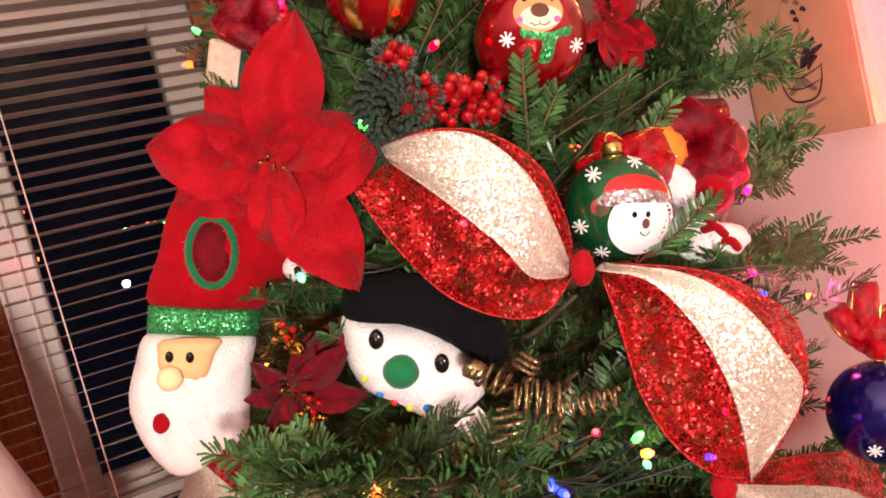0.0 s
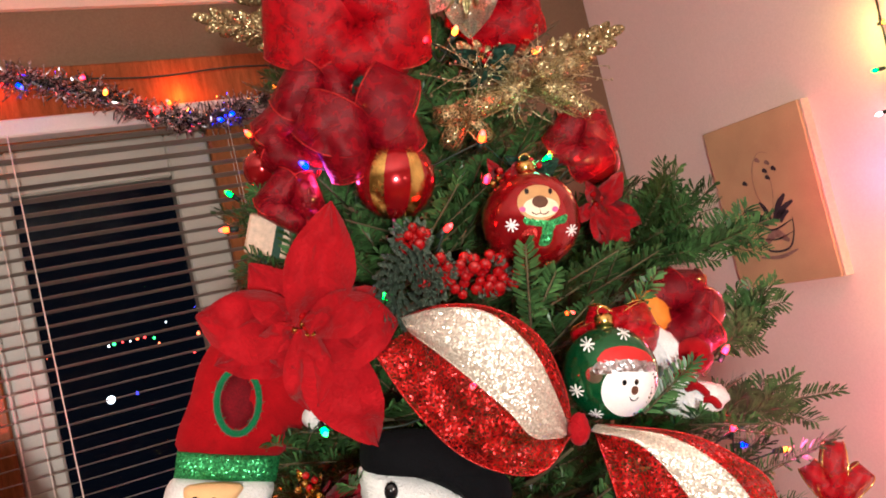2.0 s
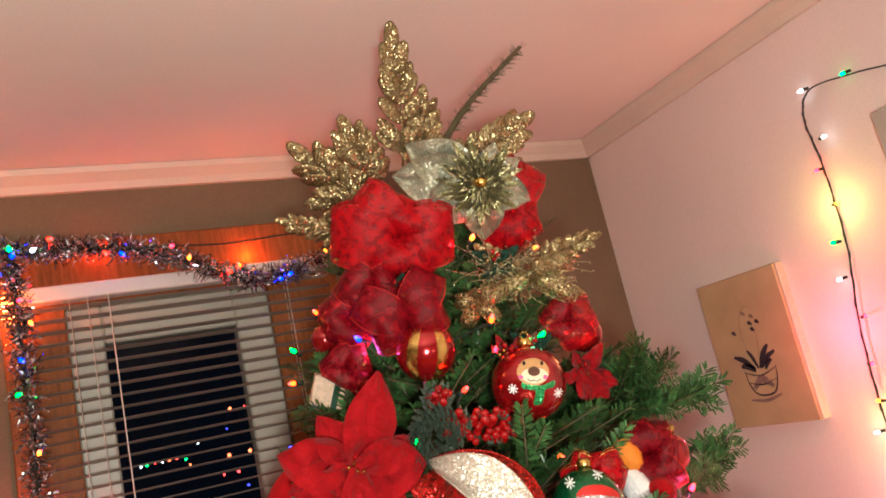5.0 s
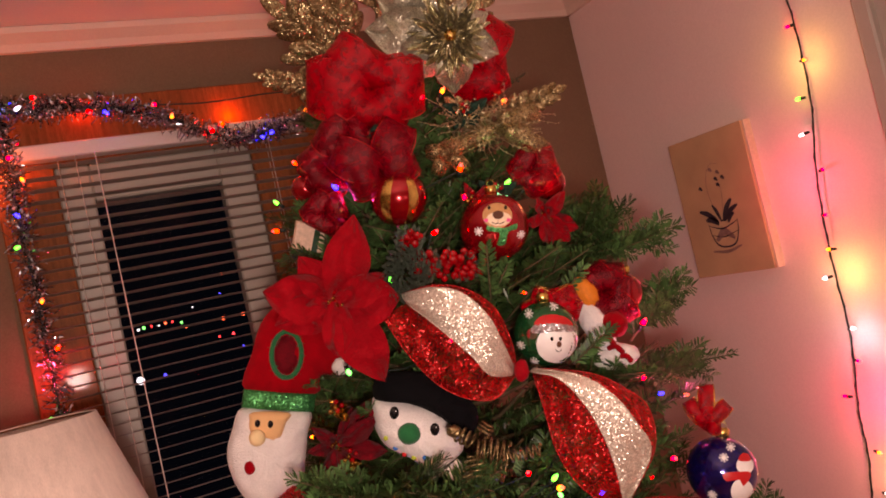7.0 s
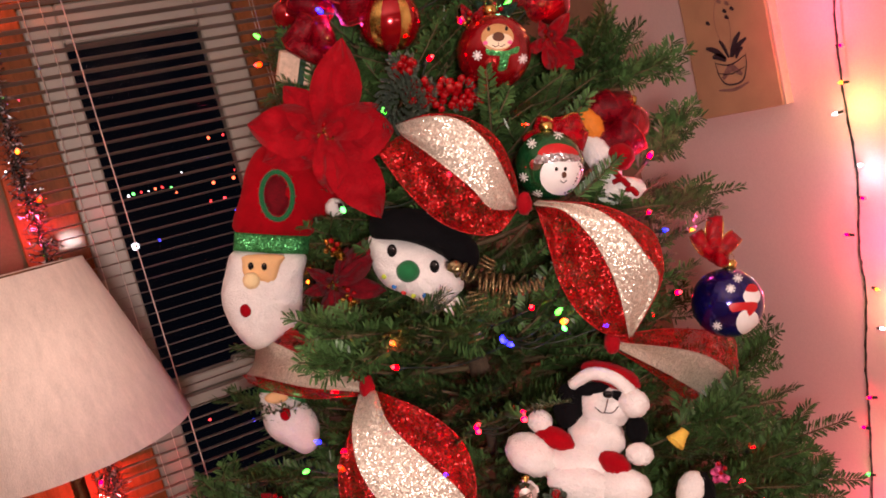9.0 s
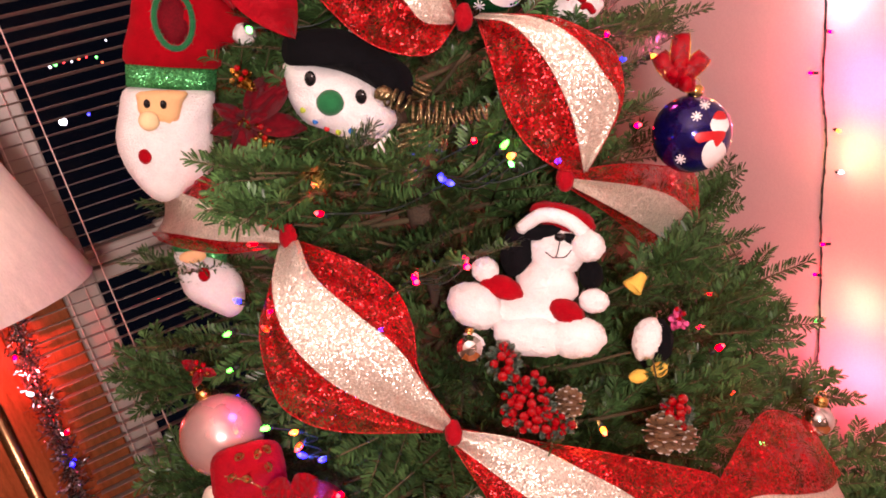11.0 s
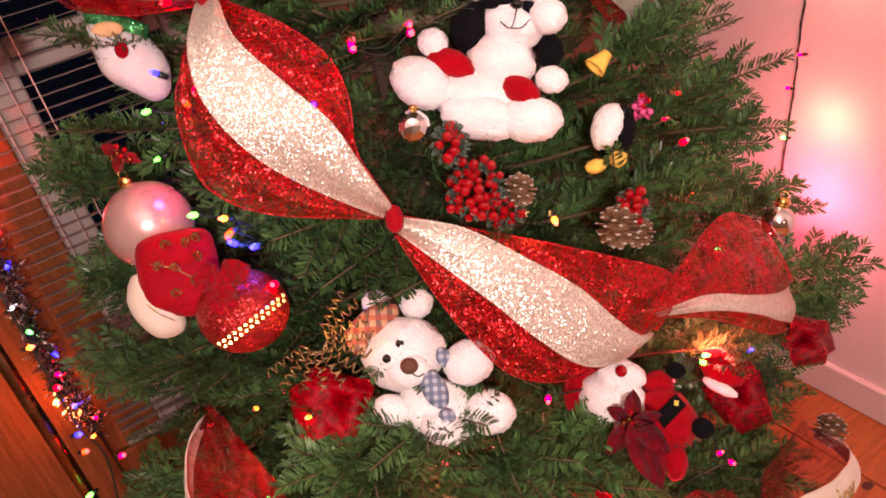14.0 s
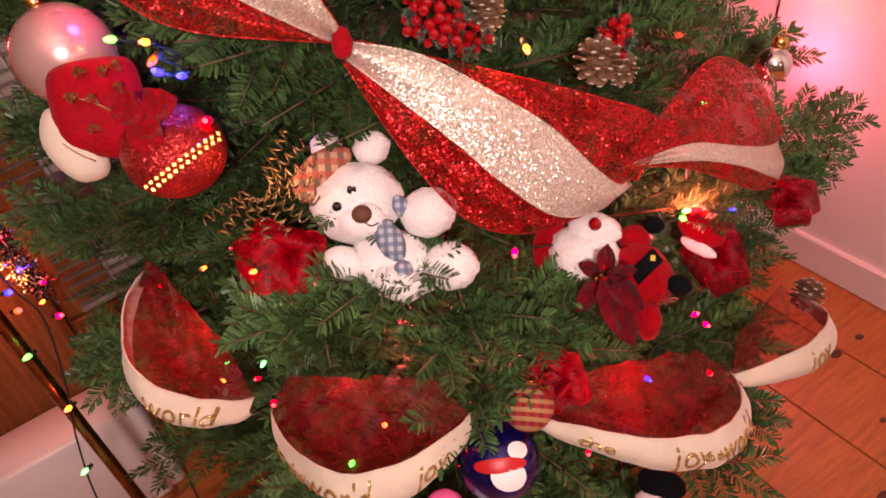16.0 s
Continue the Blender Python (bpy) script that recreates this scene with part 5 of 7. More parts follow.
pn = thing("plush_pink_nose", face(-0.088, -0.130, 0.628), "white plush face with round pink felt nose", "plush toy")
pads(pn, "head", FLEECE, ((0.0, -0.020, -0.010, 0.050, 0.028, 0),))
part("nose", Geo().add(ball(0, 0.008, 0.014, 0.022, 0.019, 0.014, 18, 0.05)), PINKPL, pn, "pink felt nose")
for x in (-0.038, 0.040):
    part("eye", Geo().add(bead(x, 0.012, 0.010, 0.005)), BEAD, pn)
bh = thing("snowman_figure", face(0.195, -0.191, 0.478), "small snowman figure in black hat below the lowest ribbon", "plush toy")
pads(bh, "hat", BLACK, ((0.0, 0.0, 0.0, 0.032, 0.022, 0),), "black hat")
pads(bh, "head", FLEECE, ((0.0, -0.030, -0.006, 0.030, 0.024, 0),))
pads(bh, "trim", FELT, ((0.0, 0.024, 0.006, 0.026, 0.009, 12),))

h2 = thing("santa_hat", face(0.405, -0.06, 0.724), "small red felt hat with white trim on a branch", "hat ornament")
pads(h2, "hat", FELT, ((0.0, 0.006, 0.0, 0.034, 0.024, -20),))
pads(h2, "trim", FLEECE, ((0.002, -0.022, 0.006, 0.026, 0.009, -15),))
pl = thing("panda_figure", face(0.305, -0.06, 0.70), "tiny black and white plush face among the needles", "plush toy")
pads(pl, "head", FLEECE, ((0.0, 0.0, 0.0, 0.018, 0.020, 0),))
pads(pl, "ear", BLACK, ((-0.014, 0.010, 0.006, 0.006, 0.006, 0), (0.012, 0.013, 0.006, 0.005, 0.005, 0)))

# ---- flowers ----


def petal(dx, dy, width, lift=0.02, curl=0.0, seed=0.0):
    """A pointed leaf from the middle to (dx, dy), creased along its rib."""
    length = math.hypot(dx, dy)
    d, s = Vector((dx, dy, 0)) / length, Vector((-dy, dx, 0)) / length
    v, n, m = [], 16, 8
    for side in (0.0, -0.0006):
        for i in range(n + 1):
            t = i / n
            w = width / 2 * math.sin(math.pi * min(1, 0.10 + 0.90 * t ** 1.05)) ** 0.95 + 0.0008
            for j in range(m + 1):
                u = j / m * 2 - 1
                z = lift * math.sin(math.pi * 0.75 * t) + curl * t * t + 0.020 * abs(u) ** 1.3 * w / (width / 2) - 0.010 * t + 0.018 * noise.noise((t * 4 + seed, u * 2.0, seed)) + 0.006 * noise.noise((t * 14 + seed, u * 6, seed)) + side
                v.append(d * (t * length) + s * (u * w) + Vector((0, 0, z)))
    row = m + 1
    top = (n + 1) * row
    f = [(i * row + j, i * row + j + 1, (i + 1) * row + j + 1, (i + 1) * row + j) for i in range(n) for j in range(m)]
    f += [(top + i * row + j, top + (i + 1) * row + j, top + (i + 1) * row + j + 1, top + i * row + j + 1) for i in range(n) for j in range(m)]
    return v, f


def poinsettia(name, pose_, tips, mat, label, seeds=GOLDFOIL, width=0.5, lift=0.02, group="poinsettias"):
    t = thing(name, pose_, label, "flower", group)
    for k, (x, y, *share) in enumerate(tips):
        w = math.hypot(x, y) * (share[0] if share else width)
        part("petal", Geo().add(petal(x, y, w, lift + 0.006 * (k % 3), -0.01 * (k % 2), k * 1.7), at(0, 0, 0.003 * k)), mat, t)
    for k in range(7):
        a = k * 2.4
        part("seed", Geo().add(ball(0.006 * math.sqrt(k) * math.cos(a) * 0.8, 0.006 * math.sqrt(k) * math.sin(a) * 0.8, 0.022 + 0.001 * k, 0.0038, seg=8)), seeds if k % 3 else BERRY, t)
    return t


poinsettia("poinsettia", face(-0.036, 0.128, 1.733), [(-0.0790, -0.0353, 0.62), (-0.0456, -0.0264, 0.7), (-0.0946, 0.0110, 0.66), (-0.0505, 0.0568, 0.62), (0.0668, -0.1053, 0.50), (0.0049, -0.0749, 0.55), (0.0840, 0.0057, 0.80), (0.0640, 0.0360, 0.55), (0.0194, 0.1137, 0.50)], VELVET,
           "large red velvet poinsettia clipped to the fir", width=0.54, lift=0.024)
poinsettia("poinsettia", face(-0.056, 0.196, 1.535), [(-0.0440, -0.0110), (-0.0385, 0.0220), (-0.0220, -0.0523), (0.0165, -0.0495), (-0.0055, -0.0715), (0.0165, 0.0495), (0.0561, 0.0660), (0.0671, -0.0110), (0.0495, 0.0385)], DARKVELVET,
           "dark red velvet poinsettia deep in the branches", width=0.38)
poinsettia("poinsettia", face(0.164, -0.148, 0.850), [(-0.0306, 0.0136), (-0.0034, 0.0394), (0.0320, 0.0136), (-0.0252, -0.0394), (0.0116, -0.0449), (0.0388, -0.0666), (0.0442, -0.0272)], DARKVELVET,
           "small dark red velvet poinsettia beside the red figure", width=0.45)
poinsettia("poinsettia", face(0.305, 0.105, 1.790), [(0.0511, -0.0231), (0.0301, 0.0329), (-0.0105, 0.0259), (0.0385, -0.0420), (-0.0280, -0.0140), (0.0105, -0.0455)], VELVET,
           "red velvet poinsettia behind the round baubles", width=0.5)
poinsettia("poinsettia", face(-0.055, 0.17, 1.585), [(-0.0104, 0.0130), (0.0130, 0.0078), (0.0156, -0.0140), (-0.0026, -0.0104)], GOLDFOIL, "small gold foil poinsettia leaves", width=0.45, lift=0.01)
poinsettia("poinsettia", face(-0.05, 0.17, 1.515), [(-0.0078, 0.0130), (0.0078, -0.0130), (-0.0026, -0.0156)], GOLDFOIL, "small gold foil poinsettia leaves", width=0.45, lift=0.01)

# ---- baubles ----


def on_ball(outline, r, lift=1.006, steps=3):
    """An outline laid on the front of a ball of radius r."""
    pts = rounded(outline, steps)
    n = len(pts)
    cx, cy = sum(p[0] for p in pts) / n, sum(p[1] for p in pts) / n

    def up(x, y):
        k = math.hypot(x, y)
        if k > r * 0.985:
            x, y = x * r * 0.985 / k, y * r * 0.985 / k
        return Vector((x, y, math.sqrt(max(0, r * r - x * x - y * y)))) * lift

    v, f = [], []
    for ring in range(5):
        k = 1 - ring / 5
        v += [up(cx + (x - cx) * k, cy + (y - cy) * k) for x, y in pts]
    v.append(up(cx, cy))
    for ring in range(4):
        f += [(ring * n + i, ring * n + (i + 1) % n, (ring + 1) * n + (i + 1) % n, (ring + 1) * n + i) for i in range(n)]
    f += [(4 * n + i, 4 * n + (i + 1) % n, 5 * n) for i in range(n)]
    return v, f


def oval(x, y, rx, ry=None, n=8):
    ry = ry or rx
    return [(x + rx * math.cos(2 * math.pi * i / n), y + ry * math.sin(2 * math.pi * i / n)) for i in range(n)]


def flake(parent, r, x, y, size):
    """A white painted snowflake on a ball."""
    g = Geo()
    for k in range(4):
        a = k * math.pi / 4 + 0.2
        c, s = math.cos(a), math.sin(a)
        g.add(on_ball([(x + c * size * e - s * w, y + s * size * e + c * w) for e, w in ((-1, -0.0008), (1, -0.0008), (1, 0.0008), (-1, 0.0008))], r, 1.008, 1))
    part("snowflake", g, PAINTW, parent, "white painted snowflake")


def bauble(pose_, r, mat, label, group="round baubles", up=(0, 1, 0)):
    t = thing("bauble", pose_, label, "bauble", group)
    part("globe", Geo().add(ball(0, 0, 0, r, seg=48)), mat, t)
    turn = along_z(up)
    part("cap", Geo().add(lathe([(0, r * 0.97), (0.009, r * 0.97), (0.0095, r + 0.008), (0.007, r + 0.011), (0, r + 0.011)], 16), turn), GOLDFOIL, t, "gold cap")
    part("hook", Geo().add(tube([(0.005 * math.cos(a / 3), 0, r + 0.014 + 0.005 * math.sin(a / 3)) for a in range(19)], 0.0007, 4), turn), GOLDFOIL, t)
    return t


def along_z(d):
    return Vector((0, 0, 1)).rotation_difference(Vector(d).normalized()).to_matrix().to_4x4()


def paint(parent, r, outline, mat, name, lift=1.006, label=""):
    part(name, Geo().add(on_ball(outline, r, lift)), mat, parent, label)


gb = bauble(face(0.202, 0.012, 1.625), 0.0432, GREENBALL, "green glass bauble painted with a white bear face in red hat", up=(-0.1, 1, -0.2))
k = 0.00048
paint(gb, 0.0432, oval(32 * k, -22 * k, 56 * k, 54 * k, 12), PAINTW, "painted_face", label="white painted face")
paint(gb, 0.0432, oval(-36 * k, 6 * k, 15 * k, 15 * k), SILVERBALL, "painted_ear", 1.008)
paint(gb, 0.0432, [(-30 * k, 28 * k), (-15 * k, 52 * k), (25 * k, 58 * k), (60 * k, 46 * k), (72 * k, 26 * k), (20 * k, 34 * k)], PAINTR, "painted_hat", 1.010, "red painted hat")
paint(gb, 0.0432, [(-34 * k, 8 * k), (-30 * k, 30 * k), (20 * k, 36 * k), (70 * k, 28 * k), (74 * k, 12 * k), (20 * k, 14 * k)], SILVER, "painted_brim", 1.012, "silver glitter brim")
for x, y, rr, m, nm in ((17, -5, 4, BEAD, "painted_eye"), (39, -5, 4, BEAD, "painted_eye"), (36, -20, 6.5, BROWNFELT, "painted_nose")):
    paint(gb, 0.0432, oval(x * k, y * k, rr * k, rr * k * 1.3), m, nm, 1.014)
part("painted_smile", Geo().add(tube([Vector((a * k, b * k, math.sqrt(0.0432 ** 2 - (a * k) ** 2 - (b * k) ** 2))) * 1.014 for a, b in ((27, -33), (30, -38), (35, -40), (40, -38), (43, -33))], 0.0005, 4)), BEAD, gb)
for x, y in ((-46, 58), (-66, -28), (-30, -72), (22, 80)):
    flake(gb, 0.0432, x * k, y * k, 0.0062)

rb = bauble(face(0.190, 0.062, 1.781), 0.0480, REDBALL, "red glass bauble painted with a tan bear in green scarf", up=(-0.1, 1, -0.2))
k = 0.000498
paint(rb, 0.048, oval(8 * k, 42 * k, 40 * k, 32 * k, 12), PAINTT, "painted_face", label="tan painted bear face")
paint(rb, 0.048, oval(12 * k, 34 * k, 33 * k, 18 * k, 12), PAINTC, "painted_muzzle", 1.010)
paint(rb, 0.048, oval(10 * k, 44 * k, 15 * k, 11 * k), BROWNFELT, "painted_nose", 1.014)
for x in (-14, 30):
    paint(rb, 0.048, oval(x * k, 62 * k, 4 * k, 5 * k), BEAD, "painted_eye", 1.014)
    paint(rb, 0.048, oval((x - 8) * k + 8 * k * (x > 0) * 2, 30 * k, 6 * k, 5 * k), PINKPL, "painted_cheek", 1.013)
part("painted_smile", Geo().add(tube([Vector((a * k, b * k, math.sqrt(0.048 ** 2 - (a * k) ** 2 - (b * k) ** 2))) * 1.014 for a, b in ((-6, 26), (2, 21), (10, 23), (10, 33), (10, 23), (18, 21), (26, 26))], 0.0006, 4)), BROWNFELT, rb)
paint(rb, 0.048, [(-18 * k, 16 * k), (25 * k, 10 * k), (60 * k, 20 * k), (58 * k, 4 * k), (38 * k, 0), (30 * k, -34 * k), (8 * k, -36 * k), (14 * k, -2 * k), (-16 * k, 2 * k)], GREENGLIT, "painted_scarf", 1.008, "green glitter scarf")
paint(rb, 0.048, [(-14 * k, -6 * k), (2 * k, -4 * k), (4 * k, -18 * k), (-8 * k, -30 * k), (-24 * k, -18 * k)], REDGLIT, "painted_heart", 1.010)
for x, y in ((-42, 0), (72, -12)):
    flake(rb, 0.048, x * k, y * k, 0.0062)

sr = 0.0395
sbx = thing("bauble", face(0.080, 0.112, 1.851), "red glass bauble with gold foil stripes and a sheer bow", "bauble", "round baubles")
v, f = ball(0, 0, 0, sr, seg=48)
g = Geo()
g.v = [tuple(Matrix.Rotation(radians(-90), 4, "X") @ Matrix.Rotation(0.60, 4, "Z") @ Vector(p)) for p in v]
g.f = [tuple(q) for q in f]
g.m = [1 if (i % 48) % 8 in (2, 3, 4) else 0 for i in range(len(f))]
part("globe", g, [REDBALL, GOLDFOIL], sbx)
part("cap", Geo().add(lathe([(0, sr), (0.009, sr), (0.009, sr + 0.009), (0, sr + 0.01)], 16), along_z((0, 1, 0))), GOLDFOIL, sbx)
part("tassel", Geo().add(tube([(0, -sr, 0), (0.001, -sr - 0.018, 0.002), (0, -sr - 0.028, 0)], 0.0025, 6, 0.4)), PINKPL, sbx)

pb = bauble(face(0.397, -0.037, 1.384), 0.047, BLUEBALL, "blue and purple glass bauble painted with a snowman in red scarf")
paint(pb, 0.047, oval(0.027, -0.023, 0.014, 0.018), PAINTW, "painted_body", label="white painted snowman")
paint(pb, 0.047, oval(0.030, 0.012, 0.0105, 0.011), PAINTW, "painted_head", 1.008)
paint(pb, 0.047, [(0.004, 0.0), (0.024, 0.004), (0.036, 0.004), (0.036, -0.004), (0.028, -0.014), (0.024, -0.006), (0.008, -0.010)], PAINTR, "painted_scarf", 1.012, "red scarf")
paint(pb, 0.047, [(0.022, 0.018), (0.036, 0.018), (0.034, 0.026), (0.026, 0.027)], PAINTR, "painted_hat", 1.014)
for x, y in ((0.004, 0.020), (-0.010, -0.030), (0.012, 0.034)):
    flake(pb, 0.047, x, y, 0.006)
lb = bauble(face(-0.009, -0.140, 0.670), 0.049, BLUEBALL, "blue glass bauble painted with a snowman hanging low on the fir")
paint(lb, 0.049, oval(0.012, -0.018, 0.020, 0.017), PAINTW, "painted_body", label="white painted snowman")
paint(lb, 0.049, oval(0.022, 0.010, 0.011, 0.010), PAINTW, "painted_head", 1.008)
paint(lb, 0.049, [(-0.024, -0.004), (0.012, 0.002), (0.030, 0.0), (0.028, -0.008), (0.0, -0.016), (-0.022, -0.014)], PAINTR, "painted_scarf", 1.012, "red scarf")
bauble(face(-0.208, 0.243, 1.163), 0.053, PINKBALL, "pale pink pearl glass bauble", up=(-0.3, 1, 0))
bauble(face(0.490, -0.090, 0.950), 0.021, SILVERBALL, "small silver glass bauble", "small baubles")
bauble(face(0.66, -0.03, 0.60), 0.022, SILVERBALL, "small silver glass bauble", "small baubles")
bauble(face(0.040, -0.148, 0.737), 0.029, TARTAN, "small red tartan wrapped bauble", "small baubles")
bauble(face(-0.115, 0.12, 0.845), 0.045, REDBALL, "dark red glass bauble inside the looped ribbon")
bauble(face(0.41, 0.10, 1.645), 0.030, REDBALL, "red glass bauble behind the sheer bow", "small baubles")
bauble(face(0.335, 0.12, 1.835), 0.026, REDBALL, "red glass bauble near the fir top", "small baubles")
for p in ((0.005, 0.19, 1.87), (-0.02, 0.21, 1.90), (0.01, 0.18, 1.83)):
    bauble(face(*p), 0.020, REDBALL, "small shiny red glass bauble", "small baubles")

gr = thing("bauble", face(-0.165, 0.090, 1.085), "red glitter bauble with a gold beaded band and red bow", "bauble", "round baubles")
part("globe", Geo().add(ball(0, 0, 0, 0.051, 0.047, 0.051, 40)), REDGLIT, gr)
for x, y in ((-0.03, 0.012), (0.03, 0.014), (-0.004, -0.04)):
    part("bow_leaf", Geo().add(petal(x, y, 0.03, 0.01), at(-0.015, 0.03, 0.045)), VELVET, gr, "red bow leaf")
for kx in range(15):
    for row in (0, 1):
        x = -0.042 + kx * 0.0062
        y = -0.036 + (kx / 14) ** 1.3 * 0.044 - row * 0.0062
        if x * x + y * y < 0.0023:
            part("gold_stud", Geo().add(box(x, y, math.sqrt(0.0505 ** 2 - x * x - y * y * 1.15) + 0.001, 0.0052, 0.0052, 0.004, 0.001)), GOLDFOIL, gr, smooth=False)

stk = thing("stocking_ornament", face(-0.211, 0.150, 1.129), "small red brocade stocking with gold leaves and cream foot", "stocking")
FOOT = [(-0.046, 0.010), (-0.030, 0.004), (-0.022, -0.028), (0.000, -0.042), (-0.004, -0.062), (-0.030, -0.064), (-0.050, -0.040), (-0.056, -0.014)]
LEG = [(-0.034, 0.044), (0.002, 0.052), (0.040, 0.048), (0.048, 0.022), (0.044, -0.014), (0.020, -0.046), (-0.010, -0.042), (-0.036, -0.026), (-0.040, 0.012)]
part("foot", Geo().add(slab(rounded(FOOT, 4), -0.014, -0.006, 0.012, rings=5)), CREAM, stk, "cream satin foot")
part("leg", Geo().add(slab(rounded(LEG, 4), -0.008, 0.002, 0.014, rings=5)), VELVET, stk, "red brocade leg")
for x, y, a in ((0.014, 0.030, 60), (-0.010, 0.034, 20), (0.028, 0.012, 100), (0.006, 0.006, 150), (-0.020, 0.010, 40), (0.018, -0.014, 70), (0.032, 0.034, 130), (-0.008, -0.020, 10)):
    part("gold_leaf", Geo().add(petal(0.013, 0.0, 0.007, 0.001), at(x, y, height(LEG, 0.002, 0.014, x, y) + 0.0015) @ Matrix.Rotation(radians(a), 4, "Z")), GOLDINK, stk)
part("gold_stem", Geo().add(tube(smooth_path([(x, y, height(LEG, 0.002, 0.014, x, y) + 0.001) for x, y in ((-0.024, 0.018), (0.0, 0.008), (0.020, -0.008), (0.030, -0.024))], 4), 0.0009, 4)), GOLDINK, stk)
part("heel_stitch", Geo().add(tube(smooth_path([(-0.040, -0.020, 0.004), (-0.026, -0.036, 0.007), (-0.010, -0.048, 0.005)], 4), 0.0008, 4)), GOLDINK, stk)

# ---- bows of sheer net ----


def loop(dx, dy, width, seed=0.0, depth=0.03):
    """A ribbon loop that goes out to (dx, dy) and comes back."""
    length = math.hypot(dx, dy)
    d, s = Vector((dx, dy, 0)) / length, Vector((-dy, dx, 0)) / length
    n, m = 32, 6
    v = []
    for i in range(n + 1):
        a = 2 * math.pi * i / n
        x = length * 0.5 * (1 - math.cos(a))
        z = depth * math.sin(a) + depth * 0.6
        w = width / 2 * (0.16 + 0.84 * math.sqrt(max(0.0, 1 - ((x / length - 0.60) / 0.62) ** 2)))
        for j in range(m + 1):
            u = j / m * 2 - 1
            v.append(d * x + s * (u * w) + Vector((0, 0, z + 0.006 * noise.noise((a, u * 2, seed)) + 0.008 * (1 - u * u))))
    r = m + 1
    return v, [(i * r + j, i * r + j + 1, (i + 1) * r + j + 1, (i + 1) * r + j) for i in range(n) for j in range(m)]


def bow(pose_, loops, mat, label, width=0.07, knot=0.014, depth=0.03, hem=None):
    t = thing("bow", pose_, label, "bow", "sheer bows")
    for k, (x, y) in enumerate(loops):
        v, f = loop(x, y, width, k * 3.1, depth)
        lp = part("loop", Geo().add((v, f)), mat, t)
        for j in (0, 6):
            part("loop_hem", Geo().add(tube(v[j::7], 0.0008, 4)), hem or (GOLD if mat is GOLDSHEER else REDGLIT), lp)
    part("knot", Geo().add(ball(0, 0, 0.012, knot, knot, knot, 14, 0.3, 3)), mat, t)
    return t



bow(face(0.068, 0.124, 1.898), [(-0.066, 0.026), (0.026, 0.066), (0.046, 0.022), (-0.046, -0.022)], SATINNET, "dark red organza bow over the striped bauble", 0.056, 0.010, 0.026)
bow(face(0.085, 0.135, 2.020), [(-0.0621, 0.0483), (-0.0483, -0.0207), (0.0621, -0.0276), (0.0207, 0.0483), (-0.0897, 0.0000), (0.0000, -0.0552), (0.0759, 0.0069)], REDORGANZA, "large red net bow below the gold topper", 0.085, 0.018)
bow(face(0.270, 0.150, 2.050), [(0.0390, 0.0624), (0.0507, 0.0078), (0.0351, -0.0546), (-0.0312, -0.0468), (0.0078, -0.0624)], REDORGANZA, "red net bow at the fir top", 0.07)
bow(face(0.02, 0.20, 1.93), [(-0.0280, 0.0280), (-0.0280, -0.0280), (0.0280, 0.0070), (-0.0070, -0.0420)], SATINNET, "orange-lit red organza bow", 0.06)
bow(face(0.385, 0.110, 1.655), [(-0.0315, 0.0315), (0.0378, -0.0063), (0.0000, 0.0441), (-0.0252, -0.0315), (0.0315, -0.0504), (-0.0126, -0.0567)], SATINNET, "shiny red organza bow at the side", 0.06)
bow(face(0.47, -0.03, 0.62), [(-0.0450, 0.0180), (0.0360, 0.0180), (-0.0180, 0.0450), (0.0360, -0.0450), (-0.0270, -0.0360)], SATINNET, "shiny red foil bow low on the fir", 0.06)
bow(face(0.60, -0.05, 0.66), [(0.0360, 0.0180), (-0.0270, 0.0090), (0.0180, -0.0360), (0.0000, 0.0360)], SATINNET, "shiny red foil bow low on the fir", 0.05)
bow(face(-0.10, 0.09, 0.90), [(-0.0462, 0.0198), (0.0330, -0.0132), (-0.0330, -0.0198), (0.0132, 0.0330), (-0.0594, -0.0066)], REDORGANZA, "red net bow above the looped ribbon", 0.07)
bow(face(0.10, -0.12, 0.70), [(-0.0335, 0.0134), (0.0335, 0.0134), (-0.0201, 0.0268), (0.0201, -0.0134)], REDORGANZA, "red net bow between the looped ribbons", 0.06)
bow(face(0.24, 0.035, 1.66), [(-0.0312, 0.0104), (-0.0416, -0.0156), (0.0312, 0.0156), (0.0364, -0.0104), (-0.0052, 0.0208)], REDORGANZA, "small red ribbon bow with gold wired edges", 0.032, 0.008, 0.015, GOLDFOIL)
bow(face(0.395, -0.03, 1.448), [(-0.0243, 0.0324), (0.0000, 0.0567), (0.0284, 0.0324), (0.0203, 0.0000), (-0.0081, 0.0243)], REDORGANZA, "red and gold curled ribbon on the blue bauble", 0.022, 0.007, 0.014, GOLDFOIL)
bow(face(0.26, 0.10, 1.93), [(-0.0560, -0.0210), (-0.0910, -0.0350), (0.0490, -0.0140), (0.0700, -0.0350), (0.0210, 0.0210), (0.0560, 0.0280)], GOLDSHEER, "sheer gold glitter ribbon bow", 0.024, 0.010, 0.02)

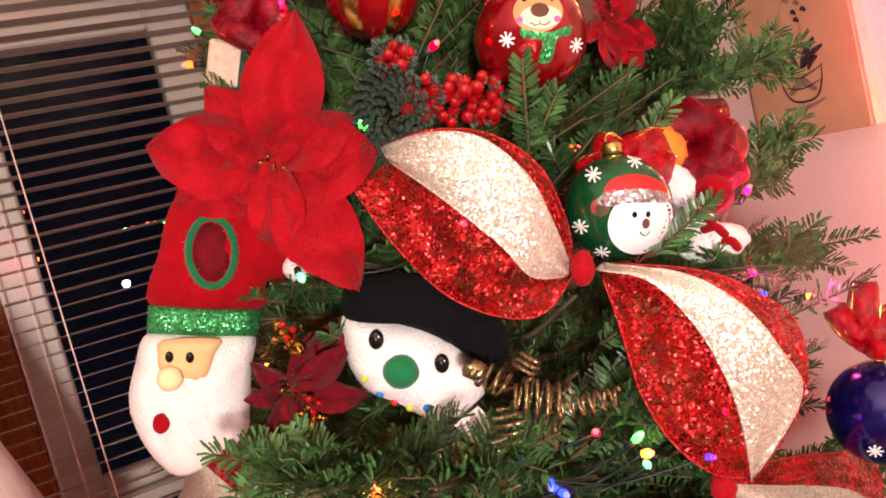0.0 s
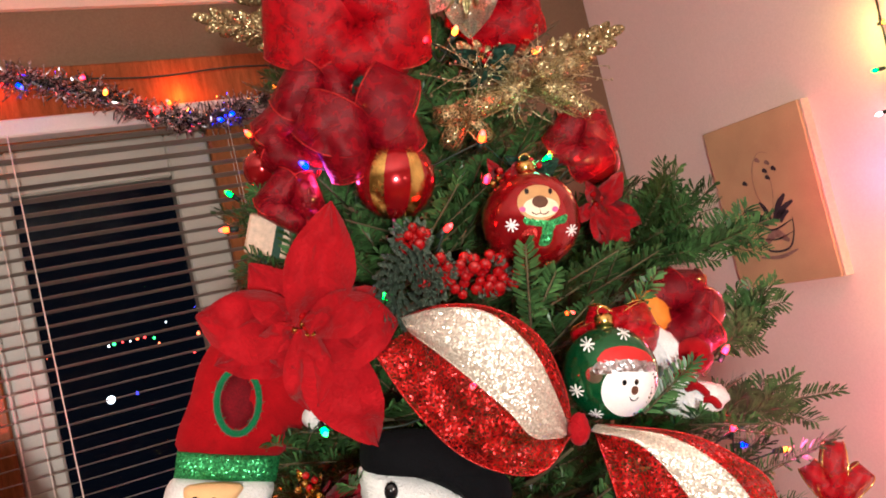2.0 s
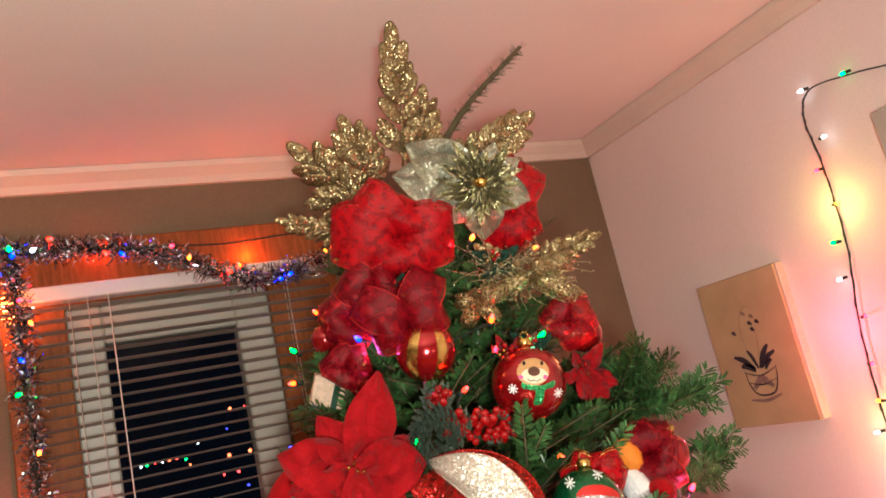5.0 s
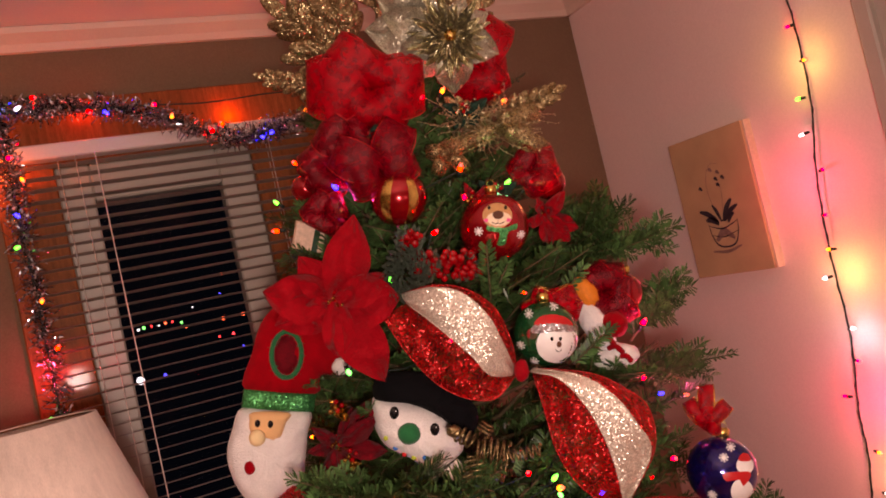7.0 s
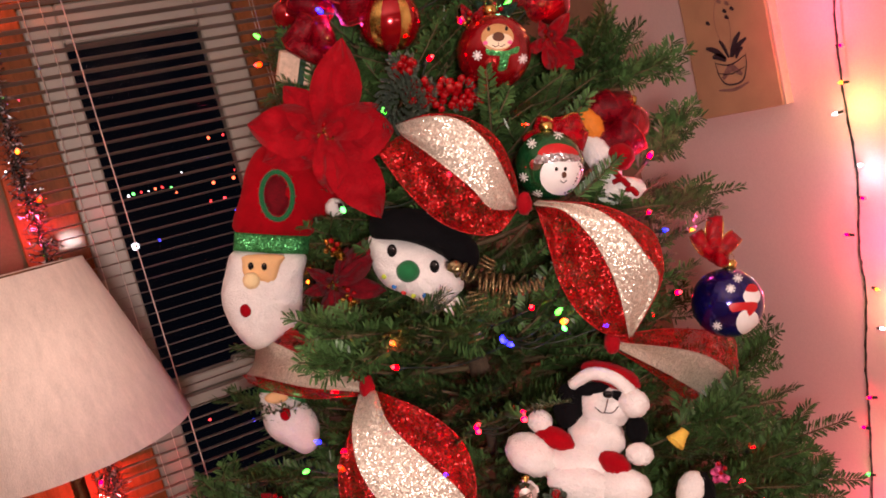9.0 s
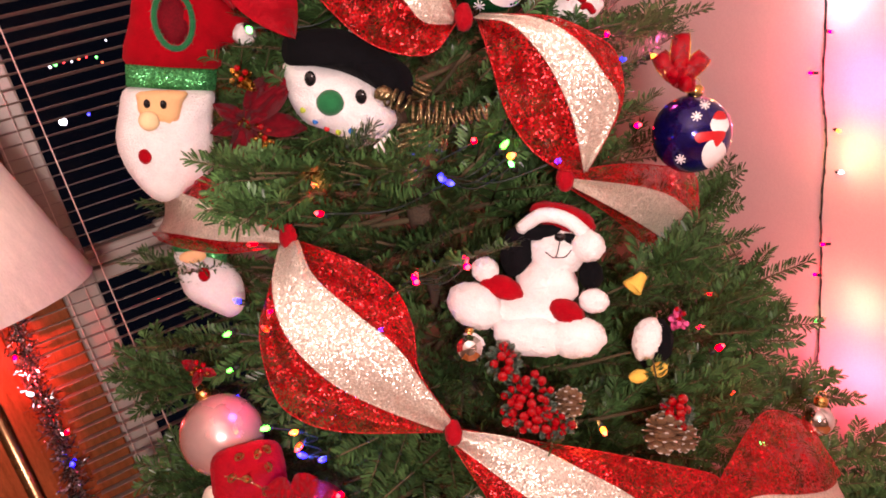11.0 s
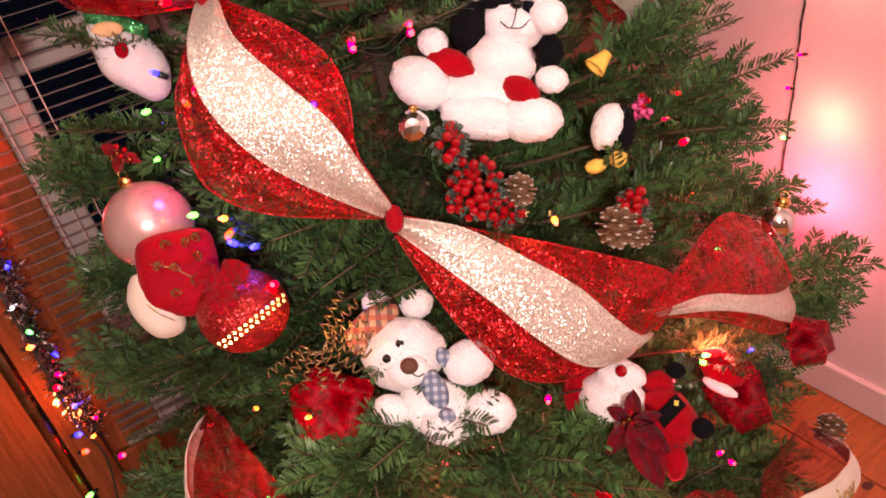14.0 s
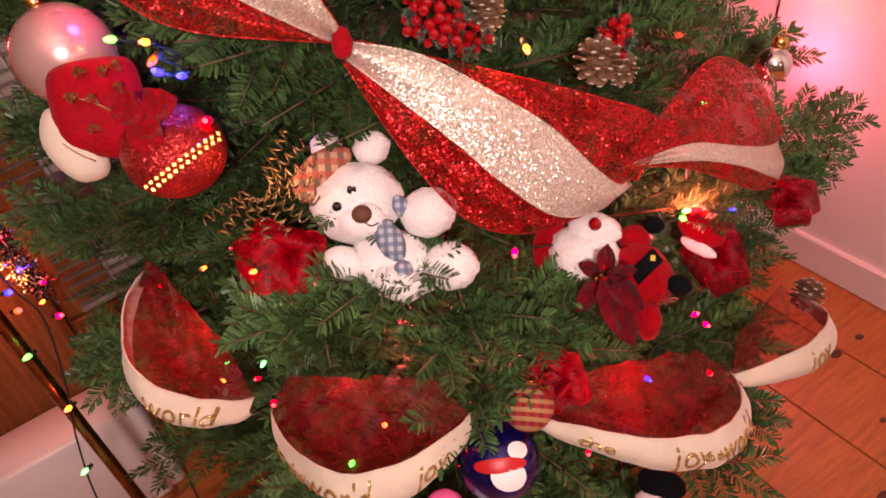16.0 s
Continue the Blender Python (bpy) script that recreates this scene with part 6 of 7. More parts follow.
bow(face(0.170, 0.105, 1.905), [(-0.0330, 0.0000), (0.0396, 0.0198), (0.0264, -0.0264), (-0.0198, -0.0330)], GOLDSHEER, "sheer gold glitter ribbon tuft", 0.018, 0.008, 0.018)
bow(face(0.30, 0.13, 1.955), [(-0.0280, 0.0210), (0.0490, -0.0070), (0.0350, 0.0280), (-0.0140, -0.0350)], GOLDSHEER, "sheer gold glitter ribbon tuft", 0.018, 0.008, 0.018)
bow(face(0.045, 0.17, 1.955), [(-0.0408, 0.0204), (0.0340, 0.0204), (-0.0272, -0.0272), (0.0272, -0.0340)], SATINNET, "dark red organza bow among the upper branches", 0.06)
bow(face(0.30, 0.10, 1.86), [(-0.0280, 0.0210), (0.0350, 0.0140), (-0.0070, -0.0280), (0.0210, -0.0350)], SATINNET, "red organza bow beside the bear bauble", 0.05, 0.010, 0.02)
bow(face(-0.005, 0.19, 1.86), [(-0.0240, 0.0180), (0.0300, 0.0120), (-0.0120, -0.0240)], SATINNET, "red organza bow behind the parcel", 0.05, 0.010, 0.02)

# ---- top: gold picks and champagne flower ----


def pick(pose_, stem, leaf, label, pairs=5):
    """A glitter spray: a stem with rounded leaflets in pairs."""
    t = thing("gold_pick", pose_, label, "decoration", "gold picks")
    path = smooth_path([(0, 0, 0), (stem[0] * 0.5 + 0.004, stem[1] * 0.5, 0.008), (stem[0], stem[1], 0.0)], 6)
    part("stem", Geo().add(tube(path, 0.0022, 6, 0.5)), GOLD, t)
    ang = math.atan2(stem[1], stem[0])
    for k in range(pairs):
        q = path[2 + int(k * (len(path) - 3) / pairs)]
        for s in (-1, 1):
            m = Matrix.Translation(q) @ Matrix.Rotation(ang + s * (0.85 - 0.10 * k), 4, "Z") @ Matrix.Rotation(random.uniform(-0.6, 0.6), 4, "X")
            part("leaflet", Geo().add(ball(leaf * 0.55, 0, 0, leaf * 0.55, leaf * 0.25, leaf * 0.07, 12), m), GOLD, t)
    m = Matrix.Translation(path[-1]) @ Matrix.Rotation(ang, 4, "Z")
    part("leaflet", Geo().add(ball(leaf * 0.5, 0, 0, leaf * 0.55, leaf * 0.25, leaf * 0.07, 12), m), GOLD, t)
    return t


PICK = "gold glitter leaf spray standing at the fir top"
pick(face(0.115, 0.255, 2.115), (-0.036, 0.075), 0.050, PICK)
pick(face(0.095, 0.265, 2.11), (-0.075, 0.055), 0.050, PICK, 4)
pick(face(0.130, 0.255, 2.09), (-0.085, 0.005), 0.042, PICK, 4)
pick(face(0.165, 0.240, 2.15), (-0.020, 0.175), 0.048, PICK, 6)
pick(face(0.185, 0.240, 2.14), (0.005, 0.095), 0.044, PICK, 5)
pick(face(0.225, 0.220, 2.12), (0.095, 0.075), 0.050, PICK, 5)
pick(face(0.245, 0.215, 2.10), (0.075, 0.020), 0.046, PICK, 4)
pick(face(0.06, 0.27, 2.06), (-0.08, 0.015), 0.026, "small gold glitter spray low on the top", 5)
pick(face(0.27, 0.11, 1.95), (0.075, 0.03), 0.026, "small gold glitter spray", 5)
pick(face(0.25, 0.11, 1.92), (-0.05, 0.04), 0.026, "small gold glitter spray", 5)
for place, ways in (((0.245, 0.105, 1.925), 34), ((0.285, 0.115, 1.945), 26), ((0.20, 0.10, 1.945), 20)):
    sp = thing("gold_wire_spray", face(*place), "airy gold glitter spray of fine beaded wires", "decoration", "gold wire sprays")
    for k in range(ways):
        a, ln = k * 2.39996, random.uniform(0.025, 0.062)
        end = Vector((ln * math.cos(a) * 1.25, ln * math.sin(a) * 0.8, random.uniform(-0.01, 0.03)))
        line = smooth_path([(0, 0, 0), end * 0.5 + Vector((random.uniform(-0.008, 0.008), random.uniform(-0.008, 0.008), 0.01)), end], 4)
        g = Geo().add(tube(line, 0.0006, 4))
        for q in line[2::2]:
            g.add(ball(q.x + random.uniform(-0.003, 0.003), q.y + random.uniform(-0.003, 0.003), q.z, random.uniform(0.0012, 0.0022), seg=6))
        part("beaded_wire", g, PALEGOLD, sp)
tw = thing("fir_leader", face(0.225, 0.235, 2.17), "bare brown fir leader rising from the top", "twig")
g = Geo().add(tube(smooth_path([(0, 0, 0), (0.05, 0.08, 0), (0.13, 0.17, 0.0)], 6), 0.006, 8, 0.5))
for k in range(340):
    t = random.random()
    p = Vector((0.13 * t - 0.01 * math.sin(3 * t), 0.165 * t, 0))
    d = Vector((random.uniform(-0.4, 1), random.uniform(-0.2, 1), random.uniform(-0.8, 0.8))).normalized()
    g.add(tube([p, p + d * 0.016], 0.0007, 3, 0.4))
part("stem", g, TWIG, tw)

top = thing("topper_flower", face(0.196, 0.070, 2.066), "champagne fabric poinsettia with gold glitter centre as tree topper", "flower")
for k, (x, y) in enumerate([(-0.1242, 0.0000), (-0.1035, 0.0449), (-0.0828, -0.0621), (-0.0449, -0.0552), (0.0069, -0.0931), (0.0725, -0.0345), (0.0207, 0.0483), (0.0552, 0.0241)]):
    part("petal", Geo().add(petal(x, y, math.hypot(x, y) * 0.62, 0.012, -0.02, k * 2.3), at(0, 0, 0.002 * (k % 4) - 0.01)), TOPPER, top, "champagne fabric petal")
for k in range(44):
    a = k * 2.39996
    ln = 0.030 + 0.040 * ((k * 7) % 11) / 11
    part("gold_petal", Geo().add(petal(ln * math.cos(a), ln * math.sin(a), 0.011, 0.012, 0.012, k)), PALEGOLD, top, "gold glitter petal")
part("centre", Geo().add(ball(0, 0, 0.022, 0.009, 0.009, 0.008, 12, 0.3, 4)), GOLDFOIL, top)

# ---- berries, cones, curls, parcels ----


def berries(pose_, n, rx, ry, label, r=0.0062):
    t = thing("berry_pick", pose_, label, "berries", "berry picks")
    for k in range(n):
        a, q = k * 2.4, math.sqrt((k + 0.5) / n)
        x, y, z = rx * q * math.cos(a) + random.uniform(-0.004, 0.004), ry * q * math.sin(a), random.uniform(-0.006, 0.016)
        part("berry", Geo().add(ball(x, y, z, r * random.uniform(0.8, 1.15), seg=10)), BERRY, t)
        if k % 3 == 0:
            part("stalk", Geo().add(tube([(x, y, z - 0.003), (x * 0.5, y * 0.5 - 0.01, -0.02)], 0.0008, 4)), TWIG, t)
    for k in range(14):
        a = k * 2.4
        part("leaf", Geo().add(petal(0.015 * math.cos(a), 0.013 * math.sin(a), 0.006, 0.003), at(rx * 0.6 * math.cos(a), ry * 0.6 * math.sin(a), -0.008)), FOLIAGE, t)
    return t


BER = "cluster of shiny red berries with frosted leaves"
berries(face(0.125, 0.074, 1.741), 34, 0.045, 0.020, BER)
berries(face(0.077, 0.100, 1.791), 9, 0.014, 0.012, BER)
berries(face(0.085, 0.085, 1.755), 12, 0.02, 0.014, BER)
berries(face(0.085, -0.041, 1.166), 34, 0.030, 0.034, BER, 0.0055)
berries(face(0.074, -0.030, 1.222), 9, 0.012, 0.02, BER)
berries(face(0.105, -0.05, 1.135), 16, 0.025, 0.016, BER, 0.005)
berries(face(0.262, -0.075, 1.075), 12, 0.014, 0.018, BER)
for p, tips, m, lab in (((0.215, 0.115, 1.965), [(-0.0350, 0.0070), (0.0350, 0.0140), (-0.0140, -0.0280), (0.0280, -0.0210)], GREENSATIN, "dark green velvet leaf pick near the top"),
                        ((0.225, 0.09, 1.835), [(-0.0280, 0.0140), (0.0280, 0.0105), (-0.0140, -0.0210)], GREENSATIN, "dark green velvet leaf pick over the red bauble"),
                        ((0.185, 0.09, 1.83), [(-0.0140, 0.0210), (0.0175, 0.0175), (0.0000, -0.0245)], VELVET, "small red felt leaf pick"),
                        ((0.07, 0.14, 1.945), [(-0.0264, 0.0066), (0.0264, -0.0066), (0.0066, 0.0264)], GREENSATIN, "dark green velvet leaf pick among the bows")):
    poinsettia("leaf_pick", face(*p), tips, m, lab, GOLDFOIL, 0.45, 0.01, "leaf picks")
fg = thing("frosted_sprig", face(0.055, 0.085, 1.745), "frosted green artificial sprig beside the red berries", "sprig")
for k in range(110):
    a, q = k * 2.4, 0.030 * math.sqrt((k + 1) / 110)
    part("leaf", Geo().add(petal(0.009 * math.cos(a + 1), 0.009 * math.sin(a + 1), 0.0035, 0.002), at(q * math.cos(a), q * 1.2 * math.sin(a), random.uniform(-0.01, 0.012))), FOLIAGE, fg)


def pinecone(pose_, r, label, frost=True):
    t = thing("pinecone", pose_, label, "pinecone", "pinecones")
    part("core", Geo().add(ball(0, 0, -r * 0.1, r * 0.6, r * 0.6, r * 0.8, 12)), CONE, t)
    n = 30
    for k in range(n):
        a = k * 2.39996
        h = 1 - 1.7 * k / n
        ring = math.sqrt(max(0.02, 1 - h * h))
        d = Vector((ring * math.cos(a), ring * math.sin(a), h))
        m = Matrix.Translation(d * r * 0.55) @ along_z(d + Vector((0, 0, 0.4)))
        part("scale", Geo().add(ball(0, 0, r * 0.24, r * 0.29, r * 0.07, r * 0.32, 10), m).add(ball(0, 0, r * 0.53, r * 0.13, r * 0.055, r * 0.04, 8), m, 1), [CONE, FROST if frost else CONE], t)
    return t


fo = thing("glass_ornament", face(0.047, -0.012, 1.246), "clear faceted glass ball catching the lights", "bauble", "small baubles")
part("globe", Geo().add(ball(0, 0, 0, 0.0185, seg=11)), SILVERBALL, fo, "faceted silvered glass", smooth=False)
part("cap", Geo().add(lathe([(0, 0.017), (0.005, 0.017), (0.005, 0.022), (0, 0.023)], 12), along_z((0, 1, 0))), GOLDFOIL, fo)
pinecone(face(0.129, -0.055, 1.150), 0.0175, "small brown pinecone with frosted scale tips")
pinecone(face(0.236, -0.078, 1.061), 0.024, "brown pinecone with frosted scale tips")
pinecone(face(0.262, -0.080, 1.042), 0.018, "small brown pinecone with frosted scale tips")
pinecone(face(0.600, -0.10, 0.500), 0.026, "brown pinecone above the looped ribbon")


def coil(a, b, r, turns, wire=0.0016):
    """A spring of glitter wire from a to b."""
    a, b = Vector(a), Vector(b)
    d = (b - a).normalized()
    s = d.orthogonal().normalized()
    u = d.cross(s)
    n = int(turns * 12)
    return tube([a.lerp(b, i / n) + r * (math.cos(i / 12 * 2 * math.pi) * s + math.sin(i / 12 * 2 * math.pi) * u) for i in range(n + 1)], wire, 5)


cu = thing("gold_curl_deer", face(0.075, 0.010, 1.501), "gold glitter deer made of coiled wire", "ornament", "coiled wire ornaments")
for a, b, r, n in (((-0.036, 0.024, 0), (-0.016, 0.014, 0.006), 0.010, 3), ((-0.010, 0.006, 0.004), (0.030, 0.0, 0.006), 0.015, 5), ((0.022, -0.004, 0.004), (0.070, 0.006, 0.006), 0.0075, 6),
                   ((0.006, -0.020, 0.004), (0.026, -0.022, 0.006), 0.013, 3), ((-0.022, -0.022, 0.0), (-0.014, -0.066, 0.0), 0.009, 6), ((-0.004, 0.024, 0.004), (0.004, 0.036, 0.006), 0.009, 3),
                   ((-0.014, -0.004, 0.002), (-0.010, -0.030, 0.004), 0.013, 4)):
    part("coil", Geo().add(coil(a, b, r, n)), GOLD, cu)
part("head", Geo().add(ball(-0.040, 0.026, 0.006, 0.010, 0.008, 0.008, 12, 0.2)), GOLD, cu)
cu2 = thing("gold_curl_spray", face(-0.110, 0.045, 1.035), "gold glitter spray of coiled wire beside the bear", "ornament", "coiled wire ornaments")
for k in range(11):
    a = -2.6 + k * 0.36
    part("coil", Geo().add(coil((0.012 * math.cos(a), 0.012 * math.sin(a), 0), (0.065 * math.cos(a), 0.060 * math.sin(a), 0.012), 0.005, 5, 0.0011)), GOLD, cu2)

gift = thing("gift_ornament", face(-0.026, 0.222, 1.832, 22), "small beige glitter parcel with green ribbon", "parcel")
part("box", Geo().add(box(0, 0, 0, 0.044, 0.040, 0.034, 0.002)), BEIGE, gift, smooth=False)
part("band", Geo().add(box(0.010, 0, 0, 0.009, 0.0415, 0.0355, 0.001)), GREENSATIN, gift, smooth=False)
bell = thing("bell_ornament", face(0.262, -0.05, 1.245), "small yellow bell on a twig", "bell")
part("bell", Geo().add(lathe([(0.0, 0.013), (0.006, 0.012), (0.008, 0.003), (0.012, -0.007), (0.0128, -0.010), (0.011, -0.009), (0.0065, 0.001), (0, 0.010)], 18), Matrix.Rotation(radians(-110), 4, "X") @ Matrix.Rotation(0.6, 4, "Y")), YELLOWPL, bell)
poinsettia("pink_flower", face(0.332, -0.031, 1.161), [(-0.0072, -0.0158), (0.0086, -0.0130), (-0.0036, 0.0144), (-0.0144, 0.0000)], PINKPL, "small pink felt flower", PINKPL, 0.6, 0.006, "small flowers")
poinsettia("red_leaf_pick", face(0.06, -0.15, 0.765), [(-0.0198, 0.0099), (0.0231, 0.0066), (-0.0066, 0.0231), (0.0165, -0.0165)], VELVET, "small red leaf pick between the looped ribbons", GOLDFOIL, 0.5, 0.01, "small flowers")
poinsettia("red_leaf_pick", face(-0.20, 0.30, 1.235), [(-0.0212, 0.0170), (0.0212, -0.0085), (-0.0085, -0.0212)], VELVET, "small red leaf pick at the edge of the fir", GOLDFOIL, 0.5, 0.01, "small flowers")

# ---- strings of lights ----


def bulb(parent, p, d, colour, size=1.0):
    """A mini light: a green socket and a pointed glowing bulb."""
    m = Matrix.Translation(p) @ along_z(d)
    g = Geo().add(lathe([(0.0, 0.0), (0.0030 * size, 0.001), (0.0038 * size, 0.005 * size), (0.0032 * size, 0.009 * size), (0.0018 * size, 0.0125 * size), (0, 0.0135 * size)], 10), m)
    g.m = [1 if i >= 30 else 0 for i in range(len(g.f))]
    b = part("bulb", g, [BULB[colour], HOT[colour]], parent)
    part("socket", Geo().add(lathe([(0, -0.010), (0.003, -0.010), (0.0036, 0.001), (0, 0.001)], 8), m), WIRE, b)


def string(rows, wire_sag, label, group):
    """A string of lights: rows of colour and place on the fir."""
    t = thing("light_string", at(AXIS.x, AXIS.y, 1.2), label, "string lights", group)
    base = Vector((AXIS.x, AXIS.y, 1.2))
    pts = []
    for c, x, y, z in rows:
        p = Vector((x, y, z))
        out = Vector((x - AXIS.x, y - AXIS.y, 0.1)).normalized()
        q = p + out * 0.012 - base
        bulb(t, q, out + Vector((random.uniform(-0.8, 0.8), random.uniform(-0.4, 0.4), random.uniform(-0.6, 0.8))), c, random.uniform(0.75, 1.0))
        pts.append(q)
    for a, b in zip(pts, pts[1:]):
        if (a - b).length > 0.2:
            continue
        back = Vector(((a.x + b.x) / 2, (a.y + b.y) / 2, (a.z + b.z) / 2)) * 0.93
        back.z = (a.z + b.z) / 2 - wire_sag
        part("wire", Geo().add(tube(smooth_path([a, back, b], 6), 0.0011, 5)), WIRE, t)
    return t


string((("y", 0.180, 0.116, 1.985), ("p", 0.151, 0.119, 1.983), ("y", 0.280, 0.131, 1.965), ("o", -0.011, 0.228, 1.934), ("b", 0.019, 0.167, 1.880), ("o", 0.168, 0.092, 1.865), ("r", 0.280, 0.099, 1.834), ("g", 0.229, 0.086, 1.832), ("o", 0.327, 0.124, 1.832), ("r", 0.107, 0.090, 1.785), ("g", 0.044, 0.107, 1.734), ("p", 0.086, 0.063, 1.641), ("t", -0.030, 0.143, 1.631), ("p", 0.422, 0.108, 1.584), ("b", 0.242, 0.023, 1.528), ("p", 0.375, 0.075, 1.511), ("y", 0.446, 0.081, 1.467), ("r", 0.126, 0.013, 1.456), ("y", -0.029, 0.088, 1.453), ("g", 0.152, 0.005, 1.441), ("b", 0.081, 0.018, 1.434), ("b", 0.208, -0.006, 1.407)),
       0.02, "multicoloured mini lights on the upper branches", "strings of lights on the fir")
string((("r", -0.033, 0.084, 1.424), ("b", 0.085, 0.016, 1.424), ("t", 0.157, -0.000, 1.419), ("p", 0.368, 0.042, 1.397), ("b", -0.128, 0.181, 1.336), ("p", 0.074, 0.001, 1.333), ("p", 0.022, 0.023, 1.331), ("g", -0.152, 0.159, 1.183), ("y", -0.130, 0.119, 1.182), ("o", -0.131, 0.113, 1.169), ("b", -0.132, 0.110, 1.153), ("b", -0.117, 0.088, 1.151), ("y", 0.153, -0.065, 1.110), ("r", -0.115, 0.076, 1.106), ("r", 0.377, -0.023, 1.090), ("y", -0.137, 0.064, 0.931), ("p", 0.260, -0.099, 0.848), ("t", 0.326, -0.089, 0.822)),
       0.02, "multicoloured mini lights on the middle branches", "strings of lights on the fir")
string((("y", 0.155, 0.001, 1.430), ("b", 0.083, 0.016, 1.428), ("r", -0.095, 0.150, 1.404), ("p", 0.073, 0.000, 1.344), ("p", 0.022, 0.025, 1.335), ("o", -0.117, 0.146, 1.302), ("g", -0.148, 0.207, 1.297), ("b", -0.022, 0.041, 1.290), ("p", 0.092, -0.085, 0.907), ("p", 0.251, -0.103, 0.838), ("g", 0.322, -0.090, 0.815), ("t", -0.170, 0.073, 0.803), ("r", -0.183, 0.073, 0.737), ("y", -0.089, -0.028, 0.710), ("b", 0.484, -0.023, 0.694), ("p", 0.315, -0.116, 0.669), ("g", -0.137, -0.001, 0.651), ("b", 0.213, -0.135, 0.646), ("p", 0.338, -0.114, 0.636)),
       0.02, "multicoloured mini lights on the lower branches", "strings of lights on the fir")

# random small lights deeper in the fir
deep = []
for k in range(140):
    z = 0.35 + 1.65 * (k + 0.5) / 140
    a = k * 2.39996
    d = Vector((math.cos(a), math.sin(a), 0))
    if d.dot(Vector((-0.45, -0.89, 0))) < -0.1:
        continue
    q = AXIS + d * (reach(z) - random.uniform(0.0, 0.09))
    if all((Vector((q.x, q.y, z)) - c).length > r + 0.035 for c, r in KEEP):
        deep.append(("rpyrbproytrpgob"[k % 15], q.x, q.y, z))
string(deep, 0.02, "multicoloured mini lights deep among the branches", "strings of lights on the fir")

# string of lights hanging on the east wall
ws = thing("wall_light_string", at(1.118, 0.3, 1.4), "multicoloured mini lights on dark wire along the wall", "string lights")
LINE = [(0.026, 2.22), (0.119, 2.246), (0.215, 2.257), (0.241, 2.205), (0.24, 2.101), (0.25, 1.926), (0.271, 1.764), (0.289, 1.59), (0.295, 1.412), (0.315, 1.245), (0.32, 1.145), (0.35, 0.98), (0.371, 0.824), (0.404, 0.617), (0.42, 0.54)]
path = smooth_path([(0.004 * math.sin(i * 1.7), y - 0.3 + 0.003 * math.sin(i * 2.3), z - 1.4) for i, (y, z) in enumerate(LINE)], 8)
part("wire", Geo().add(tube(path, 0.0017, 6)).add(tube([p + Vector((0.002 * math.sin(i * 1.9), 0.0025 * math.cos(i * 1.9), 0)) for i, p in enumerate(path)], 0.0014, 5)), WIRE, ws)
for k, (y, z, c, s) in enumerate(((0.22, 2.262, "w", 1), (0.12, 2.25, "t", 1), (0.215, 2.15, "w", -1), (0.245, 2.09, "p", 1), (0.235, 2.01, "y", -1), (0.262, 1.935, "g", 1), (0.275, 1.86, "w", 1), (0.255, 1.775, "p", -1),
                                  (0.275, 1.68, "p", -1), (0.28, 1.605, "y", 1), (0.305, 1.545, "w", 1), (0.28, 1.43, "w", -1), (0.285, 1.36, "p", -1), (0.33, 1.28, "p", 1), (0.29, 1.16, "y", -1), (0.295, 1.07, "w", -1),
                                  (0.345, 0.90, "p", 1), (0.375, 0.82, "p", 1), (0.385, 0.70, "t", 1))):
    bulb(ws, (-0.006, y - 0.3, z - 1.4), (-0.3, s, 0.15 * math.sin(k * 3)), c)

# string of lights down by the floor lamp
ls = thing("lamp_light_string", at(-0.43, 0.34, 0.7), "multicoloured mini lights hanging beside the lamp pole", "string lights")
path = smooth_path([(0.03, 0.02, 0.42), (0.028, 0.0, 0.206), (0.038, 0.0, 0.127), (0.010, -0.005, 0.01), (-0.025, 0.0, -0.094), (-0.056, 0.0, -0.23), (-0.07, 0.0, -0.42)], 8)
part("wire", Geo().add(tube(path, 0.0017, 6)), WIRE, ls)
for x, z, c in ((0.022, 0.19, "b"), (0.055, 0.125, "p"), (0.0, 0.09, "g"), (0.0, -0.02, "y"), (0.018, 0.16, "o"), (-0.035, -0.14, "t"), (-0.05, -0.24, "g"), (0.03, 0.27, "r"), (0.028, 0.34, "y")):
    bulb(ls, (x, -0.01, z), (0.4 if x > 0 else -0.5, -0.5, 0.2), c)

# tinsel garland with lights round the window
tg = thing("tinsel_garland", at(-0.1, 0.9, 2.0), "silver tinsel garland with small lights draped round the window", "garland")
across = smooth_path([(-0.60, 0, 0.30), (-0.40, 0, 0.262), (-0.25, 0, 0.255), (-0.10, 0, 0.215), (0.02, 0, 0.155), (0.14, 0, 0.16), (0.26, 0, 0.19), (0.36, 0, 0.22)], 10)
across = [p + Vector((0.1, -0.02, 0)) for p in across]
down = smooth_path([(-0.32, -0.01, 0.26), (-0.315, -0.02, 0.0), (-0.315, -0.03, -0.5), (-0.335, -0.03, -0.95), (-0.36, -0.03, -1.25), (-0.35, -0.03, -1.45)], 16)
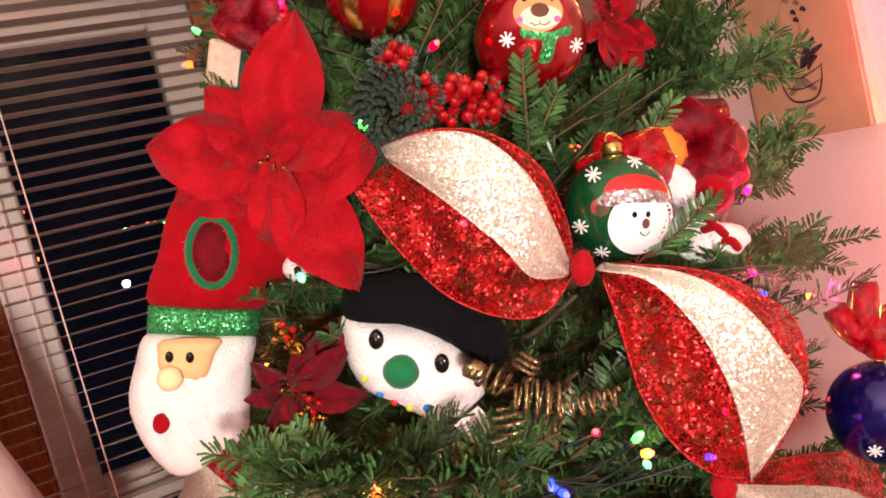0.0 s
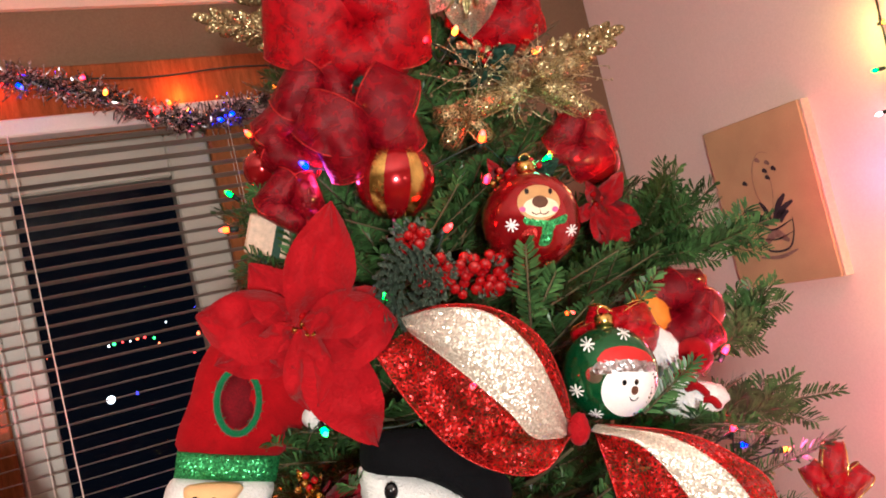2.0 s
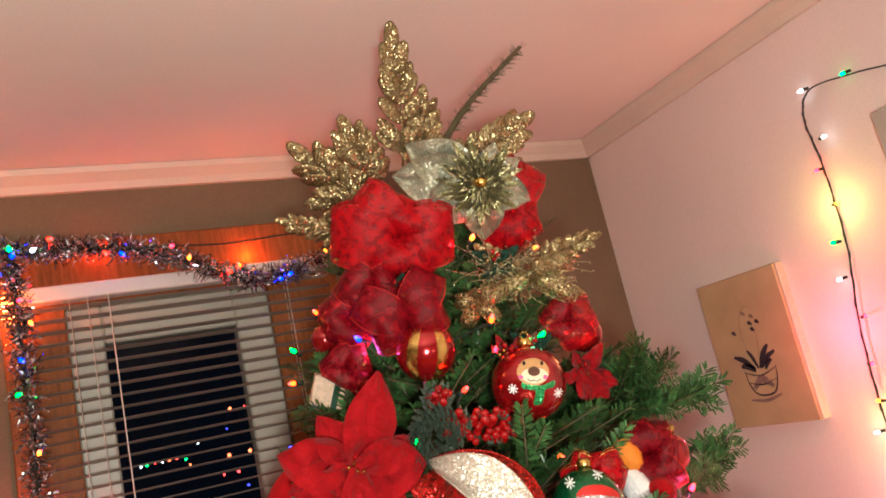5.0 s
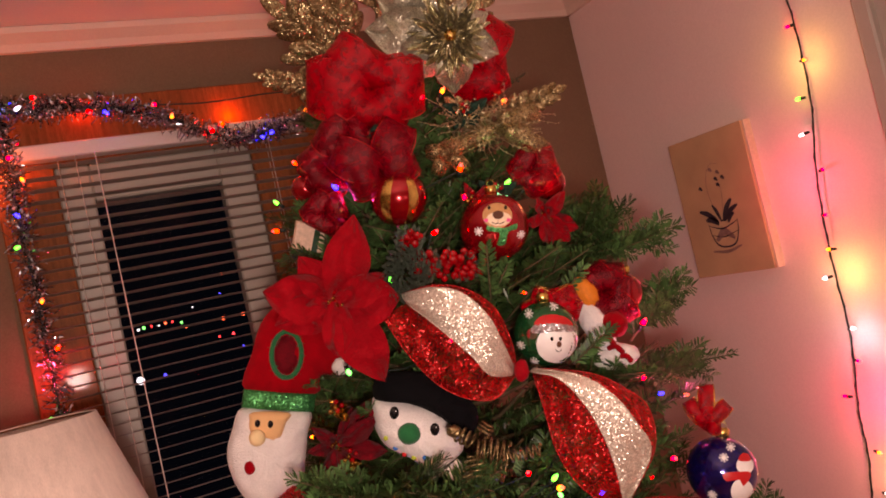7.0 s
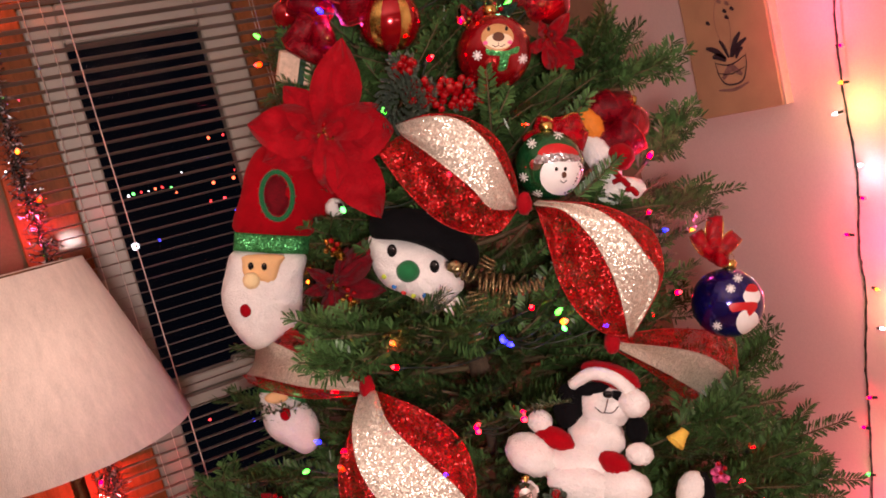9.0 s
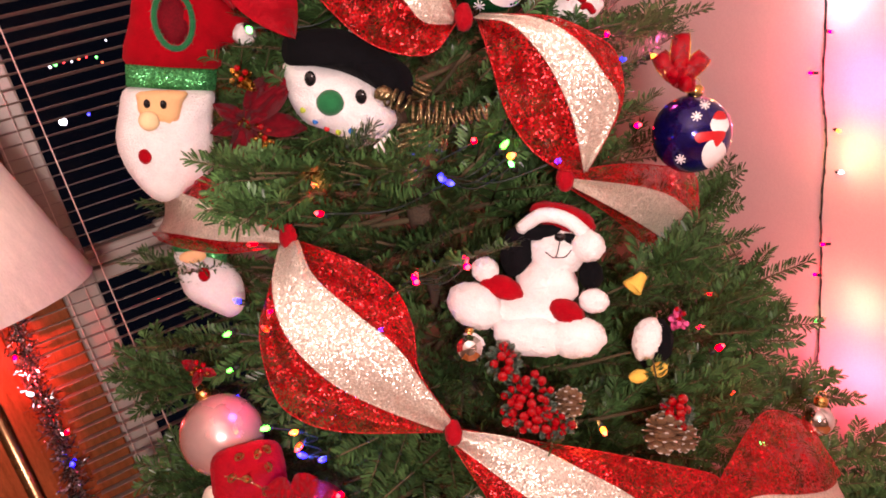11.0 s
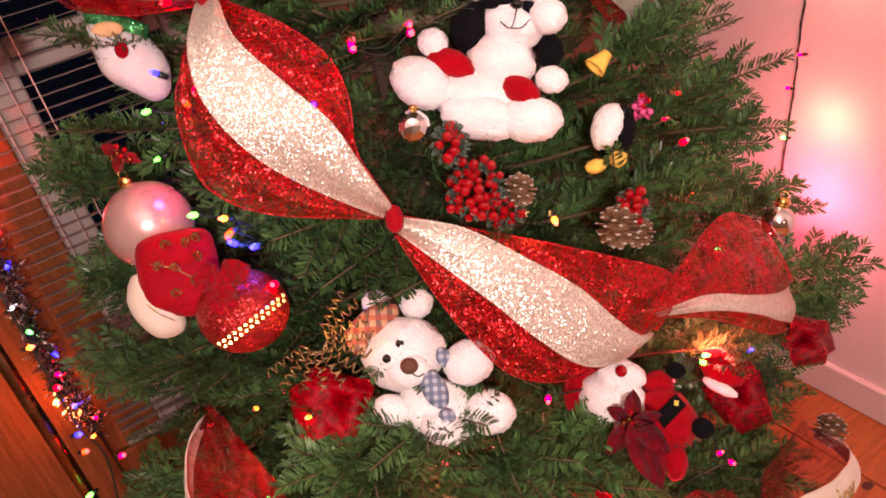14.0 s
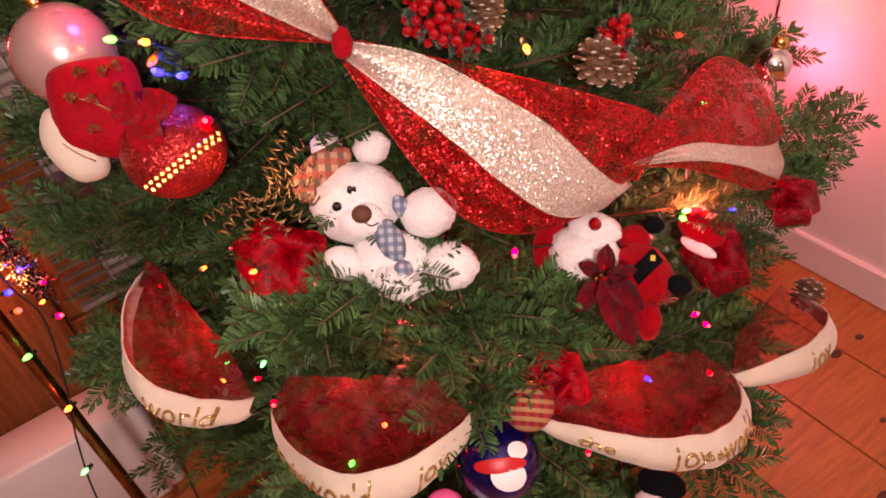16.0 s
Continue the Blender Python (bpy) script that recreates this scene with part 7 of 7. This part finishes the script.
for nm, line, n in (("tinsel", across, 3000), ("tinsel", down, 3800)):
    pts = np.array([tuple(p) for p in line])
    t = rng.random(n) * (len(pts) - 1.001)
    i = t.astype(int)
    base = pts[i] + (pts[i + 1] - pts[i]) * (t - i)[:, None]
    d = rng.normal(0, 1, (n, 3))
    d /= np.linalg.norm(d, axis=1)[:, None]
    d[:, 1] = np.minimum(d[:, 1], 0.4)
    w = np.cross(d, rng.normal(0, 1, (n, 3)))
    w /= np.linalg.norm(w, axis=1)[:, None]
    ln = rng.uniform(0.018, 0.042, n)[:, None]
    curl = rng.normal(0, 0.006, (n, 3))
    quad = np.stack([base - w * 0.0013, base + w * 0.0013, base + d * ln * 0.5 + w * 0.0014 + curl, base + d * ln * 0.5 - w * 0.0014 + curl, base + d * ln + w * 0.0012, base + d * ln - w * 0.0012], 1)
    g = Geo()
    g.v = quad.reshape(-1, 3).tolist()
    g.f = [q for k in range(n) for q in ((6 * k, 6 * k + 1, 6 * k + 2, 6 * k + 3), (6 * k + 3, 6 * k + 2, 6 * k + 4, 6 * k + 5))]
    g.m = [0] * len(g.f)
    tagged(part(nm, g, TINSEL, tg, smooth=False), kind="stuff")
    part("core_wire", Geo().add(tube(line, 0.0018, 5)), WIRE, tg)
for k in range(16):
    p = across[4 + (k * 9) % (len(across) - 6)]
    bulb(tg, p + Vector((0, -0.025, 0.02 * math.sin(k * 2))), (math.sin(k), -0.6, math.cos(k * 1.7)), "prbyobgpwr"[k % 10])
for k in range(24):
    p = down[(k * 7) % len(down)]
    bulb(tg, p + Vector((0.02 * math.sin(k * 3), -0.028, 0)), (math.sin(k), -0.6, math.cos(k * 1.7)), "tpbygoprwb"[k % 10])
part("light_wire", Geo().add(tube(smooth_path([(-0.2, -0.02, 0.25), (-0.05, -0.025, 0.245), (0.1, -0.02, 0.238), (0.25, -0.02, 0.245), (0.36, -0.02, 0.24)], 8), 0.0018, 5)), WIRE, tg)

# ---- floor boards ----
widths = 0.194
edges = [X1]
while edges[-1] > X0:
    edges.append(edges[-1] - (0.18 if len(edges) == 1 else widths))
for k, (hi, lo) in enumerate(zip(edges, edges[1:])):
    cut = -0.55 - 0.6 * ((k * 5) % 4) / 4
    for y0, y1 in ((Y0, cut), (cut, Y1)):
        b = part("plank", Geo().add(box(0, 0, 0, hi - lo - 0.003, y1 - y0 - 0.002, 0.02, 0.0015)), PLANK, floor, smooth=False)
        b.location = ((hi + lo) / 2, (y0 + y1) / 2, -0.010)
for x, y, r in ((1.01, 0.029, 0.011), (0.932, 0.031, 0.015), (0.70, -0.25, 0.02), (0.85, -0.14, 0.008), (0.60, -0.32, 0.013), (1.06, -0.2, 0.012)):
    part("knot", Geo().add(ball(x, y, 0.0002, r, r * 0.75, 0.0006, 14)), KNOT, floor)
